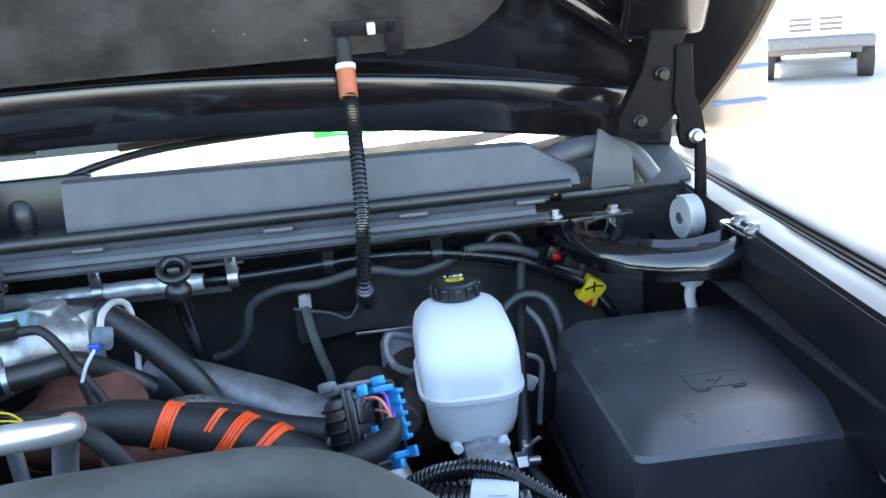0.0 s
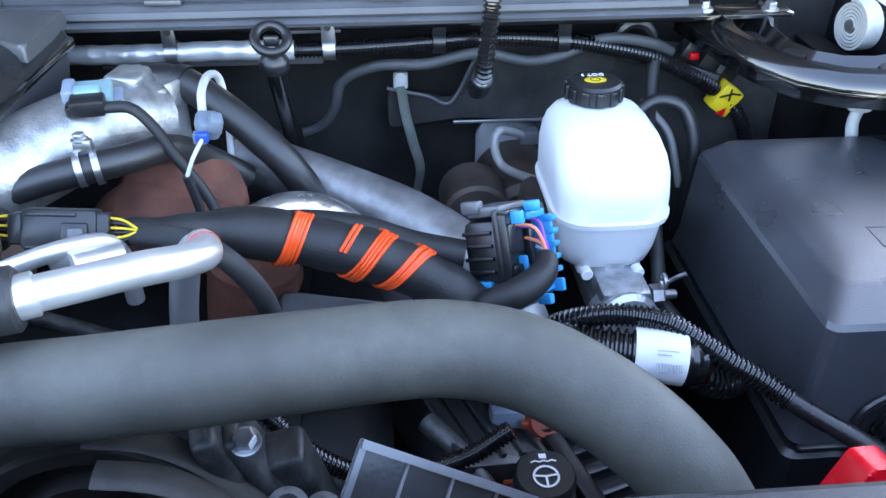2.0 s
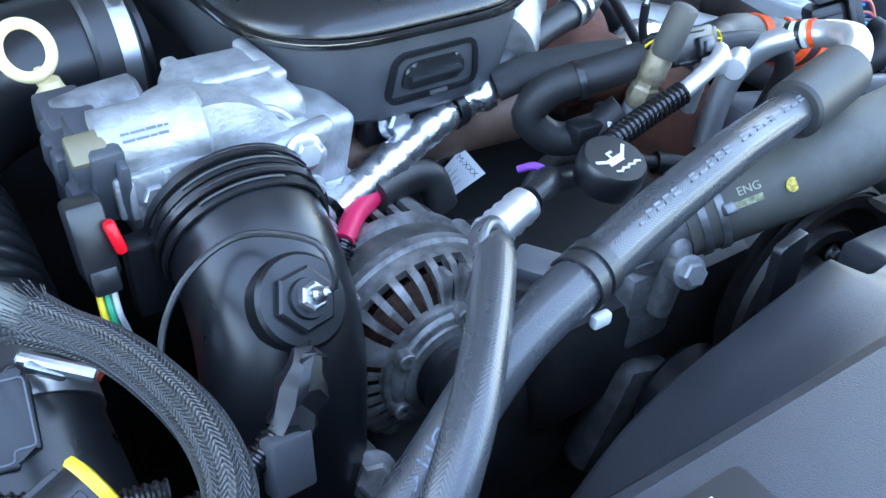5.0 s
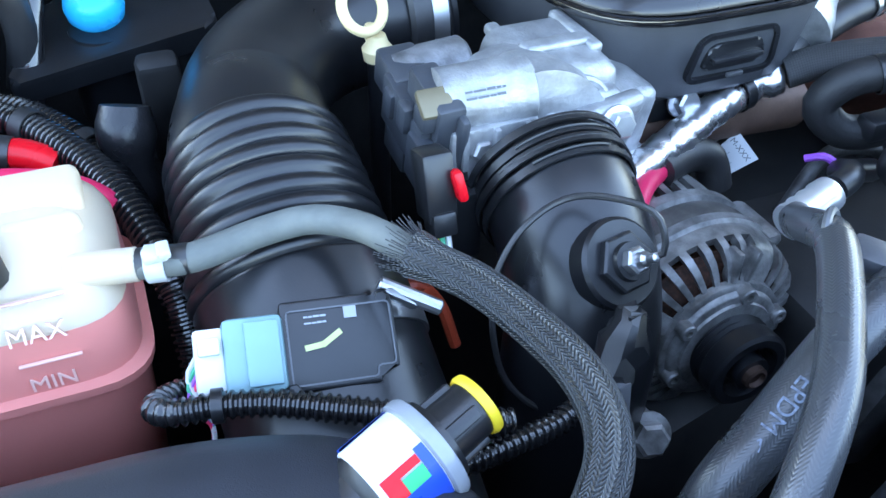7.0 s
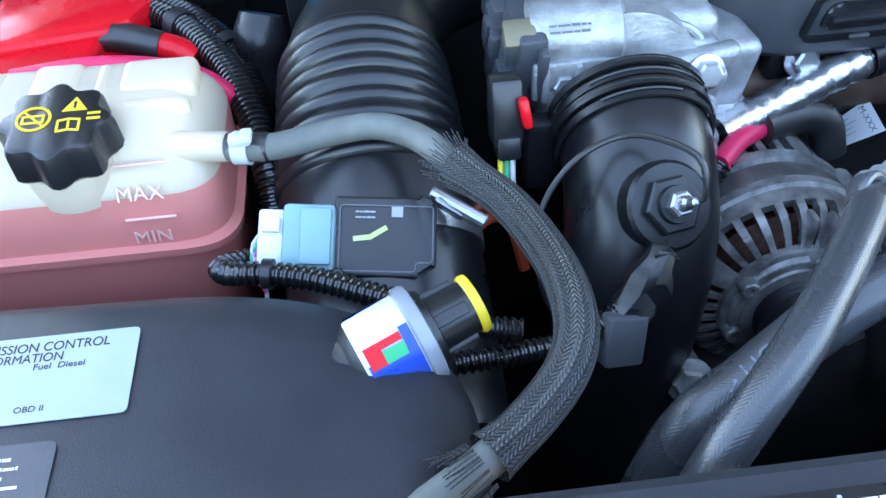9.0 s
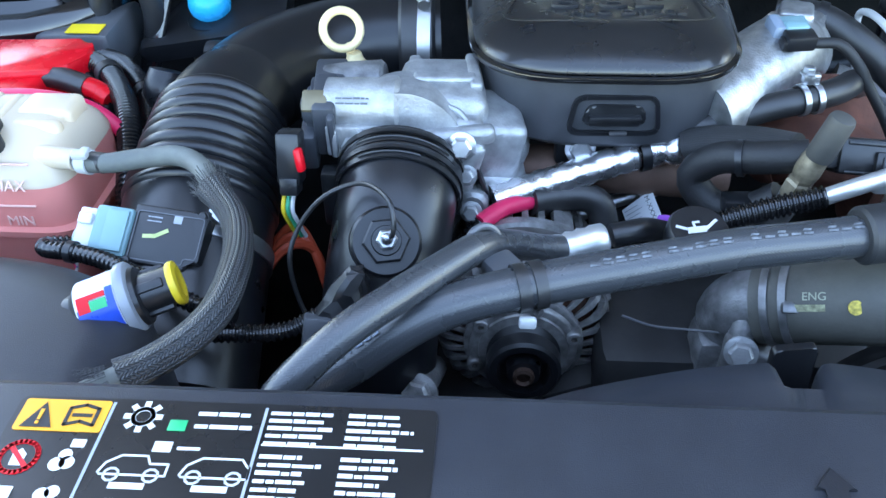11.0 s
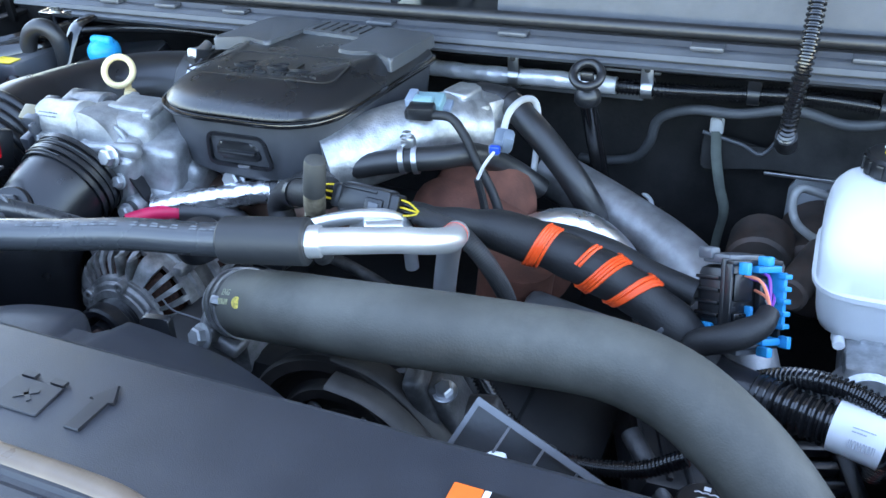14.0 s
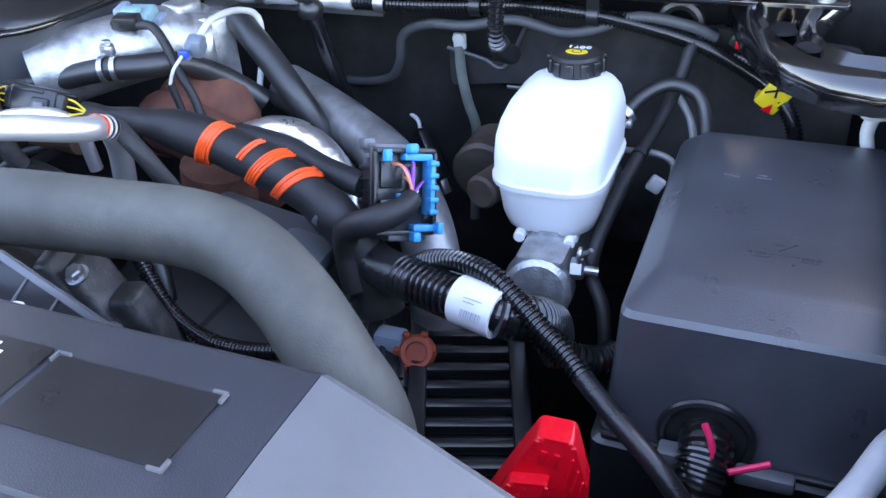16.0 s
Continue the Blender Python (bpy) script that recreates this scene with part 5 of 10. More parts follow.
hex_bolt(alt, (-0.651, 0.522, 1.178), (-0.2, -0.8, 0.5), 0.011, ALTDIRT)
bm = B()
tube(bm, [(-0.645, 0.575, 1.15), (-0.648, 0.545, 1.168), (-0.651, 0.523, 1.178)], 0.011, 12, 0.01)
part("bolt_boss", bm, ALTDIRT, alt)

# ---- throttle body and black charge elbow ----
tb = thing("throttle_valve", "cast aluminium intake throttle valve with an actuator motor", "throttle", (-0.67, 0.70, 1.22))
for name, c, s, r, e, tp in (
        ("upper_housing", (-0.643, 0.705, 1.3170), (0.074, 0.080, 0.058), 0.012, (6, 4, 8), 0.88),
        ("housing_step", (-0.640, 0.668, 1.3090), (0.066, 0.022, 0.046), 0.008, (10, 4, 8), 0.9),
        ("lower_housing", (-0.668, 0.702, 1.285), (0.100, 0.080, 0.060), 0.014, (8, 0, 6), 1.0),
        ("side_housing", (-0.603, 0.700, 1.290), (0.044, 0.066, 0.066), 0.008, (6, 10, 12), 0.92),
        ("side_foot", (-0.601, 0.700, 1.258), (0.048, 0.066, 0.040), 0.010, (4, 14, 8), 1.0),
        ("lower_flange", (-0.628, 0.664, 1.284), (0.026, 0.034, 0.074), 0.007, (8, 14, 8), 1.0),
        ("flange_arm", (-0.634, 0.652, 1.3210), (0.070, 0.014, 0.016), 0.006, (10, -2, 10), 1.0),
        ("stiffening_rib", (-0.640, 0.700, 1.3465), (0.050, 0.012, 0.006), 0.003, (4, 4, 8), 1.0),
        ("stiffening_rib", (-0.618, 0.715, 1.3440), (0.010, 0.050, 0.008), 0.003, (4, 6, 8), 1.0),
        ("stiffening_rib", (-0.664, 0.715, 1.3420), (0.010, 0.050, 0.008), 0.003, (4, 2, 8), 1.0)):
    bm = B()
    rbox(bm, c, s, r, 3, rot=Euler([radians(v) for v in e]).to_matrix(), taper=tp)
    part(name, bm, CASTPALE, tb, sharp=35)
bm = B()
lathe(bm, (-0.672, 0.700, 1.296), (0.02, -1, 0.20), [(0, 0.052), (0.040, 0.052), (0.046, 0.049), (0.052, 0.049)], 36)
part("bore_ring", bm, CASTPALE, tb, sharp=35)
bm = B()
torus(bm, (-0.640, 0.662, 1.319), (0.0, -1, 0.35), 0.020, 0.003, 28, 8)
part("cast_ring", bm, CASTPALE, tb)
bm = B()
rbox(bm, (-0.6140, 0.664, 1.290), (0.0028, 0.030, 0.070), 0.001, rot=Euler((radians(10), radians(-18), radians(8))).to_matrix())
part("gasket", bm, INK, tb, "dark gasket seam")
bm = B()
cyl(bm, (-0.742, 0.722, 1.326), (-0.690, 0.722, 1.330), 0.019, n=24, bev=0.003)
part("spring_housing", bm, ALUDIRT, tb, "dull grey spring housing")
for at_, r_ in (((-0.621, 0.643, 1.293), 0.0062), ((-0.617, 0.638, 1.262), 0.0065), ((-0.665, 0.652, 1.322), 0.005)):
    hex_bolt(tb, at_, (0, -1, 0.3), r_, CASTPALE)
bm = B()
a, b = Vector((-0.731, 0.674, 1.3355)), Vector((-0.672, 0.672, 1.3370))
lathe(bm, a, b - a, [(0, 0.016), (0.002, 0.021), (0.045, 0.021), (0.048, 0.0225), (0.056, 0.0225), (0.059, 0.018)], 30)
rbox(bm, (-0.702, 0.674, 1.321), (0.058, 0.040, 0.034), 0.006)
rbox(bm, (-0.702, 0.652, 1.317), (0.055, 0.006, 0.026), 0.002)
for k in range(3):
    rbox(bm, (-0.722 + 0.020 * k, 0.6475, 1.317), (0.004, 0.005, 0.024), 0.001)
split_part("actuator_motor", bm, CASTPALE, tb, "bright aluminium actuator motor", sharp=30)
bm = B()
bars(bm, plane_at((-0.720, 0.6550, 1.3505), (1, 0, 0), (0, 0.65, 0.75)), 0, 0, 0.030, 2, 0.004, 0.0020, 9, (0.7, 1))
part("stamped_mark", bm, GREYPL, tb)
bm = B()
for c, s in (((-0.731, 0.674, 1.327), (0.018, 0.044, 0.048)), ((-0.740, 0.688, 1.318), (0.016, 0.056, 0.036)), ((-0.734, 0.718, 1.331), (0.026, 0.034, 0.026)), ((-0.744, 0.660, 1.308), (0.012, 0.024, 0.034)), ((-0.738, 0.70, 1.298), (0.02, 0.03, 0.03)), ((-0.736, 0.660, 1.338), (0.022, 0.016, 0.014)), ((-0.748, 0.676, 1.330), (0.008, 0.012, 0.020)), ((-0.748, 0.700, 1.326), (0.008, 0.012, 0.020)), ((-0.724, 0.650, 1.322), (0.006, 0.010, 0.040))):
    rbox(bm, c, s, 0.003, 2, rot=Euler((radians(12), 0, radians(4))).to_matrix())
split_part("gear_cover", bm, mat("dark_slate_plastic", (0.045, 0.05, 0.06), 0.35, spec=0.8), tb, "dark grey stepped gear cover")
bm = B()
rbox(bm, (-0.7365, 0.6585, 1.3465), (0.020, 0.018, 0.006), 0.002, rot=Euler((radians(35), 0, 0)).to_matrix())
part("data_plate", bm, TAN, tb, "small tan plate")
bm = B()
rbox(bm, (-0.751, 0.622, 1.320), (0.018, 0.022, 0.040), 0.003, rot=Euler((radians(-18), 0, 0)).to_matrix())
rbox(bm, (-0.751, 0.612, 1.302), (0.014, 0.018, 0.014), 0.002, rot=Euler((radians(-18), 0, 0)).to_matrix())
cn = part("connector", bm, BLACK, tb, "black electrical connector")
bm = B()
rbox(bm, (-0.7415, 0.610, 1.325), (0.006, 0.010, 0.018), 0.0025, rot=Euler((radians(-18), radians(-10), 0)).to_matrix())
part("locking_tab", bm, RED, cn, "red locking tab")
for k, (m_, dx) in enumerate(((YELLOW, -0.0035), (GREENWIRE, 0.0), (WIRE, 0.0035))):
    bm = B()
    tube(bm, [(-0.752 + dx, 0.608, 1.298), (-0.753 + dx, 0.600, 1.287), (-0.751 + dx, 0.603, 1.274), (-0.748 + dx, 0.61, 1.255)], 0.0017, 6, 0.004)
    part("wire", bm, m_, tb)
bm = B()
rbox(bm, (-0.724, 0.642, 1.272), (0.020, 0.016, 0.050), 0.003)
part("bracket", bm, BLACK, tb)
hex_bolt(tb, (-0.7100, 0.6530, 1.3126), (0, -1, 0.3), 0.0075)
hex_bolt(tb, (-0.6250, 0.6430, 1.3190), (0, -1, 0.3), 0.0085)
bm = B()
rbox(bm, (-0.602, 0.720, 1.262), (0.05, 0.05, 0.07), 0.014, 3, rot=Euler((0, radians(20), 0)).to_matrix())
cyl(bm, (-0.616, 0.645, 1.262), (-0.612, 0.70, 1.262), 0.012, n=16, bev=0.003)
split_part("intake_casting", bm, CASTPALE, tb)

elb = thing("charge_elbow", "black moulded charge air elbow with a sensor and clips", "air duct", (-0.68, 0.56, 1.0))
bm = B()
EP = [(-0.6715, 0.642, 1.2955), (-0.6720, 0.618, 1.2885), (-0.6735, 0.600, 1.280), (-0.6755, 0.582, 1.265), (-0.679, 0.568, 1.243), (-0.683, 0.561, 1.212), (-0.686, 0.558, 1.17), (-0.69, 0.556, 1.08), (-0.69, 0.556, 1.0)]
tube(bm, EP, 0.0450, 32, 0.006)
part("pipe", bm, SATIN, elb, "satin black moulded pipe")
bm = B()
for k in range(4):
    q = Vector(EP[0]).lerp(Vector(EP[1]), k / 3.2)
    band(bm, q, Vector(EP[0]) - Vector(EP[1]), 0.0455 + 0.0022 * (1 if k % 2 == 0 else 0.4), 0.0052, 0.0016, 36)
split_part("collar", bm, BLACK, elb, "ribbed black clamp collar", sharp=20)
EA = (Vector(EP[0]) - Vector(EP[1])).normalized()
bm = B()
for rr, h, a0, a1 in ((0.0485, 0.010, 0.6, 2.2), (0.0485, 0.018, 0.9, 2.5), (0.049, 0.003, 1.0, 2.0), (0.0485, 0.026, 1.2, 2.6)):
    rot = axes(EA)
    tube(bm, [Vector(EP[1]) + EA * h + rot @ Vector((rr * math.cos(a0 + (a1 - a0) * k / 10), rr * math.sin(a0 + (a1 - a0) * k / 10), 0)) for k in range(11)], 0.0009, 6, 0.004)
part("wire_clip", bm, BLACK, elb, "black spring wire retainer")
sb = Vector((-0.6725, 0.5495, 1.299))
sx = Vector((0.16, -0.72, 0.68)).normalized()
bm = B()
lathe(bm, sb - sx * 0.012, sx, [(0, 0.026), (0.010, 0.025), (0.012, 0.023)], 32)
part("boss", bm, SATIN, elb)
bm = B()
lathe(bm, sb, sx, [(0, 0.017), (0.004, 0.017), (0.005, 0.0155)], 6)
lathe(bm, sb + sx * 0.004, sx, [(0, 0.011), (0.004, 0.010)], 24)
part("hex_insert", bm, BLACK, elb, sharp=20)
bm = B()
lathe(bm, sb + sx * 0.007, sx, [(0, 0.0075), (0.006, 0.0075), (0.007, 0.006)], 6)
lathe(bm, sb + sx * 0.013, sx, [(0, 0.0045), (0.006, 0.004), (0.008, 0.0025), (0.014, 0.0025), (0.015, 0.001)], 14)
part("sensor", bm, STEEL, elb, "bright steel sensor", sharp=20)
bm = B()
tip = sb + sx * 0.024
tube(bm, [tip, (-0.664, 0.530, 1.322), (-0.668, 0.543, 1.338), (-0.691, 0.574, 1.330), (-0.718, 0.576, 1.317), (-0.737, 0.568, 1.296), (-0.744, 0.555, 1.274), (-0.738, 0.548, 1.238), (-0.723, 0.539, 1.217), (-0.70, 0.53, 1.205)], 0.0018, 8, 0.006)
part("sensor_lead", bm, RUBBER, elb, "thin black sensor lead")
rnd = random.Random(21)
bm = B()
lathe(bm, (-0.684, 0.518, 1.300), (-0.55, -0.45, -0.70), [(0, 0.002), (0.004, 0.007), (0.012, 0.011), (0.020, 0.0125), (0.028, 0.0105), (0.036, 0.0120), (0.044, 0.0100), (0.050, 0.007), (0.053, 0.001)], 13)
for v in bm.verts:
    v.co += Vector((rnd.uniform(-1, 1), rnd.uniform(-1, 1), rnd.uniform(-1, 1))) * 0.0022
part("map_sensor", bm, BLACK, elb, "plug wrapped in crumpled black tape", sharp=25)
bm = B()
slab(bm, [(-0.006, -0.012), (0.008, -0.008), (0.012, 0.008), (0.003, 0.014), (-0.004, 0.004)], 0.0014, plane_at((-0.690, 0.506, 1.290), (0.7, 0.3, 0.3), (0.2, 0.4, 0.9)), 0.0005)
part("tape_end", bm, BLACK, elb, "loose end of black tape", sharp=25)
bm = B()
rbox(bm, (-0.712, 0.489, 1.266), (0.022, 0.012, 0.028), 0.002, rot=Euler((radians(-20), radians(12), radians(10))).to_matrix())
part("grey_plug", bm, GREYPL, elb)
bm = B()
loom(bm, [(-0.712, 0.500, 1.275), (-0.735, 0.490, 1.268), (-0.765, 0.484, 1.270), (-0.80, 0.480, 1.272)], 0.0065)
solo("sensor_loom", bm, LOOM, "thin black convoluted loom to the charge elbow", "wiring loom")

# ---- air intake: bellows, duct, airflow sensor ----
ind = thing("intake_duct", "black ribbed air intake duct leading to the resonator", "air duct", (-0.82, 0.66, 1.2))
DP = [(-0.826, 0.49, 1.195), (-0.828, 0.55, 1.228), (-0.830, 0.61, 1.259), (-0.830, 0.67, 1.283), (-0.828, 0.73, 1.296), (-0.812, 0.79, 1.297), (-0.775, 0.840, 1.296), (-0.725, 0.864, 1.297), (-0.655, 0.870, 1.298)]
n0, n1 = 37, 61


def duct_r(u, g):
    i = g / 0.004
    r = 0.0590 if i < n0 else max(0.0475, 0.0535 - 0.0005 * (i - n1))
    if n0 <= i < n1:
        r = 0.0560 - 0.0045 * (i - n0) / (n1 - n0) + 0.0054 * abs(math.sin((i - n0) / (n1 - n0) * math.pi * 9)) ** 0.5
    return r


bm = B()
tube(bm, DP, 0.050, 40, 0.0011, True, duct_r)
part("bellows_pipe", bm, SATIN, ind, "satin black ribbed rubber pipe", sharp=60)
bm = B()
cyl(bm, (-0.694, 0.868, 1.298), (-0.660, 0.870, 1.298), 0.0535, n=36, bev=0.003)
part("coupling", bm, RUBBER, ind, "black rubber coupling")
bm = B()
band(bm, (-0.668, 0.870, 1.298), (1, 0, 0), 0.0538, 0.012, 0.0015, 40)
rbox(bm, (-0.668, 0.850, 1.353), (0.014, 0.026, 0.012), 0.003, rot=Euler((radians(-20), 0, 0)).to_matrix())
cyl(bm, (-0.668, 0.835, 1.349), (-0.668, 0.87, 1.358), 0.0055, n=12)
part("worm_clamp", bm, STEEL, ind, "bright steel worm-drive clamp", sharp=25)
bm = B()
band(bm, (-0.8295, 0.590, 1.249), (0.0, -0.88, -0.46), 0.0595, 0.012, 0.0018, 40)
part("worm_clamp", bm, STEEL, ind, "bright steel worm-drive clamp", sharp=25)
bm = B()
c = Vector((-0.790, 0.566, 1.300))
rbox(bm, c, (0.020, 0.009, 0.008), 0.003, rot=Euler((radians(20), radians(28), radians(-25))).to_matrix())
cyl(bm, c + Vector((-0.010, 0.006, 0.006)), c + Vector((0.018, -0.009, -0.007)), 0.0042, n=12, bev=0.001)
part("clamp_screw", bm, STEEL, ind, sharp=25)
maf = thing("airflow_sensor", "black airflow sensor with a pale teal plug on the intake duct", "sensor", (-0.826, 0.545, 1.27))
MF = plane_at((-0.8270, 0.5515, 1.2915), (0.985, -0.12, -0.06), (0.05, 0.80, 0.60))
bm = B()
slab(bm, round_poly([(-0.027, -0.020), (0.018, -0.020), (0.018, -0.014), (0.027, -0.014), (0.027, 0.020), (0.016, 0.020), (0.016, 0.023), (-0.027, 0.023)], 0.002, 2), 0.014, MF @ Matrix.Translation((0, 0, -0.006)), 0.0015)
part("body", bm, BLACK, maf, sharp=30)
bm = B()
stroke(bm, round_poly([(-0.024, -0.017), (0.016, -0.017), (0.016, -0.012), (0.025, -0.012), (0.025, 0.018), (-0.024, 0.018)], 0.002, 2), 0.0008, MF @ Matrix.Translation((0, 0, 0.0082)), 0.0005, True)
part("raised_border", bm, GREYPL, maf)
bm = B()
stroke(bm, [(-0.016, 0.000), (-0.008, 0.001), (0.0, 0.006)], 0.0028, MF @ Matrix.Translation((0, 0, 0.0083)), 0.0003)
part("paint_mark", bm, mat("pale_green_paint", (0.55, 0.62, 0.25), 0.6), maf, "dab of pale green paint")
bm = B()
slab(bm, [(0.003, 0.012), (0.009, 0.012), (0.009, 0.018), (0.003, 0.018)], 0.0003, MF @ Matrix.Translation((0, 0, 0.0083)))
bars(bm, MF @ Matrix.Translation((0, 0, 0.0083)), -0.016, 0.014, 0.016, 2, 0.003, 0.0012, 4)
part("print", bm, GREYINK, maf)
bm = B()
rbox(bm, MF @ Vector((-0.040, 0.000, 0.002)), (0.028, 0.036, 0.018), 0.003, rot=MF.to_3x3())
rbox(bm, MF @ Vector((-0.036, 0.000, 0.012)), (0.016, 0.030, 0.003), 0.001, rot=MF.to_3x3())
plug = part("plug", bm, TEAL, maf, "pale teal plug")
bm = B()
rbox(bm, MF @ Vector((-0.060, 0.000, 0.001)), (0.014, 0.030, 0.014), 0.002, rot=MF.to_3x3())
rbox(bm, MF @ Vector((-0.060, 0.006, 0.010)), (0.010, 0.008, 0.004), 0.001, rot=MF.to_3x3())
part("lock", bm, WHITE, plug, "white plug lock")
for k, m_ in enumerate((PINK, PURPLE, GREENWIRE, WIRE)):
    bm = B()
    p0 = MF @ Vector((-0.066, -0.008 + 0.004 * k, 0.0))
    tube(bm, [p0, p0 + Vector((-0.006, -0.008, -0.006)), (-0.892, 0.536, 1.278), (-0.896, 0.528, 1.262)], 0.0013, 6, 0.004)
    part("wire", bm, m_, plug)
hex_bolt(maf, MF @ Vector((-0.024, -0.019, 0.006)), MF.to_3x3() @ Vector((0, 0, 1)), 0.0035, BLACK)
hex_bolt(maf, MF @ Vector((0.022, 0.020, 0.004)), MF.to_3x3() @ Vector((0, 0, 1)), 0.0035, BLACK)
bm = B()
loom(bm, [(-0.891, 0.561, 1.280), (-0.905, 0.556, 1.284), (-0.9140, 0.546, 1.290), (-0.908, 0.536, 1.295), (-0.888, 0.531, 1.297), (-0.865, 0.524, 1.297), (-0.842, 0.513, 1.296), (-0.82, 0.503, 1.294), (-0.79, 0.492, 1.286), (-0.765, 0.488, 1.282)], 0.0066)
afl = thing("airflow_loom", "black convoluted loom looping below the airflow sensor", "wiring loom", (-0.85, 0.52, 1.28))
part("loom_cover", bm, LOOM, afl)
bm = B()
band(bm, (-0.888, 0.531, 1.297), (0.98, -0.2, 0.0), 0.0069, 0.005, 0.0010, 18)
part("tie_band", bm, BLACK, afl)
bm = B()
tube(bm, [(-0.905, 0.765, 1.20), (-0.903, 0.768, 1.26), (-0.900, 0.772, 1.295), (-0.897, 0.778, 1.31)], 0.017, 14, 0.006, radii=lambda u, g: 0.017 + 0.002 * math.sin(g * 150))
solo("wrapped_loom", bm, TAPEGLOSS, "wire bundle wrapped in glossy black tape beside the duct", "wiring loom")

# ---- resonator over the turbo inlet ----
res = thing("resonator_cover", "black plastic air resonator with a domed lid over the engine", "engine cover", (-0.51, 0.83, 1.28))


def res_outline(k, dy=0.0):
    return round_poly([(-0.614 - k, 0.688 - k + dy), (-0.412 + k, 0.688 - k + dy), (-0.394 + k, 0.915 + k), (-0.634 - k, 0.950 + k)], [0.078, 0.070, 0.02, 0.03], 9)


def loft(bm, rings):
    vv = [[bm.verts.new(p) for p in ring] for ring in rings]
    for a, b in zip(vv, vv[1:]):
        n = len(a)
        for k in range(n):
            bm.faces.new((a[k], a[(k + 1) % n], b[(k + 1) % n], b[k]))
    bm.faces.new(vv[0][::-1])
    bm.faces.new(vv[-1])


bm = B()
loft(bm, [[(x, y, z + (y - 0.69) * 0.03) for x, y in res_outline(k)] for k, z in ((-0.022, 1.284), (-0.012, 1.286), (-0.006, 1.293), (-0.001, 1.335), (0.001, 1.350))])
box = part("lower_box", bm, mat("dusty_black_plastic", (0.052, 0.055, 0.062), 0.46, var=0.12, bump=0.3, bscale=1000, dirt=(0.11, 0.11, 0.12), dirt_amount=0.25), res, "dusty black lower box")
bm = B()
loft(bm, [[(x, y, z - (y - 0.69) * 0.01) for x, y in res_outline(k)] for k, z in ((0.002, 1.3505), (0.0045, 1.3515), (0.0050, 1.3535), (0.0045, 1.3555), (0.002, 1.3565))])
part("rim", bm, GLOSS, res, "rolled rim between lid and box", sharp=50)
def lid_outline(k):
    """The lid narrows at its front and sides only; its rear edge stays where it is."""
    return round_poly([(-0.614 - k, 0.688 - k), (-0.412 + k, 0.688 - k), (-0.394 + k * 0.30, 0.917 + k * 0.08), (-0.632 - k * 0.30, 0.945 + k * 0.08)], [0.078 + k * 0.3, 0.070 + k * 0.3, 0.012, 0.014], 9)


bm = B()
rings = []
for k, z in ((0.001, 1.3575), (0.001, 1.3600), (-0.004, 1.3655), (-0.013, 1.3715), (-0.026, 1.3768), (-0.042, 1.3803), (-0.052, 1.3815), (-0.055, 1.3808), (-0.060, 1.3800), (-0.085, 1.3803)):
    rings.append([(x, y, z - (y - 0.69) * 0.045) for x, y in lid_outline(k)])
loft(bm, rings)
LIDBLACK = mat("clean_black_plastic", (0.011, 0.0117, 0.0138), 0.28, spec=0.75, var=0.08, bump=0.15, bscale=1200)
lid = part("lid", bm, LIDBLACK, res, "domed lid with a raised badge field", sharp=50)
BADGE = mat("satin_badge_plastic", (0.017, 0.018, 0.020), 0.34, spec=0.5, var=0.1)
LM = plane_at((-0.512, 0.768, 1.37705), (1, 0.03, 0), (0, 1, -0.045))
lettering("6.6L", 0.040, LM @ Matrix.Translation((0, 0.008, 0.0)) @ Matrix.Shear("XY", 4, (0.25, 0)) @ Matrix.Diagonal((1.38, 0.72, 1, 1)), BADGE, lid, "badge_lettering", 0.0020)
lettering("TURBO DIESEL", 0.0150, LM @ Matrix.Translation((0.004, -0.013, 0.0)) @ Matrix.Diagonal((1.2, 0.72, 1, 1)), BADGE, lid, "badge_lettering", 0.0015)
bm = B()
stroke(bm, round_poly([(-0.086, -0.028), (0.086, -0.028), (0.072, 0.050), (-0.068, 0.050)], 0.016), 0.0025, LM, 0.0009, True)
part("badge_border", bm, LIDBLACK, lid)
# rear shoulders: sky reflection is put into their paler grey colour
bm = B()
BK = plane_at((-0.514, 0.890, 1.3722), (1, -0.06, 0.0), (0, 1, -0.045))
for out in ([(-0.118, -0.060), (-0.082, -0.042), (-0.046, -0.052), (-0.038, 0.050), (-0.110, 0.046)], [(0.040, -0.046), (0.062, -0.050), (0.085, -0.040), (0.116, -0.062), (0.112, 0.046), (0.042, 0.050)]):
    slab(bm, round_poly(out, 0.007), 0.014, BK @ Matrix.Translation((0, 0, -0.0105)), 0.0035, 3)
slab(bm, round_poly([(-0.040, 0.006), (0.043, 0.002), (0.043, 0.050), (-0.040, 0.050)], 0.002), 0.0135, BK @ Matrix.Translation((0, 0, -0.0105)), 0.003, 3)
split_part("rear_shoulder", bm, mat("sky_reflection_shoulder_plastic", (0.070, 0.076, 0.084), 0.38, spec=0.8, var=0.15, bump=0.2, bscale=900), lid, "stepped rear shoulders", sharp=35)
bm = B()
for k in range(6):
    rbox(bm, BK @ Vector((-0.030 + 0.0125 * k, 0.030, 0.0032)), (0.0035, 0.036, 0.0016), 0.0006, rot=BK.to_3x3())
split_part("grip_rib", bm, LIDBLACK, lid)
PK = plane_at((-0.506, 0.6905, 1.3215), (1, 0.03, 0), (0, -0.10, 1))
bm = B()
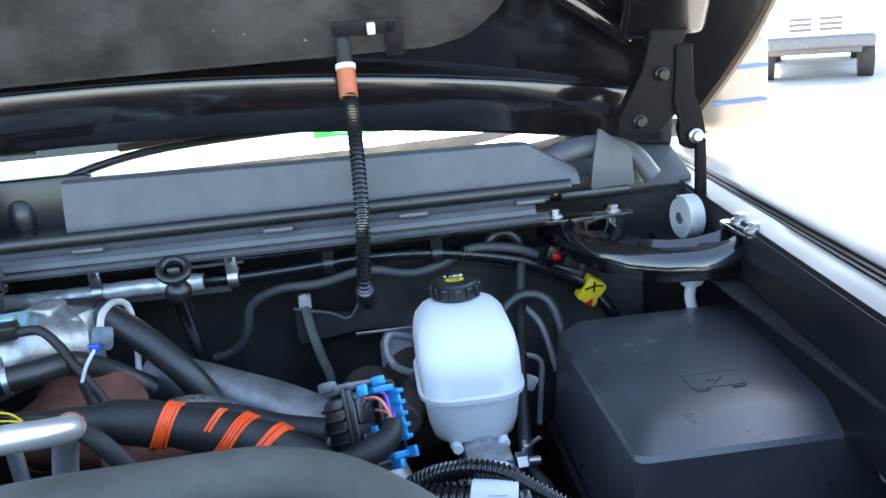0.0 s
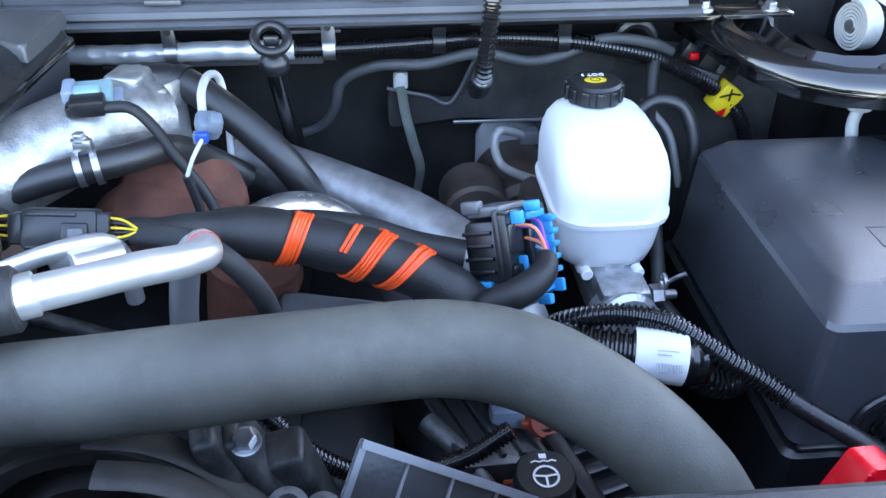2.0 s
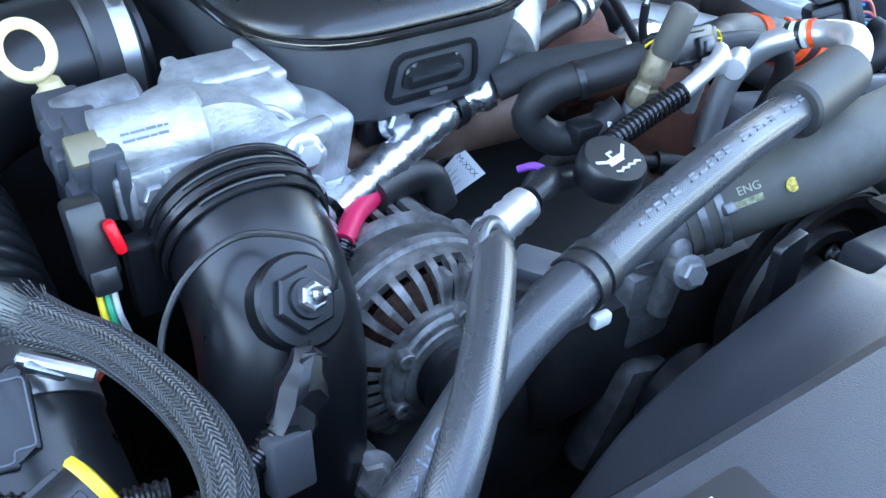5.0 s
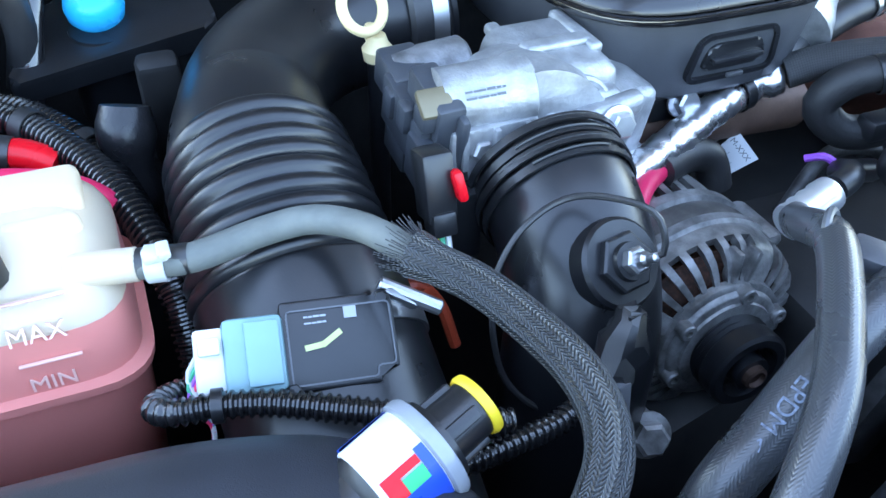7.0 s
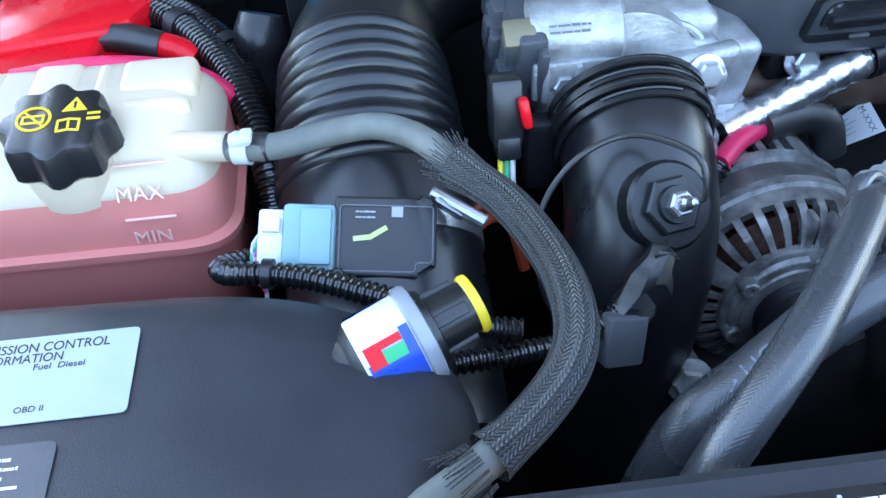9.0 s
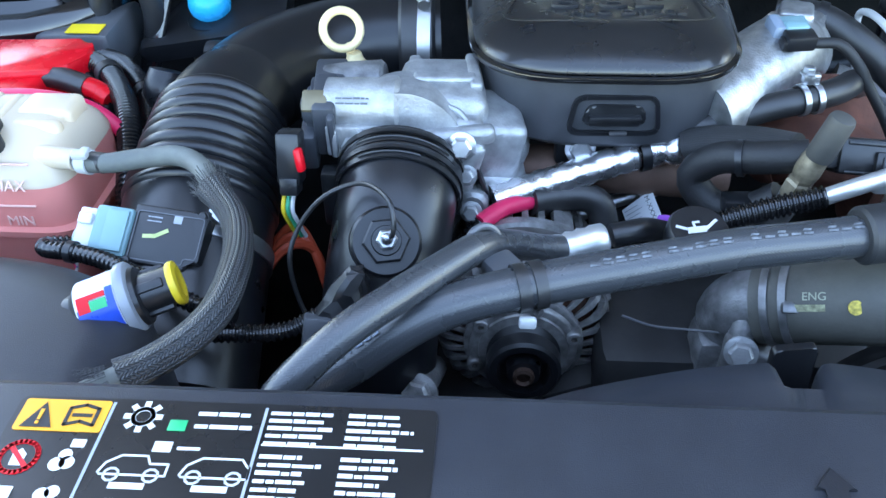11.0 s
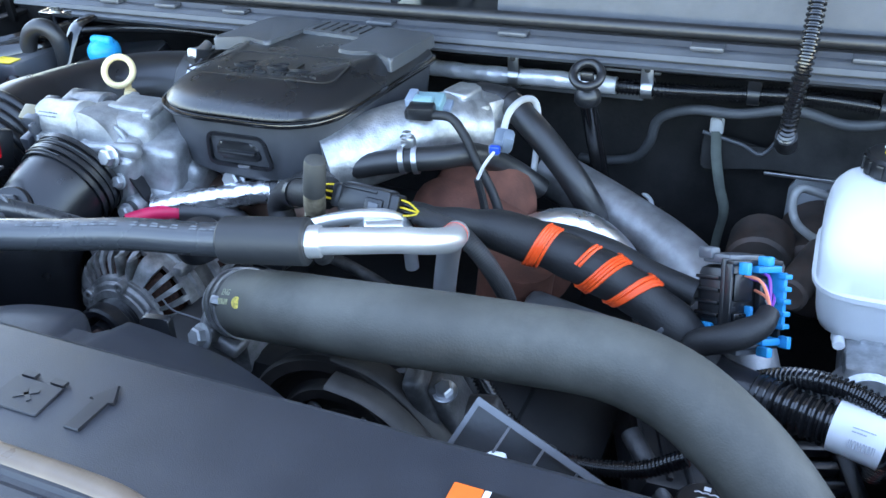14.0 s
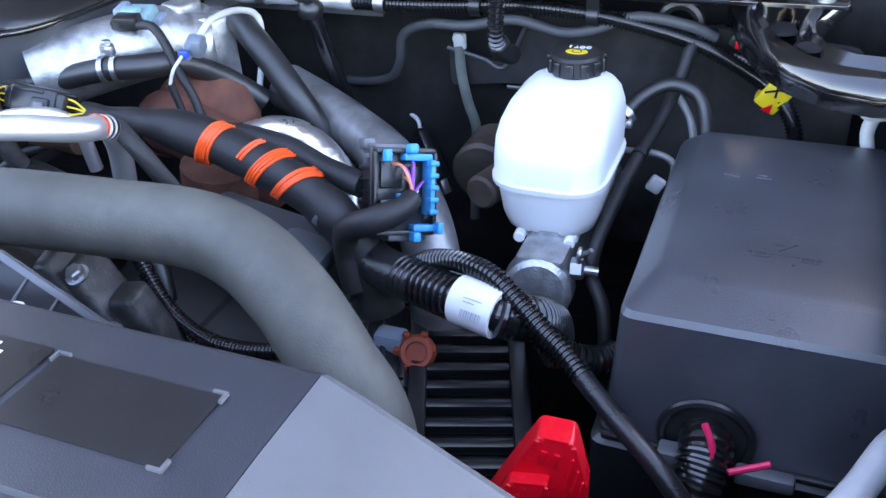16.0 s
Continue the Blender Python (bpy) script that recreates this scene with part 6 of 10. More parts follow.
stroke(bm, round_poly([(-0.036, -0.017), (0.036, -0.017), (0.031, 0.017), (-0.031, 0.017)], 0.009), 0.0035, PK @ Matrix.Translation((0, 0, -0.004)), 0.006, True)
part("handle_frame", bm, SATIN, box, sharp=50)
bm = B()
slab(bm, round_poly([(-0.026, -0.010), (0.026, -0.010), (0.022, 0.010), (-0.022, 0.010)], 0.007), 0.005, PK @ Matrix.Translation((0, 0, -0.003)), 0.003)
rbox(bm, PK @ Vector((0.0, -0.001, 0.004)), (0.042, 0.005, 0.006), 0.002, rot=PK.to_3x3())
part("handle", bm, BLACK, box)
bm = B()
rbox(bm, PK @ Vector((0.004, -0.016, 0.003)), (0.014, 0.003, 0.003), 0.001, rot=PK.to_3x3())
part("bare_tab", bm, STEEL, box)
hex_bolt(res, (-0.529, 0.7045, 1.281), (0.05, -1, 0.25), 0.0095)
bm = B()
rbox(bm, (-0.522, 0.716, 1.280), (0.055, 0.016, 0.036), 0.004)
part("mount_tab", bm, BLACK, res)

# ---- turbo inlet casting, crossover hoses, turbo housing ----
tin = thing("turbo_inlet", "bright cast aluminium turbo inlet pipe with a sensor", "inlet pipe", (-0.36, 0.79, 1.26))
bm = B()
tube(bm, [(-0.435, 0.725, 1.302), (-0.405, 0.755, 1.307), (-0.375, 0.788, 1.312), (-0.345, 0.822, 1.312), (-0.325, 0.850, 1.300)], 0.036, 28, 0.008)
rbox(bm, (-0.335, 0.842, 1.302), (0.055, 0.045, 0.066), 0.008, rot=Euler((0, 0, radians(-35))).to_matrix())
rbox(bm, (-0.318, 0.865, 1.29), (0.035, 0.04, 0.085), 0.006, rot=Euler((0, 0, radians(-35))).to_matrix())
part("casting", bm, ALU, tin, sharp=35)
bm = B()
lathe(bm, (-0.330, 0.857, 1.330), (0, 0, 1), [(0, 0.016), (0.006, 0.016), (0.008, 0.013)], 20)
part("neck", bm, ALU, tin)
hex_bolt(tin, (-0.330, 0.857, 1.336), (0, 0, 1), 0.0085, ALU)
hex_bolt(tin, (-0.352, 0.835, 1.336), (0, 0, 1), 0.006, ALU)
bm = B()
rbox(bm, (-0.333, 0.842, 1.336), (0.030, 0.034, 0.026), 0.005, 3, rot=Euler((0, 0, radians(-15))).to_matrix())
part("bolt_pad", bm, ALU, tin)
sen = thing("boost_sensor", "pale teal and black boost sensor on the turbo inlet", "sensor", (-0.353, 0.795, 1.335))
SR = Euler((radians(10), 0, radians(8))).to_matrix()
for nm, c, s, m_ in (("body", (-0.352, 0.797, 1.346), (0.034, 0.026, 0.014), TEAL), ("collar", (-0.365, 0.792, 1.350), (0.010, 0.022, 0.016), PALEBLUE), ("latch", (-0.350, 0.786, 1.355), (0.020, 0.012, 0.006), TEAL), ("plug", (-0.348, 0.776, 1.347), (0.026, 0.016, 0.014), BLACK), ("plug_ear", (-0.361, 0.773, 1.345), (0.006, 0.012, 0.010), BLACK), ("mount_flange", (-0.338, 0.806, 1.341), (0.018, 0.020, 0.008), PALEBLUE)):
    bm = B()
    rbox(bm, c, s, 0.0025, 2, rot=SR)
    part(nm, bm, m_, sen)
bm = B()
tube(bm, [(-0.335, 0.775, 1.345), (-0.315, 0.772, 1.345), (-0.298, 0.765, 1.330), (-0.285, 0.758, 1.310), (-0.268, 0.752, 1.285), (-0.255, 0.742, 1.262), (-0.245, 0.73, 1.245)], 0.0046, 10, 0.006)
solo("turbo_sensor_lead", bm, TAPE, "black taped sensor lead running down beside the turbo", "wiring loom")

bm = B()
th = thing("coolant_crossover_hose", "black rubber crossover hose with a spring clamp", "hose", (-0.33, 0.74, 1.22))
tube(bm, [(-0.440, 0.715, 1.296), (-0.410, 0.722, 1.300), (-0.378, 0.729, 1.308), (-0.344, 0.735, 1.314), (-0.316, 0.750, 1.314), (-0.298, 0.768, 1.312), (-0.286, 0.790, 1.300), (-0.27, 0.815, 1.278), (-0.245, 0.835, 1.25)], 0.0115, 16, 0.006)
part("hose", bm, RUBBER, th)
bm = B()
for dx in (-0.006, 0.006):
    band(bm, (-0.344 + dx, 0.735 + dx * 0.3, 1.314), (1, 0.28, 0.1), 0.0122, 0.005, 0.0012, 24)
rbox(bm, (-0.345, 0.737, 1.332), (0.014, 0.008, 0.010), 0.002)
hx = part("clamp", bm, STEEL, th, "bright spring clamp", sharp=25)
hex_bolt(th, (-0.347, 0.739, 1.335), (0, 0, 1), 0.005, ALU)

bm = B()
th = thing("turbo_housing", "rust-brown iron turbo housing", "turbocharger", (-0.30, 0.80, 1.18))
lathe(bm, (-0.300, 0.83, 1.232), (0.1, -1, 0.35), [(0, 0.03), (0.01, 0.052), (0.03, 0.056), (0.050, 0.050), (0.064, 0.036), (0.072, 0.018), (0.074, 0.002)], 30)
tube(bm, [(-0.345, 0.80, 1.225), (-0.325, 0.775, 1.245), (-0.285, 0.765, 1.240), (-0.25, 0.78, 1.21), (-0.23, 0.80, 1.16)], 0.032, 18, 0.008)
tube(bm, [(-0.23, 0.72, 1.235), (-0.235, 0.72, 1.20), (-0.24, 0.71, 1.12), (-0.24, 0.70, 1.0)], 0.036, 18, 0.012)
part("volute", bm, RUST, th)
bm = B()
band(bm, (-0.333, 0.783, 1.236), (0.8, -0.7, 0.2), 0.0335, 0.006, 0.0015, 26)
part("band", bm, RUST, th)
bm = B()
tube(bm, [(-0.60, 0.735, 1.238), (-0.54, 0.730, 1.246), (-0.47, 0.725, 1.248), (-0.40, 0.73, 1.24)], 0.0215, 20, 0.01)
solo("exhaust_crossover", bm, RUSTPIPE, "heat-browned crossover pipe under the resonator", "pipe")

bm = B()
HEATER, HEATER_R = [(-0.335, 0.893, 1.322), (-0.298, 0.880, 1.322), (-0.266, 0.862, 1.308), (-0.235, 0.848, 1.285), (-0.208, 0.838, 1.258), (-0.188, 0.842, 1.215), (-0.18, 0.85, 1.15)], 0.0145
tube(bm, HEATER, HEATER_R, 16, 0.008)
hth = thing("heater_hose", "thick black heater hose running down behind the engine", "hose", HEATER[-1])
part("hose", bm, RUBBER, hth)
bm = B()
band(bm, HEATER[1], Vector(HEATER[2]) - Vector(HEATER[0]), HEATER_R + 0.0004, 0.009, 0.0012, 24)
part("hose_clamp", bm, BLACK, hth, "black hose clamp")

th = thing("temperature_probe", "pale blue connector with a bent grey sleeve", "sensor", (-0.258, 0.76, 1.23))
bm = B()
rbox(bm, (-0.257, 0.757, 1.336), (0.018, 0.020, 0.016), 0.004, rot=Euler((0.3, 0.2, 0.3)).to_matrix())
rbox(bm, (-0.250, 0.750, 1.340), (0.010, 0.012, 0.014), 0.002, rot=Euler((0.3, 0.2, 0.3)).to_matrix())
rbox(bm, (-0.262, 0.746, 1.331), (0.010, 0.008, 0.010), 0.002)
part("connector", bm, mat("dusty_blue_grey_plastic", (0.15, 0.185, 0.23), 0.45, var=0.1), th)
bm = B()
rbox(bm, (-0.259, 0.740, 1.334), (0.010, 0.006, 0.008), 0.002)
part("blue_seal", bm, LABELBLUE, th)
bm = B()
tube(bm, [(-0.259, 0.738, 1.333), (-0.266, 0.730, 1.322), (-0.272, 0.728, 1.308)], 0.0016, 8, 0.004)
part("wire", bm, WIRE, th)
bm = B()
tube(bm, [(-0.262, 0.768, 1.338), (-0.2665, 0.800, 1.346), (-0.2675, 0.845, 1.342), (-0.2645, 0.875, 1.326), (-0.2605, 0.868, 1.295), (-0.259, 0.850, 1.262), (-0.258, 0.838, 1.243)], 0.0034, 10, 0.006)
part("sleeve", bm, WIRE, th, "bent pale grey sleeve")
bm = B()
tube(bm, [(-0.258, 0.838, 1.244), (-0.2575, 0.834, 1.230), (-0.257, 0.83, 1.20)], 0.0034, 10, 0.005)
part("probe", bm, STEEL, th)
bm = B()
tube(bm, [(-0.272, 0.728, 1.308), (-0.268, 0.730, 1.285), (-0.262, 0.725, 1.26)], 0.0038, 8, 0.005)
part("lead", bm, TAPE, th)

# ---- grey charge pipe and heat shield ----
bm = B()
tube(bm, [(-0.262, 0.905, 1.236), (-0.215, 0.888, 1.226), (-0.165, 0.865, 1.216), (-0.105, 0.828, 1.206), (-0.055, 0.778, 1.194), (-0.022, 0.735, 1.172), (-0.008, 0.712, 1.12), (-0.005, 0.70, 1.0)], 0.0265, 28, 0.008)
solo("charge_pipe", bm, PIPE, "dull grey steel charge pipe bending down past the engine", "pipe")
bm = B()
tube(bm, [(-0.245, 0.775, 1.232), (-0.215, 0.790, 1.240), (-0.185, 0.797, 1.236), (-0.155, 0.795, 1.218), (-0.130, 0.785, 1.190), (-0.115, 0.775, 1.15)], 0.017, 18, 0.006, flat=0.8)
solo("foil_heat_shield", bm, FOIL, "crumpled foil heat shield over a pipe", "heat shield", sharp=80)

# ---- wrapped harness with orange cord ----
har = thing("engine_harness", "thick black taped wiring harness bound with orange cord", "wiring harness", (-0.15, 0.66, 1.15))
WP = [(-0.300, 0.642, 1.314), (-0.270, 0.654, 1.306), (-0.240, 0.668, 1.296), (-0.205, 0.676, 1.285), (-0.165, 0.676, 1.274), (-0.130, 0.674, 1.262), (-0.095, 0.669, 1.246), (-0.065, 0.664, 1.222), (-0.045, 0.660, 1.19), (-0.035, 0.655, 1.15)]


def har_r(u, g):
    return 0.0085 + 0.0105 * min(1.0, max(0.0, (g - 0.02) / 0.07)) + 0.0006 * math.sin(g * 190) + 0.0007 * math.sin(g * 77 + 1)


bm = B()
tube(bm, WP, 0.019, 22, 0.004, True, har_r)
part("taped_trunk", bm, TAPE, har, "black cloth-taped bundle")
wpath = smooth_path(WP, 0.002)


def cord(x_top, x_low, count, a0, a1, pitch=0.0024):
    """Strands round the trunk: a is the angle from the top over the front to the underside."""
    rnd = random.Random(int(-x_top * 1000))
    bm = B()
    for c in range(count):
        wob, sway = rnd.uniform(-0.0006, 0.0006), rnd.uniform(-0.0010, 0.0010)
        pts = []
        for k in range(33):
            a = a0 + (a1 - a0) * k / 32
            f = (a + 0.5) / 2.5 if a > -0.5 else (-0.5 - a) / 2.64 * 1.45
            x = x_top + (x_low - x_top) * f + (c - (count - 1) / 2) * pitch * (1 + 0.35 * sway * 1000 * f) + wob
            i = min(range(2, len(wpath) - 2), key=lambda j: abs(wpath[j].x - x))
            q = wpath[i].lerp(wpath[i + 1], max(-1.0, min(1.0, (x - wpath[i].x) / (wpath[i + 1].x - wpath[i].x))))
            d = (wpath[i + 2] - wpath[i - 2]).normalized()
            fr_ = Vector((0, 0, 1)).cross(d).normalized() * -1
            fr_ = fr_ if fr_.y < 0 else -fr_
            up_ = Vector((0, 0, 1)) - d * d.z
            up_.normalize()
            w = har_r(0, i * 0.002) + 0.0008 + 0.0004 * rnd.random()
            pts.append(q + up_ * math.cos(a) * w + fr_ * math.sin(a) * w)
        tube(bm, pts, 0.00145, 6, 0.004)
    part("orange_cord", bm, ORANGE, har, "bright orange binding cord")


cord(-0.187, -0.196, 5, -math.pi, math.pi)
cord(-0.1505, -0.164, 2, -0.25, 1.15, 0.0030)
cord(-0.129, -0.146, 4, -math.pi, math.pi)
cord(-0.103, -0.120, 5, -math.pi, math.pi, 0.0022)
bm = B()
rbox(bm, (-0.082, 0.652, 1.236), (0.012, 0.010, 0.010), 0.002, rot=Euler((0, 0.6, 0)).to_matrix())
part("tie_head", bm, GREYPL, har)
bm = B()
tube(bm, [(-0.225, 0.705, 1.275), (-0.185, 0.712, 1.272), (-0.145, 0.714, 1.264), (-0.105, 0.708, 1.252), (-0.065, 0.700, 1.246)], 0.0115, 14, 0.005)
part("branch", bm, TAPE, har, "thinner taped branch")
bm = B()
tube(bm, [(-0.292, 0.640, 1.313), (-0.255, 0.630, 1.312), (-0.232, 0.620, 1.304), (-0.216, 0.622, 1.280), (-0.209, 0.632, 1.250), (-0.205, 0.645, 1.20)], 0.0078, 12, 0.005)
part("mesh_branch", bm, MESH, har, "branch in a fine mesh sleeve")
# multi-way connector in line
cx = thing("inline_connector", "black multi-way inline connector with yellow wires", "connector", (-0.33, 0.637, 1.30))
CM = plane_at((-0.329, 0.633, 1.3225), (0.93, 0.05, -0.10), (0, 0.45, 0.9))
bm = B()
rbox(bm, CM @ Vector((-0.004, 0, 0)), (0.046, 0.026, 0.024), 0.003, rot=CM.to_3x3())
rbox(bm, CM @ Vector((0.021, 0, 0)), (0.010, 0.022, 0.020), 0.002, rot=CM.to_3x3())
rbox(bm, CM @ Vector((-0.030, 0, 0)), (0.010, 0.020, 0.018), 0.002, rot=CM.to_3x3())
rbox(bm, CM @ Vector((0.006, -0.002, 0.013)), (0.016, 0.014, 0.005), 0.0015, rot=CM.to_3x3())
rbox(bm, CM @ Vector((-0.008, 0.010, 0.012)), (0.030, 0.003, 0.003), 0.001, rot=CM.to_3x3())
rbox(bm, CM @ Vector((-0.008, -0.011, 0.012)), (0.030, 0.002, 0.002), 0.0005, rot=CM.to_3x3())
part("housing", bm, BLACK, cx)
bm = B()
rbox(bm, CM @ Vector((0.007, -0.002, 0.0165)), (0.009, 0.008, 0.003), 0.001, rot=CM.to_3x3())
part("latch", bm, GREYPL, cx)
for sgn, x0 in ((1, 0.025), (-1, -0.034)):
    for k in range(6):
        bm = B()
        a = Vector((x0, -0.008 + 0.0032 * k, 0.004 * (k % 2)))
        tube(bm, [CM @ a, CM @ (a + Vector((sgn * 0.009, 0.002 * (2.5 - k) * 0.3, 0))), CM @ Vector((x0 + sgn * 0.018, 0.0, 0.0))], 0.0009, 6, 0.004)
        part("wire", bm, YELLOW if k % 2 else BLACK, cx)
bm = B()
tube(bm, [(-0.372, 0.632, 1.323), (-0.400, 0.640, 1.316), (-0.430, 0.655, 1.305), (-0.445, 0.660, 1.285), (-0.430, 0.648, 1.268), (-0.405, 0.636, 1.272), (-0.385, 0.628, 1.29)], 0.0125, 14, 0.006)
fl = thing("folded_loom", "black taped loom folded back on itself", "wiring loom", (-0.41, 0.64, 1.26))
part("taped_tube", bm, TAPE, fl)
bm = B()
band(bm, (-0.415, 0.6465, 1.311), (-0.9, 0.35, -0.25), 0.0128, 0.005, 0.0012, 18)
part("tie_band", bm, BLACK, fl)
bm = B()
tube(bm, [(-0.445, 0.700, 1.290), (-0.425, 0.690, 1.300), (-0.400, 0.668, 1.312), (-0.378, 0.642, 1.322)], 0.0125, 14, 0.006)
solo("mesh_loom", bm, MESH, "loom in a black mesh sleeve", "wiring loom")

# ---- fuse-like control connector with the blue frame ----
fc = thing("control_connector", "black and bright blue harness connector with loose wires", "connector", (-0.03, 0.68, 1.21))
PLATE = (-0.025, 0.692, 1.250)
FM = plane_at(PLATE, (0.75, -0.55, 0.37), (-0.10, 0.45, 0.88))
FR = FM.to_3x3()


def fbox(name, parts, m_, label="", parent=fc):
    bm = B()
    for c, s in parts:
        rbox(bm, FM @ Vector(c), s, min(s) * 0.22, 2, rot=FR)
    return split_part(name, bm, m_, parent, label)


fbox("housing", [((-0.018, 0, 0), (0.034, 0.060, 0.046))], BLACK)
fbox("face_plate", [((0.001, 0, 0), (0.005, 0.074, 0.058))], BLACK, "flat black face plate")
fbox("rim_wall", [((0.006, 0.034, 0.0), (0.010, 0.004, 0.054)), ((0.006, -0.034, 0.0), (0.010, 0.004, 0.054)), ((0.006, 0, -0.027), (0.010, 0.066, 0.003)), ((0.006, 0, 0.027), (0.008, 0.066, 0.003))], BLACK)
fbox("side_rib", [((-0.020, 0.020 - 0.010 * k, 0.0235), (0.026, 0.003, 0.003)) for k in range(5)], BLACK)
fbox("lever", [((-0.012, 0.036, 0.004), (0.030, 0.008, 0.040)), ((-0.022, 0.040, 0.022), (0.016, 0.010, 0.010)), ((-0.006, -0.038, -0.004), (0.022, 0.007, 0.034))], GREYPL, "grey locking lever")
fbox("blue_comb", [((0.012, 0.004, -0.020), (0.018, 0.046, 0.004)), ((0.008, 0.029, -0.010), (0.012, 0.006, 0.026)), ((0.008, -0.030, -0.016), (0.012, 0.006, 0.020)), ((0.006, -0.010, 0.004), (0.008, 0.018, 0.004)), ((0.016, 0.036, -0.002), (0.012, 0.008, 0.007)), ((0.016, -0.037, -0.006), (0.012, 0.008, 0.007)), ((0.016, 0.030, 0.020), (0.010, 0.010, 0.005)), ((0.016, -0.030, -0.028), (0.010, 0.010, 0.005))], BLUE, "bright blue terminal comb")
fbox("comb_tooth", [((0.020, -0.016 + 0.010 * k, -0.020), (0.008, 0.004, 0.008)) for k in range(5)], BLUE)
fbox("terminal_block", [((0.005, 0.014, 0.012), (0.006, 0.022, 0.020)), ((0.006, -0.016, 0.016), (0.008, 0.020, 0.014)), ((0.007, 0.006, -0.008), (0.006, 0.030, 0.008))], BLACK, "black stepped terminal block")
fbox("terminal_cavity", [((0.0045, -0.020 + 0.010 * k, -0.0225), (0.001, 0.006, 0.006)) for k in range(5)] + [((0.0045, -0.016 + 0.011 * k, 0.020), (0.001, 0.007, 0.007)) for k in range(4)], INK)
fbox("blue_clip", [((-0.020, -0.020, 0.026), (0.018, 0.007, 0.005)), ((-0.012, -0.026, 0.026), (0.005, 0.018, 0.005))], BLUE)
bm = B()
tube(bm, [FM @ Vector((-0.020, -0.028, 0.026)), FM @ Vector((-0.030, -0.030, 0.034)), FM @ Vector((-0.046, -0.028, 0.034))], 0.0085, 12, 0.005)
part("small_plug", bm, BLACK, fc)
for k, (m_, y0) in enumerate(((SALMON, 0.024), (PURPLE, 0.022), (SALMON, 0.012), (PURPLE, 0.026), (WIRE, 0.004), (PURPLE, 0.010))):
    bm = B()
    tube(bm, [FM @ Vector((0.008, y0, 0.012 - 0.006 * k)), FM @ Vector((0.022, y0 - 0.004, 0.008 - 0.003 * k)), FM @ Vector((0.026, 0.002 - 0.001 * k, 0.002)), FM @ Vector((0.026, -0.010, 0.004))], 0.0013, 6, 0.004)
    part("wire", bm, m_, fc)
bm = B()
tube(bm, [FM @ Vector((0.024, -0.004, 0.000)), FM @ Vector((0.028, -0.014, 0.014)), FM @ Vector((0.018, -0.024, 0.036)), FM @ Vector((-0.004, -0.032, 0.046)), FM @ Vector((-0.018, -0.052, 0.040)), FM @ Vector((-0.022, -0.085, 0.030))], 0.0105, 16, 0.005, radii=lambda u, g: 0.0085 + 0.003 * min(1, g / 0.03))
part("taped_tail", bm, TAPE, fc, "black taped tail")

# ---- upper radiator hose ----
uh = thing("radiator_hose", "thick dusty grey rubber radiator hose with a bend", "hose", (-0.2, 0.52, 1.2))
bm = B()
UH = [(-0.4150, 0.5385, 1.2622), (-0.383, 0.5240, 1.2765), (-0.341, 0.5065, 1.2945), (-0.285, 0.5005, 1.3030), (-0.226, 0.5000, 1.3085), (-0.161, 0.5140, 1.3030), (-0.100, 0.5215, 1.3000), (-0.053, 0.5130, 1.2940), (-0.014, 0.4970, 1.2790), (0.012, 0.4820, 1.2640), (0.031, 0.4720, 1.2465), (0.046, 0.4680, 1.2270), (0.0555, 0.4609, 1.2031), (0.0585, 0.4539, 1.1331), (0.0585, 0.448, 1.0)]
tube(bm, UH, 0.0279, 32, 0.006)
part("hose", bm, HOSEGREY, uh)
upath = smooth_path(UH, 0.002)
HA = (upath[12] - upath[2]).normalized()
bm = B()
for k in (5, 11):
    band(bm, upath[k], HA, 0.0280, 0.005, 0.0016, 36)
rbox(bm, upath[8] + Vector((-0.004, -0.0235, 0.0165)), (0.014, 0.008, 0.006), 0.002, rot=Euler((radians(40), 0, 0)).to_matrix())
part("spring_clamp", bm, mat("dull_clamp_steel", (0.24, 0.24, 0.245), 0.42, 0.8, var=0.3, scale=90), uh, "bright double spring clamp", sharp=25)
HN = Vector((-0.19, -0.80, 0.56)).normalized()


def on_hose(x, along=0.0, up=0.0):
    i = int(x / 0.002)
    d = (upath[i + 3] - upath[i - 3]).normalized()
    n0 = (HN - d * HN.dot(d)).normalized()
    n = (n0 * math.cos(up) + n0.cross(d) * math.sin(up)).normalized()
    return plane_at(upath[i] + n * 0.0281, d, n.cross(d))


bm = B()
slab(bm, [(-0.012, -0.0022), (0.012, -0.0022), (0.012, 0.0022), (-0.012, 0.0022)], 0.0003, on_hose(0.036))
part("paint_line", bm, mat("faded_yellow_print", (0.30, 0.30, 0.18), 0.7, var=0.5, scale=300), uh)
bm = B()
lathe(bm, on_hose(0.066).translation, HN, [(0, 0.0048), (0.0006, 0.0046), (0.0008, 0.001)], 12)
part("paint_dot", bm, mat("dusty_yellow_paint", (0.52, 0.40, 0.07), 0.6, var=0.5, scale=400), uh, "dab of yellow paint")
lettering("ENG", 0.0075, on_hose(0.042, 0, 0.26), mat("faded_print", (0.40, 0.41, 0.30), 0.7), uh, "hose_lettering", 0.0002)
bm = B()
tube(bm, [(-0.428, 0.552, 1.236), (-0.4265, 0.546, 1.250), (-0.420, 0.541, 1.2600), (-0.411, 0.537, 1.2640)], 0.0245, 24, 0.004)
tube(bm, [(-0.4245, 0.528, 1.262), (-0.4285, 0.520, 1.252), (-0.430, 0.520, 1.236), (-0.430, 0.524, 1.20)], 0.0085, 12, 0.005)
rbox(bm, (-0.430, 0.516, 1.243), (0.020, 0.014, 0.018), 0.005, 3)
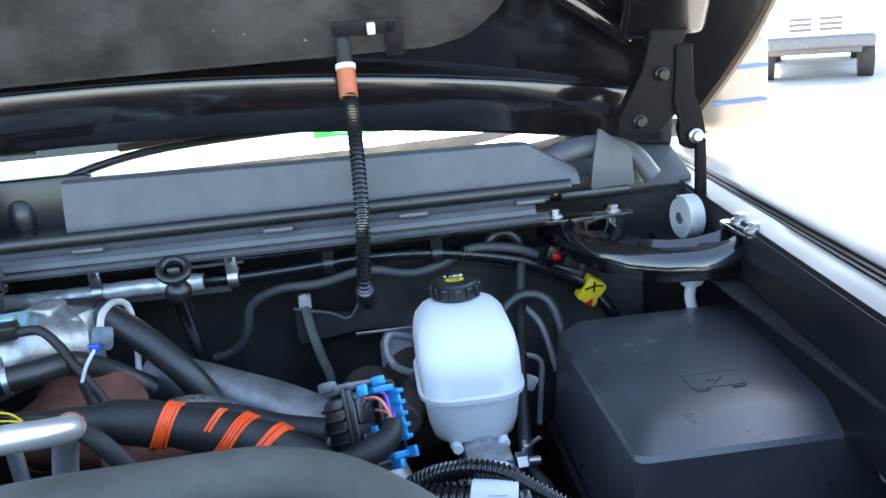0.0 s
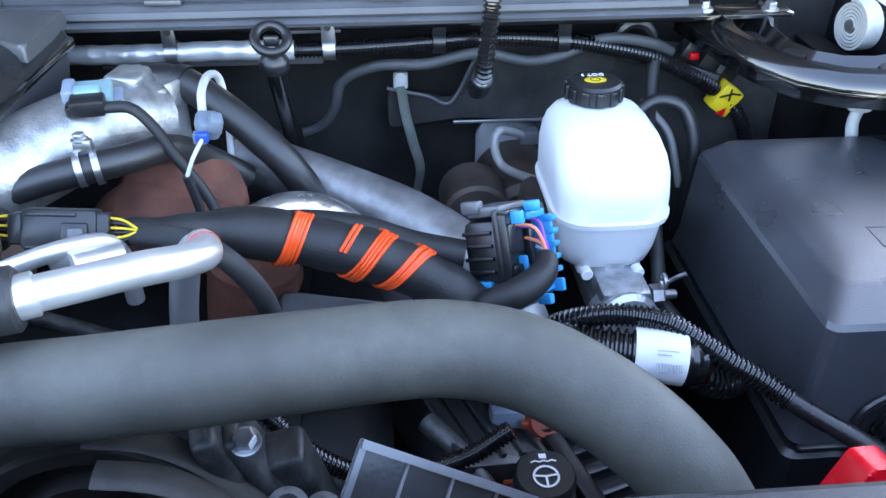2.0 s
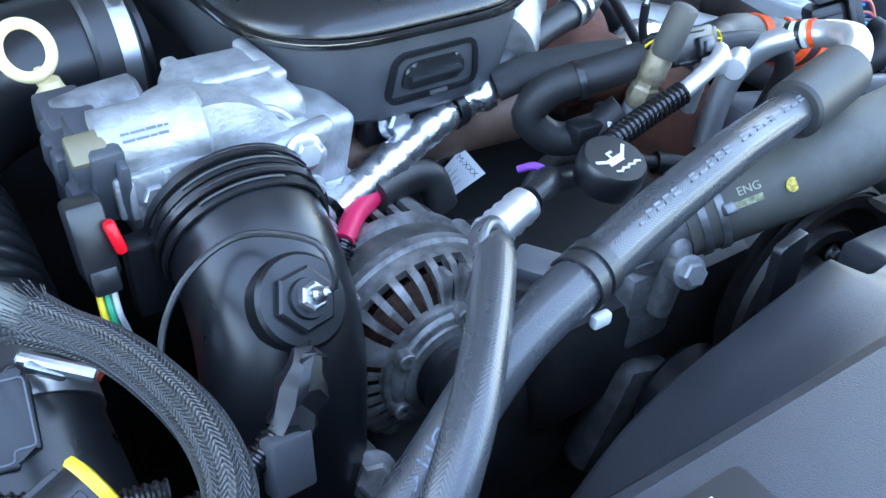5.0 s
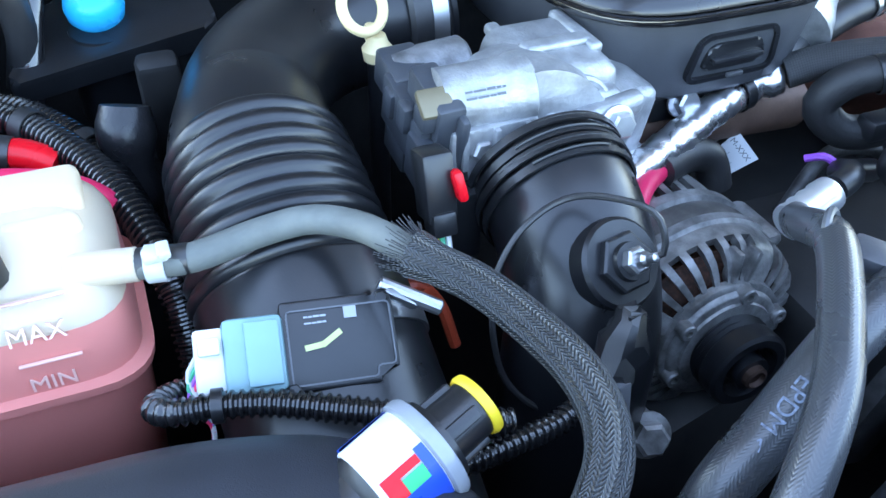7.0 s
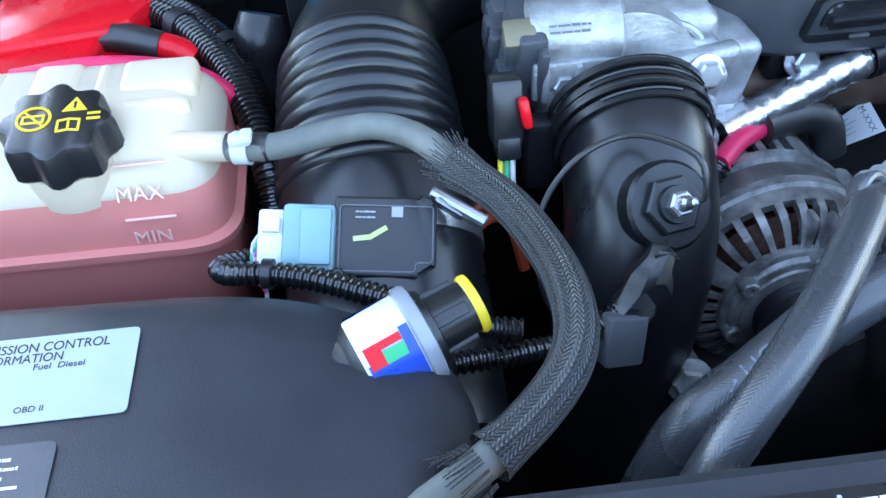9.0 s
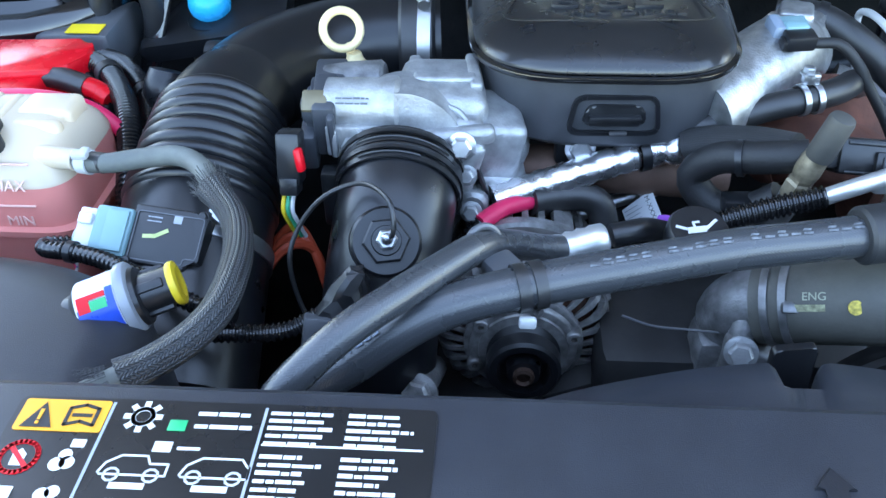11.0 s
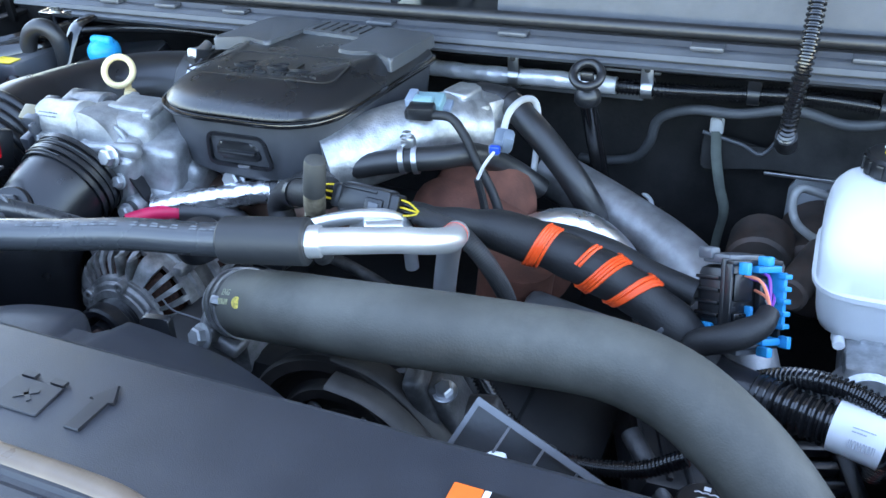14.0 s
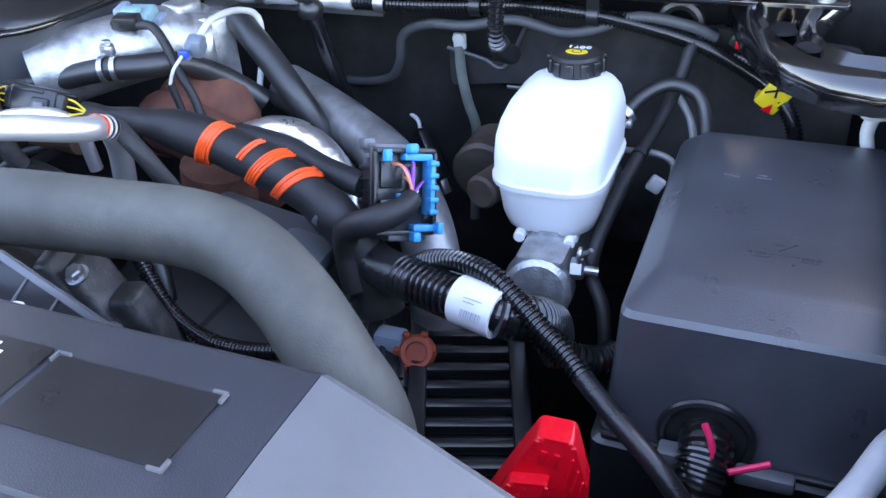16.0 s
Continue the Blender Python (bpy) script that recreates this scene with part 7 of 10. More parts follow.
rbox(bm, (-0.418, 0.524, 1.232), (0.030, 0.022, 0.014), 0.005, 3, rot=Euler((0, radians(24), 0)).to_matrix())
rbox(bm, (-0.428, 0.548, 1.195), (0.05, 0.04, 0.07), 0.01)
th = thing("thermostat_outlet", "cast aluminium coolant outlet with a bolt", "coolant outlet", (-0.44, 0.54, 1.15))
part("casting", bm, ALUDIRT, th)
hex_bolt(th, (-0.4300, 0.5085, 1.2440), (-0.25, -0.85, 0.4), 0.0085, CASTPALE)
bm = B()
slab(bm, round_poly([(-0.013, -0.030), (0.013, -0.030), (0.013, 0.0185), (-0.013, 0.0165)], [0.001, 0.001, 0.004, 0.005], 4), 0.006, plane_at((-0.4205, 0.4580, 1.284), (1, 0.08, 0), (0, 0.05, 1)), 0.0012)
solo("black_tab", bm, BLACK, "black plastic tab on the fan shroud", "bracket")
bm = B()
tube(bm, [(-0.505, 0.548, 1.238), (-0.485, 0.536, 1.240), (-0.462, 0.530, 1.243), (-0.440, 0.528, 1.243)], 0.0009, 8, 0.005)
solo("thin_wire", bm, GREYPL, "thin grey wire running to the coolant outlet", "wire")

# ---- air-conditioning lines ----
ac = thing("suction_hose", "black woven air-conditioning hose with white print and a sleeve", "hose", (-0.5, 0.45, 1.2))
bm = B()
tube(bm, [(-0.3596, 0.5081, 1.3486), (-0.4088, 0.4990, 1.3466), (-0.4585, 0.4875, 1.3475), (-0.5195, 0.4735, 1.3432), (-0.5773, 0.4565, 1.3418), (-0.629, 0.4430, 1.3330), (-0.6735, 0.4280, 1.3080), (-0.708, 0.4170, 1.2790), (-0.732, 0.404, 1.2)], 0.0127, 20, 0.006)
part("hose", bm, ACHOSE, ac)
bm = B()
cyl(bm, (-0.3830, 0.5030, 1.3482), (-0.3172, 0.5172, 1.3508), 0.0178, n=28, bev=0.002)
part("sleeve", bm, mat("matte_black_rubber", (0.022, 0.023, 0.025), 0.5, var=0.1, bump=0.15), ac, "plain black rubber sleeve")
bm = B()
rbox(bm, (-0.340, 0.4995, 1.3605), (0.014, 0.001, 0.004), 0, rot=Euler((radians(-45), 0, 0.2)).to_matrix())
part("sleeve_mark", bm, GREYINK, ac)
bm = B()
for h in (-0.006, 0.004):
    band(bm, Vector((-0.577, 0.4566, 1.3418)) + Vector((0.95, 0.28, 0.05)) * h, (0.95, 0.28, 0.05), 0.0132, 0.007, 0.0012, 26)
part("tie_clip", bm, RUBBER, ac, "black rubber retaining clip")
HP = smooth_path([(-0.3596, 0.5081, 1.3486), (-0.4088, 0.4990, 1.3466), (-0.4585, 0.4875, 1.3475), (-0.5195, 0.4735, 1.3432), (-0.5773, 0.4565, 1.3418), (-0.629, 0.4430, 1.3330), (-0.6735, 0.4280, 1.3080), (-0.708, 0.4170, 1.2790)], 0.002)


def on_ac(i, tilt):
    d = (HP[i] - HP[i + 2]).normalized()
    up = Vector((0, 0, 1))
    side = d.cross(up).normalized()
    up = side.cross(d)
    n = (side * math.sin(tilt) + up * math.cos(tilt)).normalized()
    return plane_at(HP[i] + n * 0.0129, d, n.cross(d))


rnd = random.Random(8)
bm = B()
for i in range(6, 96, 4):
    if i % 24 == 2:
        continue
    m_ = on_ac(i, 0.35)
    slab(bm, [(-0.0032, -0.002), (0.0026, -0.0022), (0.0032, -0.0008), (-0.0026, -0.0004)], 0.0002, m_)
    if rnd.random() < 0.6:
        slab(bm, [(-0.003, 0.0006), (0.002, 0.0004), (0.0028, 0.0016), (-0.002, 0.002)], 0.0002, m_)
part("hose_print", bm, FADEINK, ac, "broken white print along the hose")
lettering("EPDM <", 0.011, on_ac(164, 0.10) @ Matrix.Rotation(math.pi, 4, "Z"), mat("rubbed_hose_print", (0.16, 0.19, 0.25), 0.6, var=0.5, scale=300, bump=0), ac, "hose_lettering", 0.0002)
bm = B()
for k, i in enumerate(range(len(HP) - 14, len(HP) - 3, 3)):
    slab(bm, [(-0.0024, -0.0042), (0.0022, -0.0042), (0.0026, 0.0040 if k % 3 == 0 else 0.0020), (-0.0020, 0.0040 if k % 3 == 0 else 0.0020)], 0.0002, on_ac(i, 0.10))
part("hose_print", bm, FADEINK, ac, "pale print bars on the hose")
bm = B()
tube(bm, [(-0.320, 0.5167, 1.3507), (-0.288, 0.530, 1.3500), (-0.262, 0.547, 1.346), (-0.244, 0.562, 1.340), (-0.235, 0.580, 1.333), (-0.238, 0.596, 1.327), (-0.246, 0.612, 1.318), (-0.254, 0.625, 1.305), (-0.262, 0.635, 1.285), (-0.268, 0.638, 1.255), (-0.272, 0.637, 1.22)], 0.0100, 20, 0.005)
at_ = part("metal_tube", bm, TUBEALU, ac, "bright bent aluminium tube")
bm = B()
cyl(bm, (-0.321, 0.5162, 1.3507), (-0.309, 0.521, 1.3507), 0.0122, n=24, bev=0.001)
part("ferrule", bm, TUBEALU, at_)
for k, (m_, h) in enumerate(((BLACK, 0.010), (WHITE, 0.006), (BLACK, 0.002), (WHITE, -0.002), (ORANGE, -0.007))):
    bm = B()
    band(bm, Vector((-0.2395, 0.600, 1.3255)) + Vector((-0.28, 0.85, -0.42)).normalized() * h, (-0.28, 0.85, -0.42), 0.0102, 0.0038 if m_ is not WHITE else 0.0035, 0.0003, 24)
    part("colour_ring", bm, m_, at_, "painted colour ring")
ac2 = thing("liquid_line", "thin aluminium refrigerant line with a service valve", "pipe", (-0.35, 0.61, 1.2))
bm = B()
tube(bm, [(-0.372, 0.594, 1.312), (-0.345, 0.597, 1.322), (-0.322, 0.606, 1.325), (-0.306, 0.622, 1.318), (-0.300, 0.634, 1.300), (-0.30, 0.64, 1.26)], 0.0062, 14, 0.005)
part("metal_tube", bm, TUBEALU, ac2)
bm = B()
cyl(bm, (-0.318, 0.595, 1.318), (-0.292, 0.612, 1.314), 0.0085, n=14, bev=0.001)
rbox(bm, (-0.325, 0.606, 1.318), (0.02, 0.014, 0.012), 0.003)
part("union", bm, TUBEALU, ac2)
bm = B()
loom(bm, [(-0.445, 0.592, 1.288), (-0.425, 0.593, 1.296), (-0.400, 0.594, 1.304), (-0.368, 0.594, 1.314)], 0.0085, 0.004)
part("loom_cover", bm, LOOM, ac2, "glossy black ribbed loom cover")
bm = B()
lathe(bm, (-0.3815, 0.6200, 1.296), (0.20, -0.12, 1), [(0, 0.0085), (0.004, 0.0105), (0.014, 0.0105), (0.016, 0.0090), (0.020, 0.0088)], 6)
lathe(bm, (-0.3775, 0.6170, 1.315), (0.20, -0.12, 1), [(0, 0.0088), (0.004, 0.0096), (0.016, 0.0096), (0.019, 0.0085), (0.026, 0.0085)], 20)
part("valve_body", bm, mat("tarnished_brass", (0.25, 0.21, 0.145), 0.5, 0.6, var=0.45, scale=120, bump=0.5), ac2, "tarnished valve body", sharp=25)
bm = B()
lathe(bm, (-0.3732, 0.6130, 1.334), (0.24, -0.10, 1), [(0, 0.0092), (0.002, 0.0098), (0.032, 0.0094), (0.0345, 0.0086), (0.0355, 0.006), (0.0355, 0.001)], 22)
part("valve_cap", bm, mat("dusty_grey_cap", (0.048, 0.047, 0.043), 0.6, var=0.25, dirt=(0.10, 0.095, 0.085), dirt_amount=0.4), ac2, "dusty grey service cap")
bm = B()
tube(bm, [(-0.388, 0.636, 1.255), (-0.384, 0.625, 1.277), (-0.3815, 0.620, 1.297)], 0.009, 12, 0.005)
part("valve_stem", bm, ALUDIRT, ac2)
up = thing("discharge_hose", "black woven discharge hose with a crimped aluminium end", "hose", (-0.62, 0.48, 1.2))
bm = B()
tube(bm, [(-0.548, 0.560, 1.288), (-0.568, 0.5400, 1.3040), (-0.588, 0.5150, 1.3260), (-0.6055, 0.4880, 1.3450), (-0.624, 0.4640, 1.3500), (-0.6510, 0.4330, 1.3510), (-0.6725, 0.4105, 1.3490), (-0.695, 0.3915, 1.3370), (-0.7130, 0.3785, 1.3180), (-0.730, 0.370, 1.265), (-0.738, 0.367, 1.2)], 0.0096, 20, 0.006)
part("hose", bm, ACHOSE, up)
bm = B()
a, b = Vector((-0.556, 0.556, 1.288)), Vector((-0.517, 0.566, 1.296))
lathe(bm, a, b - a, [(0, 0.0116), (0.003, 0.0121), (0.008, 0.0106), (0.011, 0.0120), (0.016, 0.0105), (0.019, 0.0118), (0.025, 0.0104), (0.028, 0.0116), (0.036, 0.0108), (0.038, 0.0085)], 22)
part("ferrule", bm, TUBEALU, up, "crimped bright ferrule", sharp=50)
bm = B()
tube(bm, [b, (-0.504, 0.570, 1.297), (-0.492, 0.580, 1.292), (-0.480, 0.595, 1.280), (-0.46, 0.61, 1.265), (-0.42, 0.62, 1.25)], 0.0085, 12, 0.006)
part("metal_tube", bm, BLACK, up)
bm = B()
torus(bm, (-0.6045, 0.4895, 1.3445), (-0.6, 0.8, -0.4), 0.0118, 0.0022, 24, 8)
rbox(bm, (-0.592, 0.474, 1.338), (0.020, 0.022, 0.014), 0.003, rot=Euler((0, 0, 0.6)).to_matrix())
part("tie_clip", bm, GREYPL, up, "grey plastic retaining clip")
bm = B()
rbox(bm, (-0.578, 0.443, 1.326), (0.010, 0.005, 0.007), 0.0015)
part("tie_tail", bm, WIRE, up)

# ---- oil filler, foil-wrapped loom, cable ends ----
oc = thing("oil_filler_cap", "black oil filler cap with a white oil can symbol", "oil cap", (-0.464, 0.556, 1.28))
OA = Vector((0.05, -0.24, 0.96)).normalized()
bm = B()
lathe(bm, Vector((-0.460, 0.558, 1.313)) - OA * 0.022, OA, [(0, 0.0205), (0.006, 0.0215), (0.016, 0.0215), (0.019, 0.0195), (0.019, 0.001)], 26)
part("cap", bm, BLACK, oc)
OM = plane_at(Vector((-0.460, 0.558, 1.313)) - OA * 0.0028, (0.96, 0.20, 0.0), (0, 0.96, 0.24))
bm = B()
slab(bm, [(-0.009, -0.004), (0.004, -0.004), (0.006, 0.001), (-0.008, 0.001)], 0.0004, OM)
stroke(bm, [(0.005, -0.001), (0.013, 0.005)], 0.0022, OM, 0.0004)
stroke(bm, [(-0.009, 0.000), (-0.015, 0.003)], 0.0022, OM, 0.0004)
stroke(bm, [(-0.003, 0.001), (-0.003, 0.005), (0.001, 0.005)], 0.0016, OM, 0.0004)
stroke(bm, [(-0.009 + 0.003 * k, -0.0085 - 0.0015 * (k % 2)) for k in range(8)], 0.0016, OM, 0.0004)
part("oil_can_symbol", bm, PALEINK, oc, "white oil can symbol")
bm = B()
tube(bm, [(-0.600, 0.660, 1.258), (-0.570, 0.671, 1.263), (-0.535, 0.685, 1.268), (-0.502, 0.698, 1.2725), (-0.482, 0.705, 1.275)], 0.0125, 18, 0.004, radii=lambda u, g: 0.0122 + 0.0005 * math.sin(g * 330) + 0.0005 * math.sin(g * 610 + 1))
fo = thing("foil_wrapped_loom", "loom wrapped in crumpled silver foil with a black band", "wiring loom", (-0.53, 0.67, 1.27))
part("foil_sleeve", bm, FOIL, fo, sharp=80)
bm = B()
tube(bm, [(-0.474, 0.708, 1.277), (-0.458, 0.708, 1.281), (-0.444, 0.702, 1.285)], 0.0136, 18, 0.004, radii=lambda u, g: 0.0133 + 0.0012 * math.sin(g * 330))
part("foil_sleeve", bm, FOIL, fo, sharp=80)
bm = B()
band(bm, (-0.477, 0.7065, 1.276), (1, 0.25, 0.12), 0.0132, 0.008, 0.0016, 24)
part("black_band", bm, BLACK, fo)
bc = thing("starter_cable", "red battery cable with a black rubber boot", "cable", (-0.57, 0.66, 1.22))
bm = B()
tube(bm, [(-0.610, 0.628, 1.258), (-0.592, 0.646, 1.260), (-0.573, 0.6605, 1.257), (-0.560, 0.668, 1.254)], 0.0072, 12, 0.005)
part("cable", bm, PINK, bc, "red cable jacket")
bm = B()
tube(bm, [(-0.570, 0.6625, 1.2565), (-0.548, 0.674, 1.253), (-0.528, 0.680, 1.250), (-0.512, 0.680, 1.242), (-0.505, 0.675, 1.22)], 0.0125, 14, 0.005)
part("boot", bm, RUBBER, bc)
bm = B()
loom(bm, [(-0.606, 0.632, 1.258), (-0.618, 0.624, 1.246), (-0.630, 0.62, 1.225), (-0.64, 0.62, 1.18)], 0.0085)
part("loom_cover", bm, LOOM, bc)
bm = B()
tube(bm, [(-0.535, 0.716, 1.198), (-0.50, 0.728, 1.208), (-0.455, 0.738, 1.219), (-0.41, 0.745, 1.228)], 0.0062, 14, 0.006)
solo("fuel_return_pipe", bm, STEEL, "shiny steel fuel pipe behind the oil filler", "pipe")
wl = thing("cable_flag_label", "white folded flag label on a cable", "label", (-0.461, 0.715, 1.20))
WM = plane_at((-0.4710, 0.704, 1.2180), (0.64, -0.235, 0.73), (-0.25, 0.72, 0.65))
bm = B()
slab(bm, [(-0.018, -0.009), (0.017, -0.014), (0.018, 0.013), (-0.017, 0.010)], 0.0008, WM)
part("paper", bm, WHITE, wl)
bm = B()
bars(bm, WM @ Matrix.Translation((0, 0, 0.0009)), -0.015, 0.0065, 0.020, 4, 0.0036, 0.0010, 14, (0.7, 1))
part("print_lines", bm, GREYINK, wl)
lettering("M-XXX", 0.0065, WM @ Matrix.Translation((0.0105, 0.0, 0.0009)) @ Matrix.Rotation(radians(-90), 4, "Z"), GREYPL, wl, "label_lettering", 0.0001)
bm = B()
rbox(bm, (-0.409, 0.634, 1.277), (0.034, 0.018, 0.016), 0.003)
rbox(bm, (-0.389, 0.640, 1.277), (0.010, 0.020, 0.018), 0.002)
ic = thing("injector_plug", "small black plug with white lock near the fuel lines", "connector", (-0.41, 0.61, 1.25))
part("housing", bm, BLACK, ic)
bm = B()
rbox(bm, (-0.395, 0.627, 1.283), (0.016, 0.010, 0.006), 0.001)
part("lock", bm, WHITE, ic)
bm = B()
tube(bm, [(-0.470, 0.635, 1.262), (-0.463, 0.625, 1.268), (-0.455, 0.617, 1.262)], 0.0028, 8, 0.004)
part("wire", bm, PURPLE, ic)

# ---- oil dipsticks ----
ds = thing("oil_dipstick", "cream-coloured oil dipstick ring handle", "dipstick", (-0.733, 0.79, 1.2))
bm = B()
torus(bm, (-0.7365, 0.790, 1.3455), (0.35, -0.8, 0.5), 0.0165, 0.0038, 30, 10)
rbox(bm, (-0.731, 0.793, 1.325), (0.008, 0.007, 0.014), 0.003)
lathe(bm, (-0.727, 0.790, 1.306), (0, 0, 1), [(0, 0.010), (0.008, 0.011), (0.012, 0.008), (0.018, 0.006)], 16)
part("ring_handle", bm, CREAM, ds)
bm = B()
cyl(bm, (-0.727, 0.790, 1.15), (-0.727, 0.790, 1.309), 0.0075, n=14)
part("guide_tube", bm, BLACK, ds)
td = thing("transmission_dipstick", "black dipstick with a loop handle at the bulkhead", "dipstick", (-0.215, 0.91, 1.0))
bm = B()
torus(bm, (-0.2195, 0.903, 1.352), (0.1, -0.6, 0.8), 0.0145, 0.0046, 30, 10)
lathe(bm, (-0.2195, 0.908, 1.318), (0, 0, 1), [(0, 0.011), (0.004, 0.014), (0.012, 0.014), (0.018, 0.010), (0.022, 0.007)], 18)
rbox(bm, (-0.2195, 0.903, 1.350), (0.014, 0.006, 0.010), 0.002)
part("loop_handle", bm, BLACK, td)
bm = B()
tube(bm, [(-0.2195, 0.909, 1.322), (-0.212, 0.925, 1.26), (-0.20, 0.95, 1.15), (-0.19, 0.97, 1.0)], 0.0095, 14, 0.02)
part("guide_tube", bm, GLOSS, td)

# ---- fuse box ----
fb = thing("fuse_box", "large black plastic fuse box with a wide sloped lid", "fuse box", (0.28, 0.72, 1.02))


def box_ring(x0, x1, y0, y1, z, r):
    return [(x, y, z) for x, y in round_poly([(x0, y0), (x1, y0), (x1, y1), (x0, y1)], r, 4)]


bm = B()
loft(bm, [box_ring(0.172, 0.402, 0.587, 0.888, 1.135, 0.012), box_ring(0.175, 0.399, 0.590, 0.884, 1.150, 0.012), box_ring(0.180, 0.394, 0.594, 0.878, 1.236, 0.012), box_ring(0.182, 0.392, 0.597, 0.876, 1.2405, 0.012),
          box_ring(0.197, 0.378, 0.626, 0.868, 1.2530, 0.016), box_ring(0.201, 0.374, 0.631, 0.864, 1.2548, 0.016), box_ring(0.23, 0.34, 0.68, 0.83, 1.2560, 0.02)])
FUSELID = mat("dusty_grained_plastic", (0.044, 0.047, 0.056), 0.29, var=0.18, scale=12, spec=0.9, bump=0.4, bscale=1100, dirt=(0.15, 0.15, 0.165), dirt_amount=0.35)
lidf = part("lid", bm, FUSELID, fb, "sloped black lid with water streaks", sharp=20)
bm = B()
loft(bm, [box_ring(0.166, 0.408, 0.581, 0.894, 1.04, 0.012), box_ring(0.166, 0.408, 0.581, 0.894, 1.126, 0.012), box_ring(0.170, 0.404, 0.585, 0.890, 1.130, 0.012)])
part("base", bm, BLACK, fb, sharp=20)
bm = B()
rbox(bm, (0.205, 0.5835, 1.1345), (0.060, 0.006, 0.005), 0.002)
rbox(bm, (0.335, 0.5835, 1.1345), (0.120, 0.006, 0.005), 0.002)
torus(bm, (0.248, 0.5865, 1.150), (0, 1, 0), 0.031, 0.0035, 28, 8)
part("lid_seam", bm, BLACK, fb)
bm = B()
lathe(bm, (0.248, 0.592, 1.150), (0, -1, 0), [(0, 0.028), (0.0055, 0.028), (0.006, 0.026)], 24)
part("cable_port", bm, INK, fb, "dark cable port")
bm = B()
FT = plane_at((0.280, 0.685, 1.2556), (1, 0, 0), (0, 1, 0))
stroke(bm, [(-0.024, -0.014), (0.024, -0.014), (0.024, 0.014), (-0.024, 0.014)], 0.0012, FT, 0.0008, True)
for x in (-0.016, 0.016):
    stroke(bm, [(x - 0.005, -0.014), (x - 0.005, -0.019), (x + 0.005, -0.019), (x + 0.005, -0.014)], 0.0014, FT, 0.0012)
slab(bm, [(0.004, 0.010), (-0.008, -0.002), (0.000, -0.002), (-0.004, -0.010), (0.008, 0.002), (0.000, 0.002)], 0.0014, FT)
part("battery_symbol", bm, FUSELID, lidf, "moulded battery symbol")
bm = B()
slab(bm, [(-0.054, 0.098), (-0.042, 0.095), (-0.042, 0.101)], 0.0010, FT)
rbox(bm, FT @ Vector((-0.023, 0.098, 0.0004)), (0.012, 0.0015, 0.0014), 0)
rbox(bm, FT @ Vector((-0.024, 0.103, 0.0004)), (0.006, 0.0015, 0.0014), 0)
part("moulded_marks", bm, COWLGREY, lidf)
bm = B()
stroke(bm, [(-0.012, 0), (-0.010, -0.016), (-0.014, -0.030), (-0.012, -0.05)], 0.0022, plane_at((0.345, 0.5948, 1.222), (1, 0, 0), (0, 0.05, 1)), 0.0004)
stroke(bm, [(0.012, 0), (0.010, -0.020), (0.006, -0.034), (0.003, -0.06)], 0.003, plane_at((0.345, 0.5948, 1.222), (1, 0, 0), (0, 0.05, 1)), 0.0004)
stroke(bm, [(-0.052, -0.004), (-0.052, -0.020)], 0.002, plane_at((0.345, 0.5948, 1.222), (1, 0, 0), (0, 0.05, 1)), 0.0004)
part("water_streak", bm, LABELBLACK, lidf, "dark dried water streak")
bm = B()
loom(bm, [(0.248, 0.592, 1.152), (0.250, 0.570, 1.148), (0.247, 0.552, 1.130), (0.242, 0.545, 1.10), (0.24, 0.54, 1.05)], 0.019, 0.006, 18, 0.86)
pl_ = thing("port_loom", "wide black loom leaving the fuse box with a loose red wire", "wiring loom", (0.245, 0.56, 1.05))
part("loom", bm, LOOM, pl_)
bm = B()
tube(bm, [(0.247, 0.568, 1.180), (0.254, 0.562, 1.166), (0.252, 0.560, 1.150), (0.240, 0.560, 1.137), (0.236, 0.560, 1.134), (0.255, 0.560, 1.142), (0.275, 0.562, 1.152), (0.292, 0.565, 1.160)], 0.0024, 8, 0.004)
part("red_wire", bm, PINK, pl_, "loose red wire")
bm = B()
rbox(bm, (0.228, 0.575, 1.132), (0.022, 0.016, 0.026), 0.003)
rbox(bm, (0.290, 0.575, 1.135), (0.04, 0.012, 0.012), 0.003)
split_part("bracket", bm, GREYPL, pl_)

# ---- brake master cylinder and reservoir ----
mc = thing("brake_master_cylinder", "brake fluid reservoir in milky white plastic on a cast cylinder", "master cylinder", (0.075, 0.84, 1.10))


def res_ring(cx, cy, hx, hy, z, r):
    return [(x, y, z) for x, y in round_poly([(cx - hx, cy - hy), (cx + hx, cy - hy), (cx + hx, cy + hy), (cx - hx, cy + hy)], r, 6)]


def mc_rings(s):
    rings = ((0.836, 0.0370, 0.0540, 1.1720, 0.030), (0.836, 0.0420, 0.0595, 1.1765, 0.033), (0.835, 0.0455, 0.0635, 1.190, 0.035), (0.834, 0.0490, 0.0670, 1.2215, 0.036), (0.834, 0.0535, 0.0710, 1.2225, 0.040),
             (0.834, 0.0540, 0.0715, 1.2275, 0.040), (0.834, 0.0505, 0.0680, 1.2290, 0.030), (0.835, 0.0510, 0.0670, 1.246, 0.030), (0.838, 0.0510, 0.0640, 1.262, 0.030), (0.843, 0.0495, 0.0585, 1.2735, 0.030), (0.850, 0.0465, 0.0510, 1.2825, 0.030), (0.860, 0.0395, 0.0415, 1.2890, 0.028), (0.872, 0.029, 0.029, 1.2925, 0.024))
    return [res_ring(0.075, cy, hx * s, hy * s, z, r * s) for cy, hx, hy, z, r in rings]


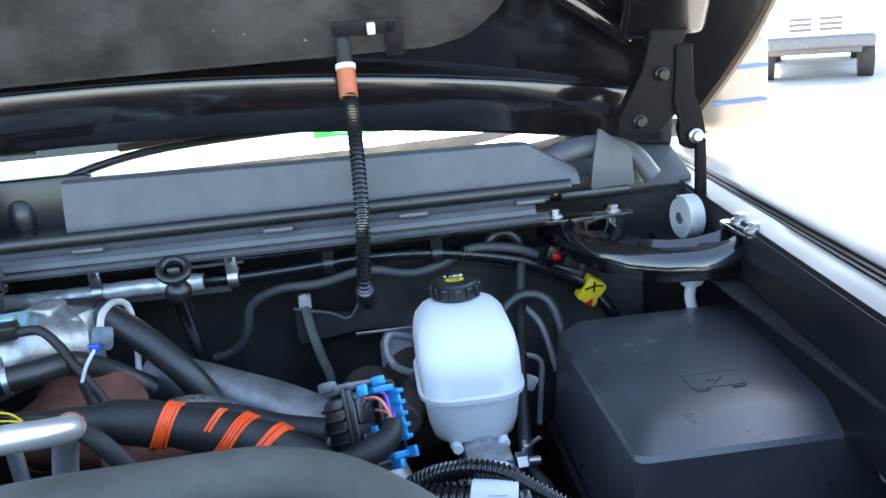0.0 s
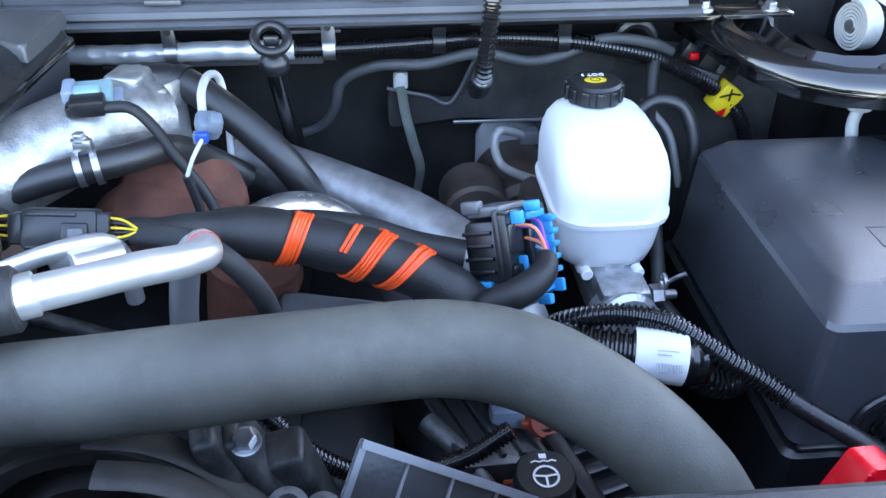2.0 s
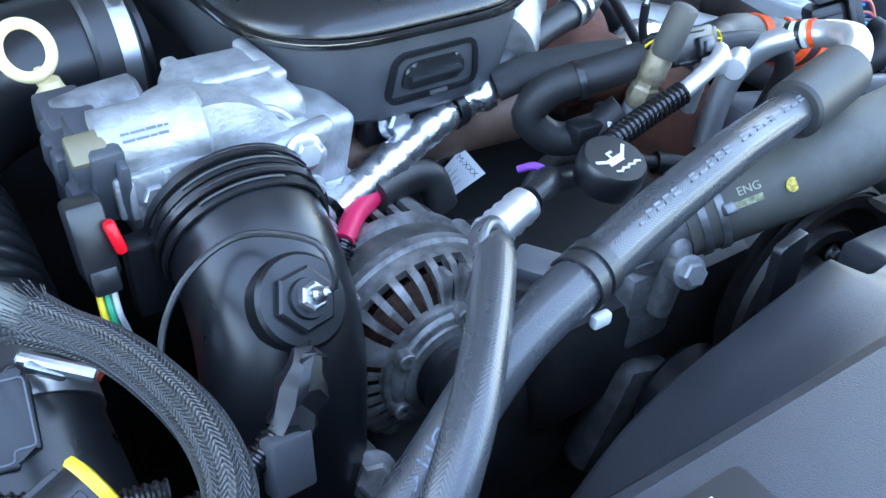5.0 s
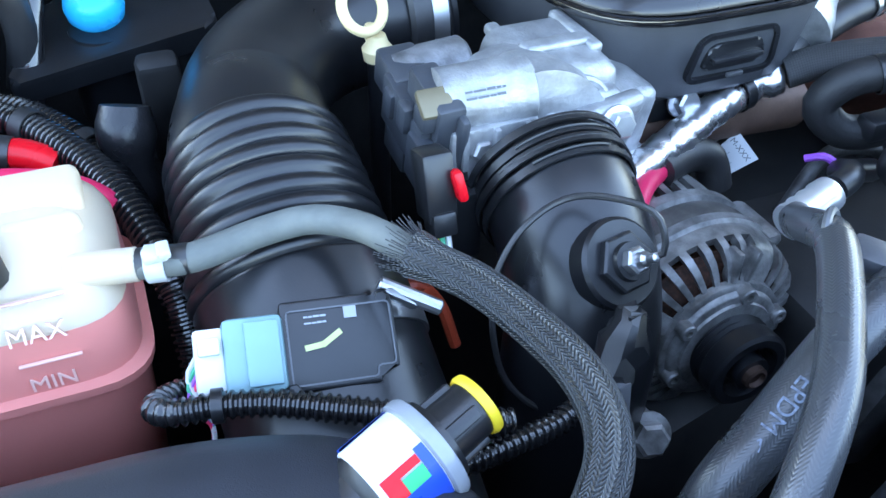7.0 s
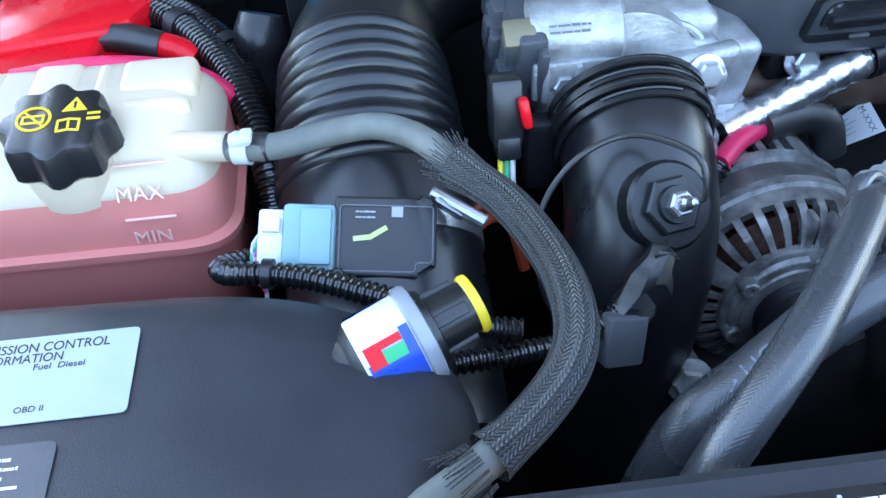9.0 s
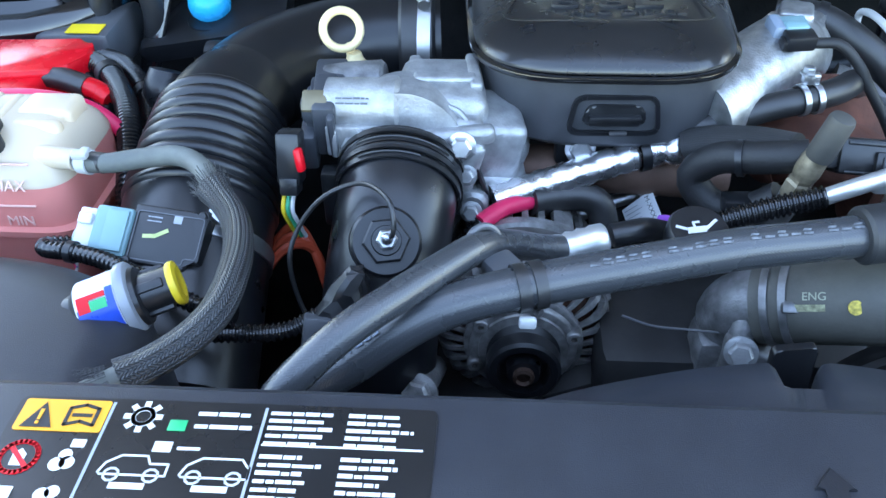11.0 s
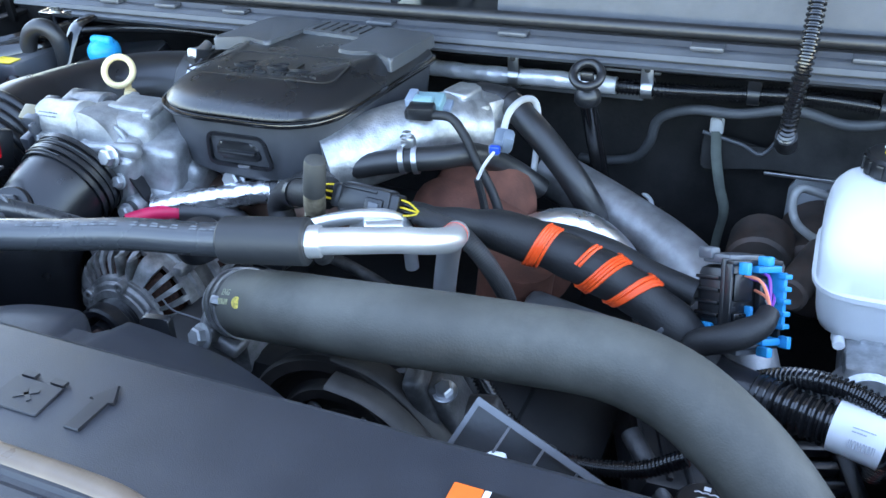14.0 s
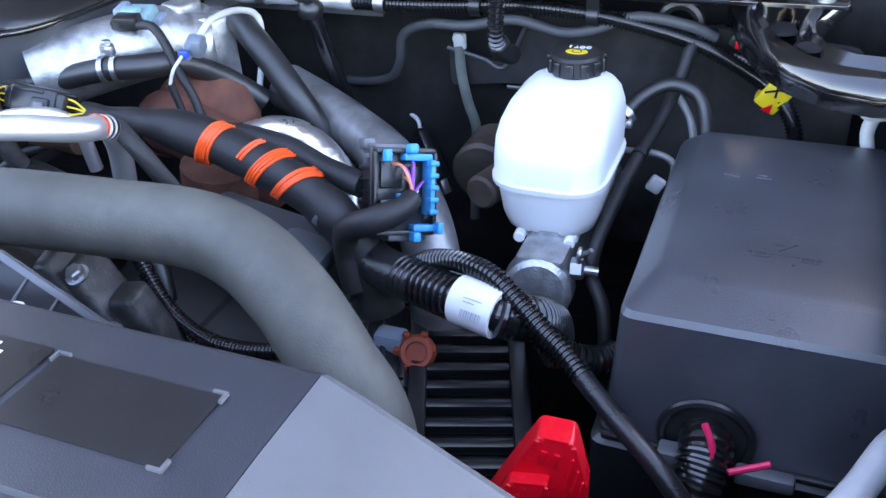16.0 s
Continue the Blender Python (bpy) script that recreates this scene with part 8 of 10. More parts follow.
bm = B()
loft(bm, mc_rings(1.0))
part("reservoir", bm, RESERVOIR, mc, "milky white plastic reservoir", sharp=50)
bm = B()
loft(bm, mc_rings(0.94)[:4])
part("fluid", bm, FLUID, mc, "pale brake fluid inside")
bm = B()
lathe(bm, (0.075, 0.887, 1.2865), (0, 0, 1), [(0, 0.019), (0.006, 0.019), (0.006, 0.0245), (0.008, 0.026), (0.022, 0.0255), (0.0245, 0.023), (0.0245, 0.001)], 36)
capm = part("cap", bm, BLACK, mc, "black ribbed screw cap", sharp=30)
for k in range(12):
    a = k * math.pi / 6
    bm = B()
    rbox(bm, (0.075 + 0.0255 * math.cos(a), 0.887 + 0.0255 * math.sin(a), 1.3005), (0.005, 0.008, 0.014), 0.0015, rot=Euler((0, 0, a)).to_matrix())
    part("grip_rib", bm, BLACK, capm)
CT = plane_at((0.075, 0.887, 1.3112), (1, 0, 0), (0, 1, 0))
bm = B()
slab(bm, [(0.0105 * math.cos(a * math.pi / 10), -0.001 + 0.0065 * math.sin(a * math.pi / 10)) for a in range(20)], 0.0004, CT)
ys = part("warning_oval", bm, YELLOW, capm, "yellow warning oval")
bm = B()
stroke(bm, [(0.0045 * math.cos(a * math.pi / 8), -0.001 + 0.004 * math.sin(a * math.pi / 8)) for a in range(16)], 0.0009, CT @ Matrix.Translation((0, 0, 0.0005)), 0.0003, True)
part("ring_symbol", bm, INK, capm)
lettering("DOT 3", 0.0075, CT @ Matrix.Translation((0, 0.0125, 0)) @ Matrix.Rotation(math.pi, 4, "Z"), PALEINK, capm, "cap_lettering")
bm = B()
cyl(bm, (0.082, 0.730, 1.142), (0.082, 0.98, 1.142), 0.026, n=24, bev=0.004)
rbox(bm, (0.082, 0.765, 1.160), (0.046, 0.06, 0.03), 0.006)
rbox(bm, (0.080, 0.790, 1.172), (0.020, 0.03, 0.02), 0.003)
lathe(bm, (0.080, 0.748, 1.140), (0.15, -1, 0.25), [(0, 0.033), (0.022, 0.031), (0.026, 0.026)], 26)
part("cast_cylinder", bm, ALU, mc, "cast aluminium cylinder body", sharp=30)
bm = B()
for x in (0.045, 0.108):
    cyl(bm, (x + (0.008 if x < 0.07 else -0.008), 0.778, 1.173), (x + (0.009 if x < 0.07 else -0.007), 0.768, 1.173), 0.0055, n=14, bev=0.001)
    rbox(bm, (x + (0.008 if x < 0.07 else -0.008), 0.790, 1.172), (0.012, 0.02, 0.011), 0.003)
split_part("mount_lug", bm, RESERVOIR, mc)
bm = B()
cyl(bm, (0.112, 0.752, 1.160), (0.132, 0.755, 1.158), 0.0045, n=12)
lathe(bm, (0.108, 0.752, 1.160), (1, 0.1, 0), [(0, 0.010), (0.010, 0.010), (0.012, 0.008)], 6)
part("line_fitting", bm, STEEL, mc, "steel brake line fitting", sharp=20)
bm = B()
tube(bm, [(0.118, 0.745, 1.178), (0.124, 0.738, 1.188), (0.130, 0.734, 1.194)], 0.002, 8, 0.004)
torus(bm, (0.117, 0.747, 1.178), (1, 0, 0), 0.006, 0.002, 16, 6)
part("wire_tie", bm, STEEL, mc)
bm = B()
cyl(bm, (0.03, 0.93, 1.13), (0.03, 1.05, 1.13), 0.048, n=28, bev=0.008)
cyl(bm, (0.005, 0.80, 1.195), (0.03, 0.90, 1.19), 0.017, n=20, bev=0.003)
cyl(bm, (-0.03, 0.90, 1.16), (-0.03, 0.96, 1.16), 0.035, n=24, bev=0.004)
part("booster", bm, mat("rust_flecked_steel", (0.07, 0.06, 0.055), 0.6, 0.5, var=0.4, dirt=(0.16, 0.07, 0.04), dirt_amount=0.5), mc, "rust-flecked brake booster")
# wires and lines round it
bm = B()
tube(bm, [(0.190, 1.050, 1.285), (0.170, 1.005, 1.290), (0.160, 0.972, 1.255), (0.150, 0.935, 1.228), (0.140, 0.885, 1.213), (0.130, 0.828, 1.192), (0.123, 0.780, 1.166), (0.124, 0.765, 1.145), (0.140, 0.745, 1.125), (0.15, 0.72, 1.08)], 0.0068, 10, 0.006)
bsl = thing("brake_sensor_loom", "thin black taped loom passing the brake reservoir", "wiring loom", (0.14, 0.88, 1.15))
part("taped_loom", bm, TAPE, bsl)
bm = B()
band(bm, (0.140, 0.885, 1.213), (0.18, 0.95, 0.30), 0.0071, 0.006, 0.0012, 16)
part("tie_band", bm, BLACK, bsl)
th = thing("vacuum_hose", "grey-black rubber hose with a clamp behind the reservoir", "hose", (0.16, 0.93, 1.15))
bm = B()
tube(bm, [(0.114, 0.910, 1.235), (0.130, 0.930, 1.252), (0.155, 0.942, 1.264), (0.182, 0.940, 1.258), (0.194, 0.93, 1.235), (0.196, 0.92, 1.20), (0.19, 0.92, 1.12)], 0.0072, 14, 0.006)
part("hose", bm, RUBBER, th)
bm = B()
band(bm, (0.119, 0.917, 1.240), (0.6, 0.6, 0.5), 0.0100, 0.007, 0.0012, 20)
rbox(bm, (0.122, 0.905, 1.235), (0.012, 0.008, 0.008), 0.002)
part("clamp", bm, STEEL, th)
th = thing("brake_line", "bent pale steel brake line", "pipe", (0.15, 0.88, 1.1))
bm = B()
LINEGREY = mat("dull_brake_line", (0.30, 0.305, 0.30), 0.5, 0.3, var=0.2)
tube(bm, [(0.100, 0.93, 1.197), (0.122, 0.92, 1.199), (0.150, 0.918, 1.200), (0.166, 0.918, 1.194), (0.170, 0.916, 1.183), (0.166, 0.91, 1.16), (0.16, 0.90, 1.12)], 0.0034, 10, 0.005)
part("line", bm, LINEGREY, th)
bm = B()
tube(bm, [(0.150, 0.975, 1.250), (0.165, 0.965, 1.238), (0.180, 0.95, 1.218), (0.19, 0.93, 1.17)], 0.0040, 10, 0.005)
part("line", bm, LINEGREY, th)
bm = B()
rbox(bm, (0.154, 0.912, 1.168), (0.016, 0.008, 0.018), 0.003, rot=Euler((0, 0.5, 0)).to_matrix())
part("tag", bm, WHITE, th, "small white tag")

# ---- items on the bulkhead ----
fw = thing("insulation_flap", "stiff dusty felt flap on the bulkhead", "insulation", (0.05, 1.03, 1.15))
bm = B()
outl = round_poly([(-0.115, 1.250), (-0.072, 1.240), (-0.040, 1.232), (-0.015, 1.285), (0.000, 1.302), (0.10, 1.302), (0.33, 1.28), (0.33, 1.02), (0.06, 1.02), (0.055, 1.212), (-0.043, 1.212), (-0.115, 1.20)], 0.012, 3)
slab(bm, outl, 0.008, plane_at((0, 1.040, 0), (1, 0, 0), (0, 0.0, 1)), 0.003)
part("flap", bm, FLAPFELT, fw)
bm = B()
tube(bm, [(-0.115, 1.030, 1.250), (-0.072, 1.030, 1.240), (-0.045, 1.030, 1.232), (-0.018, 1.030, 1.284), (-0.002, 1.030, 1.302), (0.06, 1.03, 1.303), (0.10, 1.03, 1.302)], 0.0022, 6, 0.006)
part("pale_edge", bm, COWLGREY, fw, "pale worn edge of the flap")
bm = B()
rbox(bm, (0.02, 1.03, 1.208), (0.125, 0.004, 0.004), 0.001)
part("steel_edge", bm, STEEL, fw)
rf = thing("foil_conduit", "silver foil conduit running into black loom along the bulkhead", "wiring loom", (-0.1, 0.99, 1.25))
bm = B()
tube(bm, [(-0.62, 1.00, 1.312), (-0.50, 0.992, 1.312), (-0.383, 0.986, 1.311), (-0.28, 0.982, 1.314), (-0.205, 0.982, 1.313)], 0.0098, 14, 0.006, radii=lambda u, g: 0.0098 + 0.0004 * math.sin(g * 240))
part("foil_sleeve", bm, FOILDULL, rf, sharp=80)
bm = B()
loom(bm, [(-0.60, 1.000, 1.318), (-0.70, 1.004, 1.322), (-0.80, 1.008, 1.326), (-0.92, 1.012, 1.328), (-1.02, 1.015, 1.326)], 0.0066, 0.0042, 12)
part("loom", bm, LOOM, rf)
bm = B()
loom(bm, [(-0.208, 0.982, 1.313), (-0.15, 0.984, 1.313), (-0.085, 0.99, 1.314), (-0.02, 0.992, 1.317), (0.05, 0.992, 1.314), (0.11, 0.995, 1.304), (0.17, 1.000, 1.287), (0.22, 1.003, 1.262), (0.253, 1.000, 1.240), (0.275, 0.990, 1.21), (0.285, 0.98, 1.16)], 0.0088, 0.0042, 12)
part("loom", bm, LOOM, rf)
for x, y, z, m_ in ((-0.325, 0.982, 1.313, STEEL), (-0.172, 0.982, 1.314, STEEL), (-0.470, 0.992, 1.312, STEEL), (-0.062, 0.991, 1.315, BLACK), (0.066, 0.993, 1.312, BLACK)):
    bm = B()
    band(bm, (x, y, z), (1, 0, 0), 0.0104, 0.012, 0.0012, 20)
    cl = part("retainer", bm, m_, rf, "retaining clip round the conduit")
    bm = B()
    slab(bm, round_poly([(-0.007, -0.004), (0.007, -0.004), (0.006, 0.024), (-0.006, 0.024)], 0.003), 0.002, plane_at((x, y - 0.006, z + 0.008), (1, 0, 0), (0, -0.1, 1)), 0.0006)
    part("clip_tab", bm, m_, cl)
    bm = B()
    lathe(bm, (x, y - 0.0095, z + 0.024), (0, -1, 0.1), [(0, 0.0035), (0.0012, 0.003), (0.0014, 0.001)], 12)
    part("rivet", bm, DARK, cl)
bm = B()
rbox(bm, (-0.29, 1.0, 1.298), (0.22, 0.004, 0.012), 0.001)
rbox(bm, (-0.19, 0.995, 1.330), (0.06, 0.02, 0.004), 0.001)
part("ledge", bm, COWLGREY, rf)
bm = B()
rbox(bm, (0.252, 1.001, 1.240), (0.026, 0.022, 0.032), 0.003, rot=Euler((0, radians(35), 0)).to_matrix())
yt = part("yellow_tag", bm, YTAG, rf, "yellow warning tag round the loom")
bm = B()
stroke(bm, [(-0.009, -0.004), (0.000, 0.006), (0.008, 0.010)], 0.0022, plane_at((0.253, 0.9888, 1.244), (0.82, 0, -0.57), (0.57, 0, 0.82)), 0.0003)
stroke(bm, [(-0.004, 0.009), (0.002, -0.002)], 0.0022, plane_at((0.253, 0.9888, 1.244), (0.82, 0, -0.57), (0.57, 0, 0.82)), 0.0003)
part("ink_strokes", bm, INK, yt)
bm = B()
slab(bm, [(-0.002, -0.012), (0.008, -0.010), (0.004, 0.000)], 0.0003, plane_at((0.249, 0.9888, 1.236), (0.82, 0, -0.57), (0.57, 0, 0.82)))
part("red_mark", bm, RED, yt)
bm = B()
tube(bm, [(-0.262, 1.045, 1.190), (-0.225, 1.035, 1.196), (-0.190, 1.028, 1.208), (-0.172, 1.018, 1.235), (-0.162, 1.010, 1.268), (-0.125, 0.998, 1.288), (-0.075, 0.992, 1.291), (-0.02, 0.99, 1.302), (0.03, 0.995, 1.290), (0.065, 0.995, 1.295), (0.11, 0.995, 1.312), (0.16, 1.00, 1.305), (0.19, 1.01, 1.29)], 0.0058, 10, 0.007)
solo("bulkhead_wire", bm, mat("faded_grey_tape", (0.055, 0.058, 0.062), 0.55, bump=0.4), "faded grey taped wire drooping along the bulkhead", "wire")
gs = thing("ground_strap", "faded green braided ground strap", "strap", (-0.09, 1.03, 1.1))
bm = B()
tube(bm, [(-0.100, 1.030, 1.252), (-0.096, 1.022, 1.225), (-0.088, 1.018, 1.19), (-0.080, 1.022, 1.155), (-0.085, 1.03, 1.11), (-0.09, 1.03, 1.02)], 0.0060, 10, 0.008, flat=0.5)
part("braid", bm, STRAPG, gs)
bm = B()
rbox(bm, (-0.100, 1.032, 1.258), (0.016, 0.006, 0.020), 0.003)
lathe(bm, (-0.100, 1.030, 1.262), (0, -1, 0), [(0, 0.007), (0.004, 0.007), (0.005, 0.005)], 14)
part("end_lug", bm, WIRE, gs)
hh = thing("hood_harness", "black loom rising to the hood with red tape", "wiring loom", (-0.02, 0.98, 1.25))
bm = B()
loom(bm, [(-0.023, 0.955, 1.280), (-0.0222, 0.936, 1.304), (-0.019, 0.933, 1.344), (-0.0156, 0.940, 1.387), (-0.0142, 0.985, 1.456), (-0.0152, 1.035, 1.490), (-0.0165, 1.052, 1.505)], 0.0088, 0.0056, 14, 0.74)
part("loom", bm, LOOM, hh)
bm = B()
tube(bm, [(-0.017, 1.050, 1.500), (-0.017, 1.062, 1.535), (-0.018, 1.075, 1.575), (-0.02, 1.09, 1.60)], 0.0095, 14, 0.006)
part("taped_end", bm, TAPE, hh)
bm = B()
tube(bm, [(-0.017, 1.050, 1.499), (-0.017, 1.057, 1.520), (-0.017, 1.062, 1.535)], 0.0112, 14, 0.005)
part("red_tape", bm, mat("faded_red_tape", (0.42, 0.12, 0.05), 0.5, var=0.2), hh, "faded red tape")
bm = B()
cyl(bm, (-0.017, 1.0605, 1.531), (-0.017, 1.0625, 1.537), 0.0122, n=14)
part("paper_edge", bm, WHITE, hh)
bm = B()
tube(bm, [(-0.0225, 0.945, 1.292), (-0.023, 0.960, 1.277), (-0.022, 0.985, 1.265)], 0.0110, 14, 0.005)
part("grommet", bm, RUBBER, hh)
rl = thing("relay_module", "black relay with a red lock and grey bracket at the bulkhead", "relay", (0.23, 1.02, 1.24))
bm = B()
rbox(bm, (0.246, 1.025, 1.272), (0.05, 0.03, 0.05), 0.004, rot=Euler((0, radians(30), 0)).to_matrix())
rbox(bm, (0.215, 1.018, 1.288), (0.026, 0.02, 0.020), 0.003, rot=Euler((0, radians(30), 0)).to_matrix())
part("body", bm, BLACK, rl)
bm = B()
rbox(bm, (0.213, 1.005, 1.287), (0.010, 0.006, 0.008), 0.002)
part("lock", bm, RED, rl)
bm = B()
rbox(bm, (0.225, 1.004, 1.268), (0.040, 0.003, 0.007), 0.001, rot=Euler((0, radians(20), 0)).to_matrix())
rbox(bm, (0.250, 1.004, 1.283), (0.006, 0.003, 0.034), 0.001, rot=Euler((0, radians(25), 0)).to_matrix())
part("bracket", bm, GREYPL, rl)
bm = B()
torus(bm, (0.150, 1.02, 1.300), (0, 1, 0), 0.020, 0.006, 24, 8)
solo("bulkhead_grommet", bm, RUBBER, "black rubber grommet ring in the bulkhead", "grommet")
ab = thing("pedal_bracket", "grey steel bracket with a bent pale tube", "bracket", (0.02, 1.06, 1.1))
bm = B()
slab(bm, round_poly([(-0.014, 1.112), (0.055, 1.112), (0.055, 1.196), (-0.006, 1.200), (-0.014, 1.185)], 0.004), 0.005, plane_at((0, 1.052, 0), (1, 0, 0), (0, 0, 1)), 0.001)
part("plate", bm, mat("galvanised_plate", (0.33, 0.35, 0.37), 0.5, 0.5, var=0.15), ab)
bm = B()
tube(bm, [(0.030, 0.989, 1.208), (0.012, 0.975, 1.220), (-0.002, 0.962, 1.226), (-0.006, 0.955, 1.212), (0.000, 0.947, 1.196), (0.012, 0.925, 1.196), (0.028, 0.895, 1.203)], 0.0046, 10, 0.005)
part("tube", bm, LINEGREY, ab)
bm = B()
rbox(bm, (0.036, 0.992, 1.206), (0.022, 0.016, 0.016), 0.003)
part("fitting", bm, GREYPL, ab)
ps = thing("speed_sensor_plug", "small black plug with a white loop of wire at the bulkhead", "connector", (-0.16, 1.05, 1.05))
bm = B()
tube(bm, [(-0.212, 1.06, 1.118), (-0.203, 1.06, 1.138), (-0.188, 1.06, 1.146), (-0.173, 1.055, 1.140), (-0.168, 1.05, 1.130)], 0.0028, 8, 0.004)
part("wire", bm, WHITE, ps)
SV = axes((0.45, -0.25, -0.86))
bm = B()
rbox(bm, (-0.150, 1.040, 1.100), (0.020, 0.016, 0.070), 0.003, rot=SV)
part("plug", bm, BLACK, ps)
bm = B()
rbox(bm, (-0.146, 1.031, 1.100), (0.006, 0.002, 0.040), 0.0008, rot=SV)
part("label_strip", bm, GREYINK, ps)
bm = B()
rbox(bm, (-0.176, 1.040, 1.092), (0.012, 0.008, 0.012), 0.002, rot=SV)
part("blue_pin", bm, BLUE, ps)
bm = B()
rbox(bm, (-0.130, 1.030, 1.062), (0.012, 0.008, 0.020), 0.002, rot=SV)
part("spring_clip", bm, STEEL, ps)

# ---- looms and parts in front of the fuse box ----
wlm = thing("main_loom", "thick black ribbed loom with a white barcode label", "wiring loom", (0.06, 0.62, 1.15))
bm = B()
tube(bm, [(-0.060, 0.672, 1.205), (-0.040, 0.660, 1.196), (-0.015, 0.648, 1.197), (0.010, 0.638, 1.199)], 0.0185, 18, 0.004)
part("taped_end", bm, TAPEGLOSS, wlm, "glossy black tape")
bm = B()
loom(bm, [(-0.005, 0.644, 1.199), (0.035, 0.628, 1.202), (0.070, 0.618, 1.203), (0.090, 0.618, 1.199), (0.104, 0.634, 1.188), (0.108, 0.665, 1.165), (0.106, 0.70, 1.13), (0.10, 0.73, 1.08)], 0.0185, 0.0062, 20, 0.84)
part("loom", bm, LOOM, wlm)
bm = B()
tube(bm, [(0.052, 0.6225, 1.2035), (0.070, 0.618, 1.2032), (0.088, 0.6145, 1.2015)], 0.0198, 24, 0.004)
lb = part("label_wrap", bm, WHITE, wlm, "white paper label wrapped round")
LBN = plane_at((0.071, 0.6005, 1.2135), (0.97, -0.20, -0.02), (0.05, 0.55, 0.83))
bm = B()
rnd = random.Random(3)
x = -0.009
while x < 0.009:
    w = rnd.choice((0.0006, 0.0010, 0.0015))
    slab(bm, [(x, -0.0045), (x + w, -0.0045), (x + w, 0.0015), (x, 0.0015)], 0.0003, LBN @ Matrix.Translation((0, -0.004, 0.0012)))
    x += w + rnd.choice((0.0006, 0.0010))
bars(bm, LBN @ Matrix.Translation((0, 0, 0.0012)), -0.009, 0.006, 0.016, 2, 0.003, 0.0012, 2)
part("barcode", bm, GREYINK, lb)
bm = B()
loom(bm, [(-0.010, 0.668, 1.192), (0.015, 0.656, 1.212), (0.045, 0.643, 1.224), (0.075, 0.632, 1.224), (0.100, 0.620, 1.213), (0.122, 0.608, 1.201), (0.142, 0.598, 1.192), (0.160, 0.585, 1.183)], 0.0088, 0.0042, 14)
bl = thing("battery_loom", "black ribbed loom curving down in front of the fuse box", "wiring loom", (0.1, 0.6, 1.1))
part("loom", bm, LOOM, bl)
bm = B()
tube(bm, [(0.158, 0.586, 1.184), (0.178, 0.570, 1.177), (0.200, 0.552, 1.171), (0.225, 0.535, 1.160), (0.25, 0.52, 1.14)], 0.0075, 12, 0.006)
part("taped_tail", bm, TAPEGLOSS, bl)
bm = B()
loom(bm, [(0.095, 0.66, 1.17), (0.125, 0.648, 1.150), (0.150, 0.655, 1.140), (0.165, 0.68, 1.13)], 0.013, 0.005, 14)
solo("branch_loom", bm, LOOM, "black ribbed branch loom under the main loom", "wiring loom")
oc2 = thing("orange_plug", "rust-orange round electrical plug", "connector", (-0.005, 0.65, 1.09))
bm = B()
lathe(bm, (-0.005, 0.658, 1.108), (0.2, -0.75, 0.6), [(0, 0.016), (0.010, 0.0165), (0.016, 0.014), (0.016, 0.010), (0.012, 0.009), (0.012, 0.001)], 16)
for k in range(6):
    a = k * math.pi / 3
    rbox(bm, Vector((-0.005, 0.650, 1.115)) + axes((0.2, -0.75, 0.6)) @ Vector((0.016 * math.cos(a), 0.016 * math.sin(a), 0)), (0.006, 0.006, 0.006), 0.001)
split_part("plug", bm, mat("faded_orange_plastic", (0.30, 0.055, 0.025), 0.5), oc2)
bm = B()
rbox(bm, (-0.032, 0.66, 1.112), (0.03, 0.02, 0.024), 0.005)
part("grey_body", bm, PALEBLUE, oc2)
bat = thing("battery_tray", "black slotted plastic battery cover", "battery cover", (0.05, 0.62, 1.0))
BM_ = plane_at((0.055, 0.622, 1.095), (0.93, 0.36, -0.05), (-0.36, 0.92, 0.13))
bm = B()
for k in range(9):
    rbox(bm, BM_ @ Vector((0.0, -0.085 + 0.0205 * k, 0)), (0.074, 0.010, 0.012), 0.003, rot=BM_.to_3x3())
for x in (-0.044, 0.044):
    rbox(bm, BM_ @ Vector((x, 0, 0)), (0.016, 0.20, 0.014), 0.003, rot=BM_.to_3x3())
split_part("slat", bm, BLACK, bat)
bm = B()
rbox(bm, BM_ @ Vector((0, 0, -0.05)), (0.10, 0.20, 0.08), 0.006, rot=BM_.to_3x3())
rbox(bm, (0.23, 0.49, 1.08), (0.18, 0.12, 0.05), 0.006)
part("case", bm, DARK, bat)
rt = thing("terminal_cover", "bright red plastic battery terminal cover", "terminal cover", (0.155, 0.49, 1.12))
bm = B()
RM = plane_at((0.157, 0.493, 1.175), (0.96, 0.15, -0.22), (0.05, 0.10, 1))
slab(bm, round_poly([(-0.038, -0.045), (0.036, -0.040), (0.028, 0.010), (0.010, 0.046), (-0.012, 0.044), (-0.022, 0.012)], 0.004), 0.022, RM @ Matrix.Translation((0, 0, -0.006)), 0.003)
slab(bm, round_poly([(-0.034, -0.045), (0.004, -0.043), (0.002, 0.018), (-0.022, 0.012)], 0.003), 0.012, RM @ Matrix.Translation((0, 0, 0.014)), 0.003)
part("cover", bm, RED, rt, sharp=30)
bm = B()
for k in range(3):
    rbox(bm, RM @ Vector((0.012 + 0.005 * k, 0.005, 0.0165)), (0.0015, 0.06 - 0.015 * k, 0.003), 0.0005, rot=RM.to_3x3())
for k in range(2):
    rbox(bm, RM @ Vector((-0.006 + 0.008 * k, 0.030, 0.0165)), (0.004, 0.010, 0.002), 0.0005, rot=RM.to_3x3())
part("rib", bm, RED, rt)
bm = B()
rbox(bm, (0.19, 0.500, 1.115), (0.03, 0.02, 0.012), 0.002)
part("hinge_tab", bm, BLACK, rt)
bm = B()
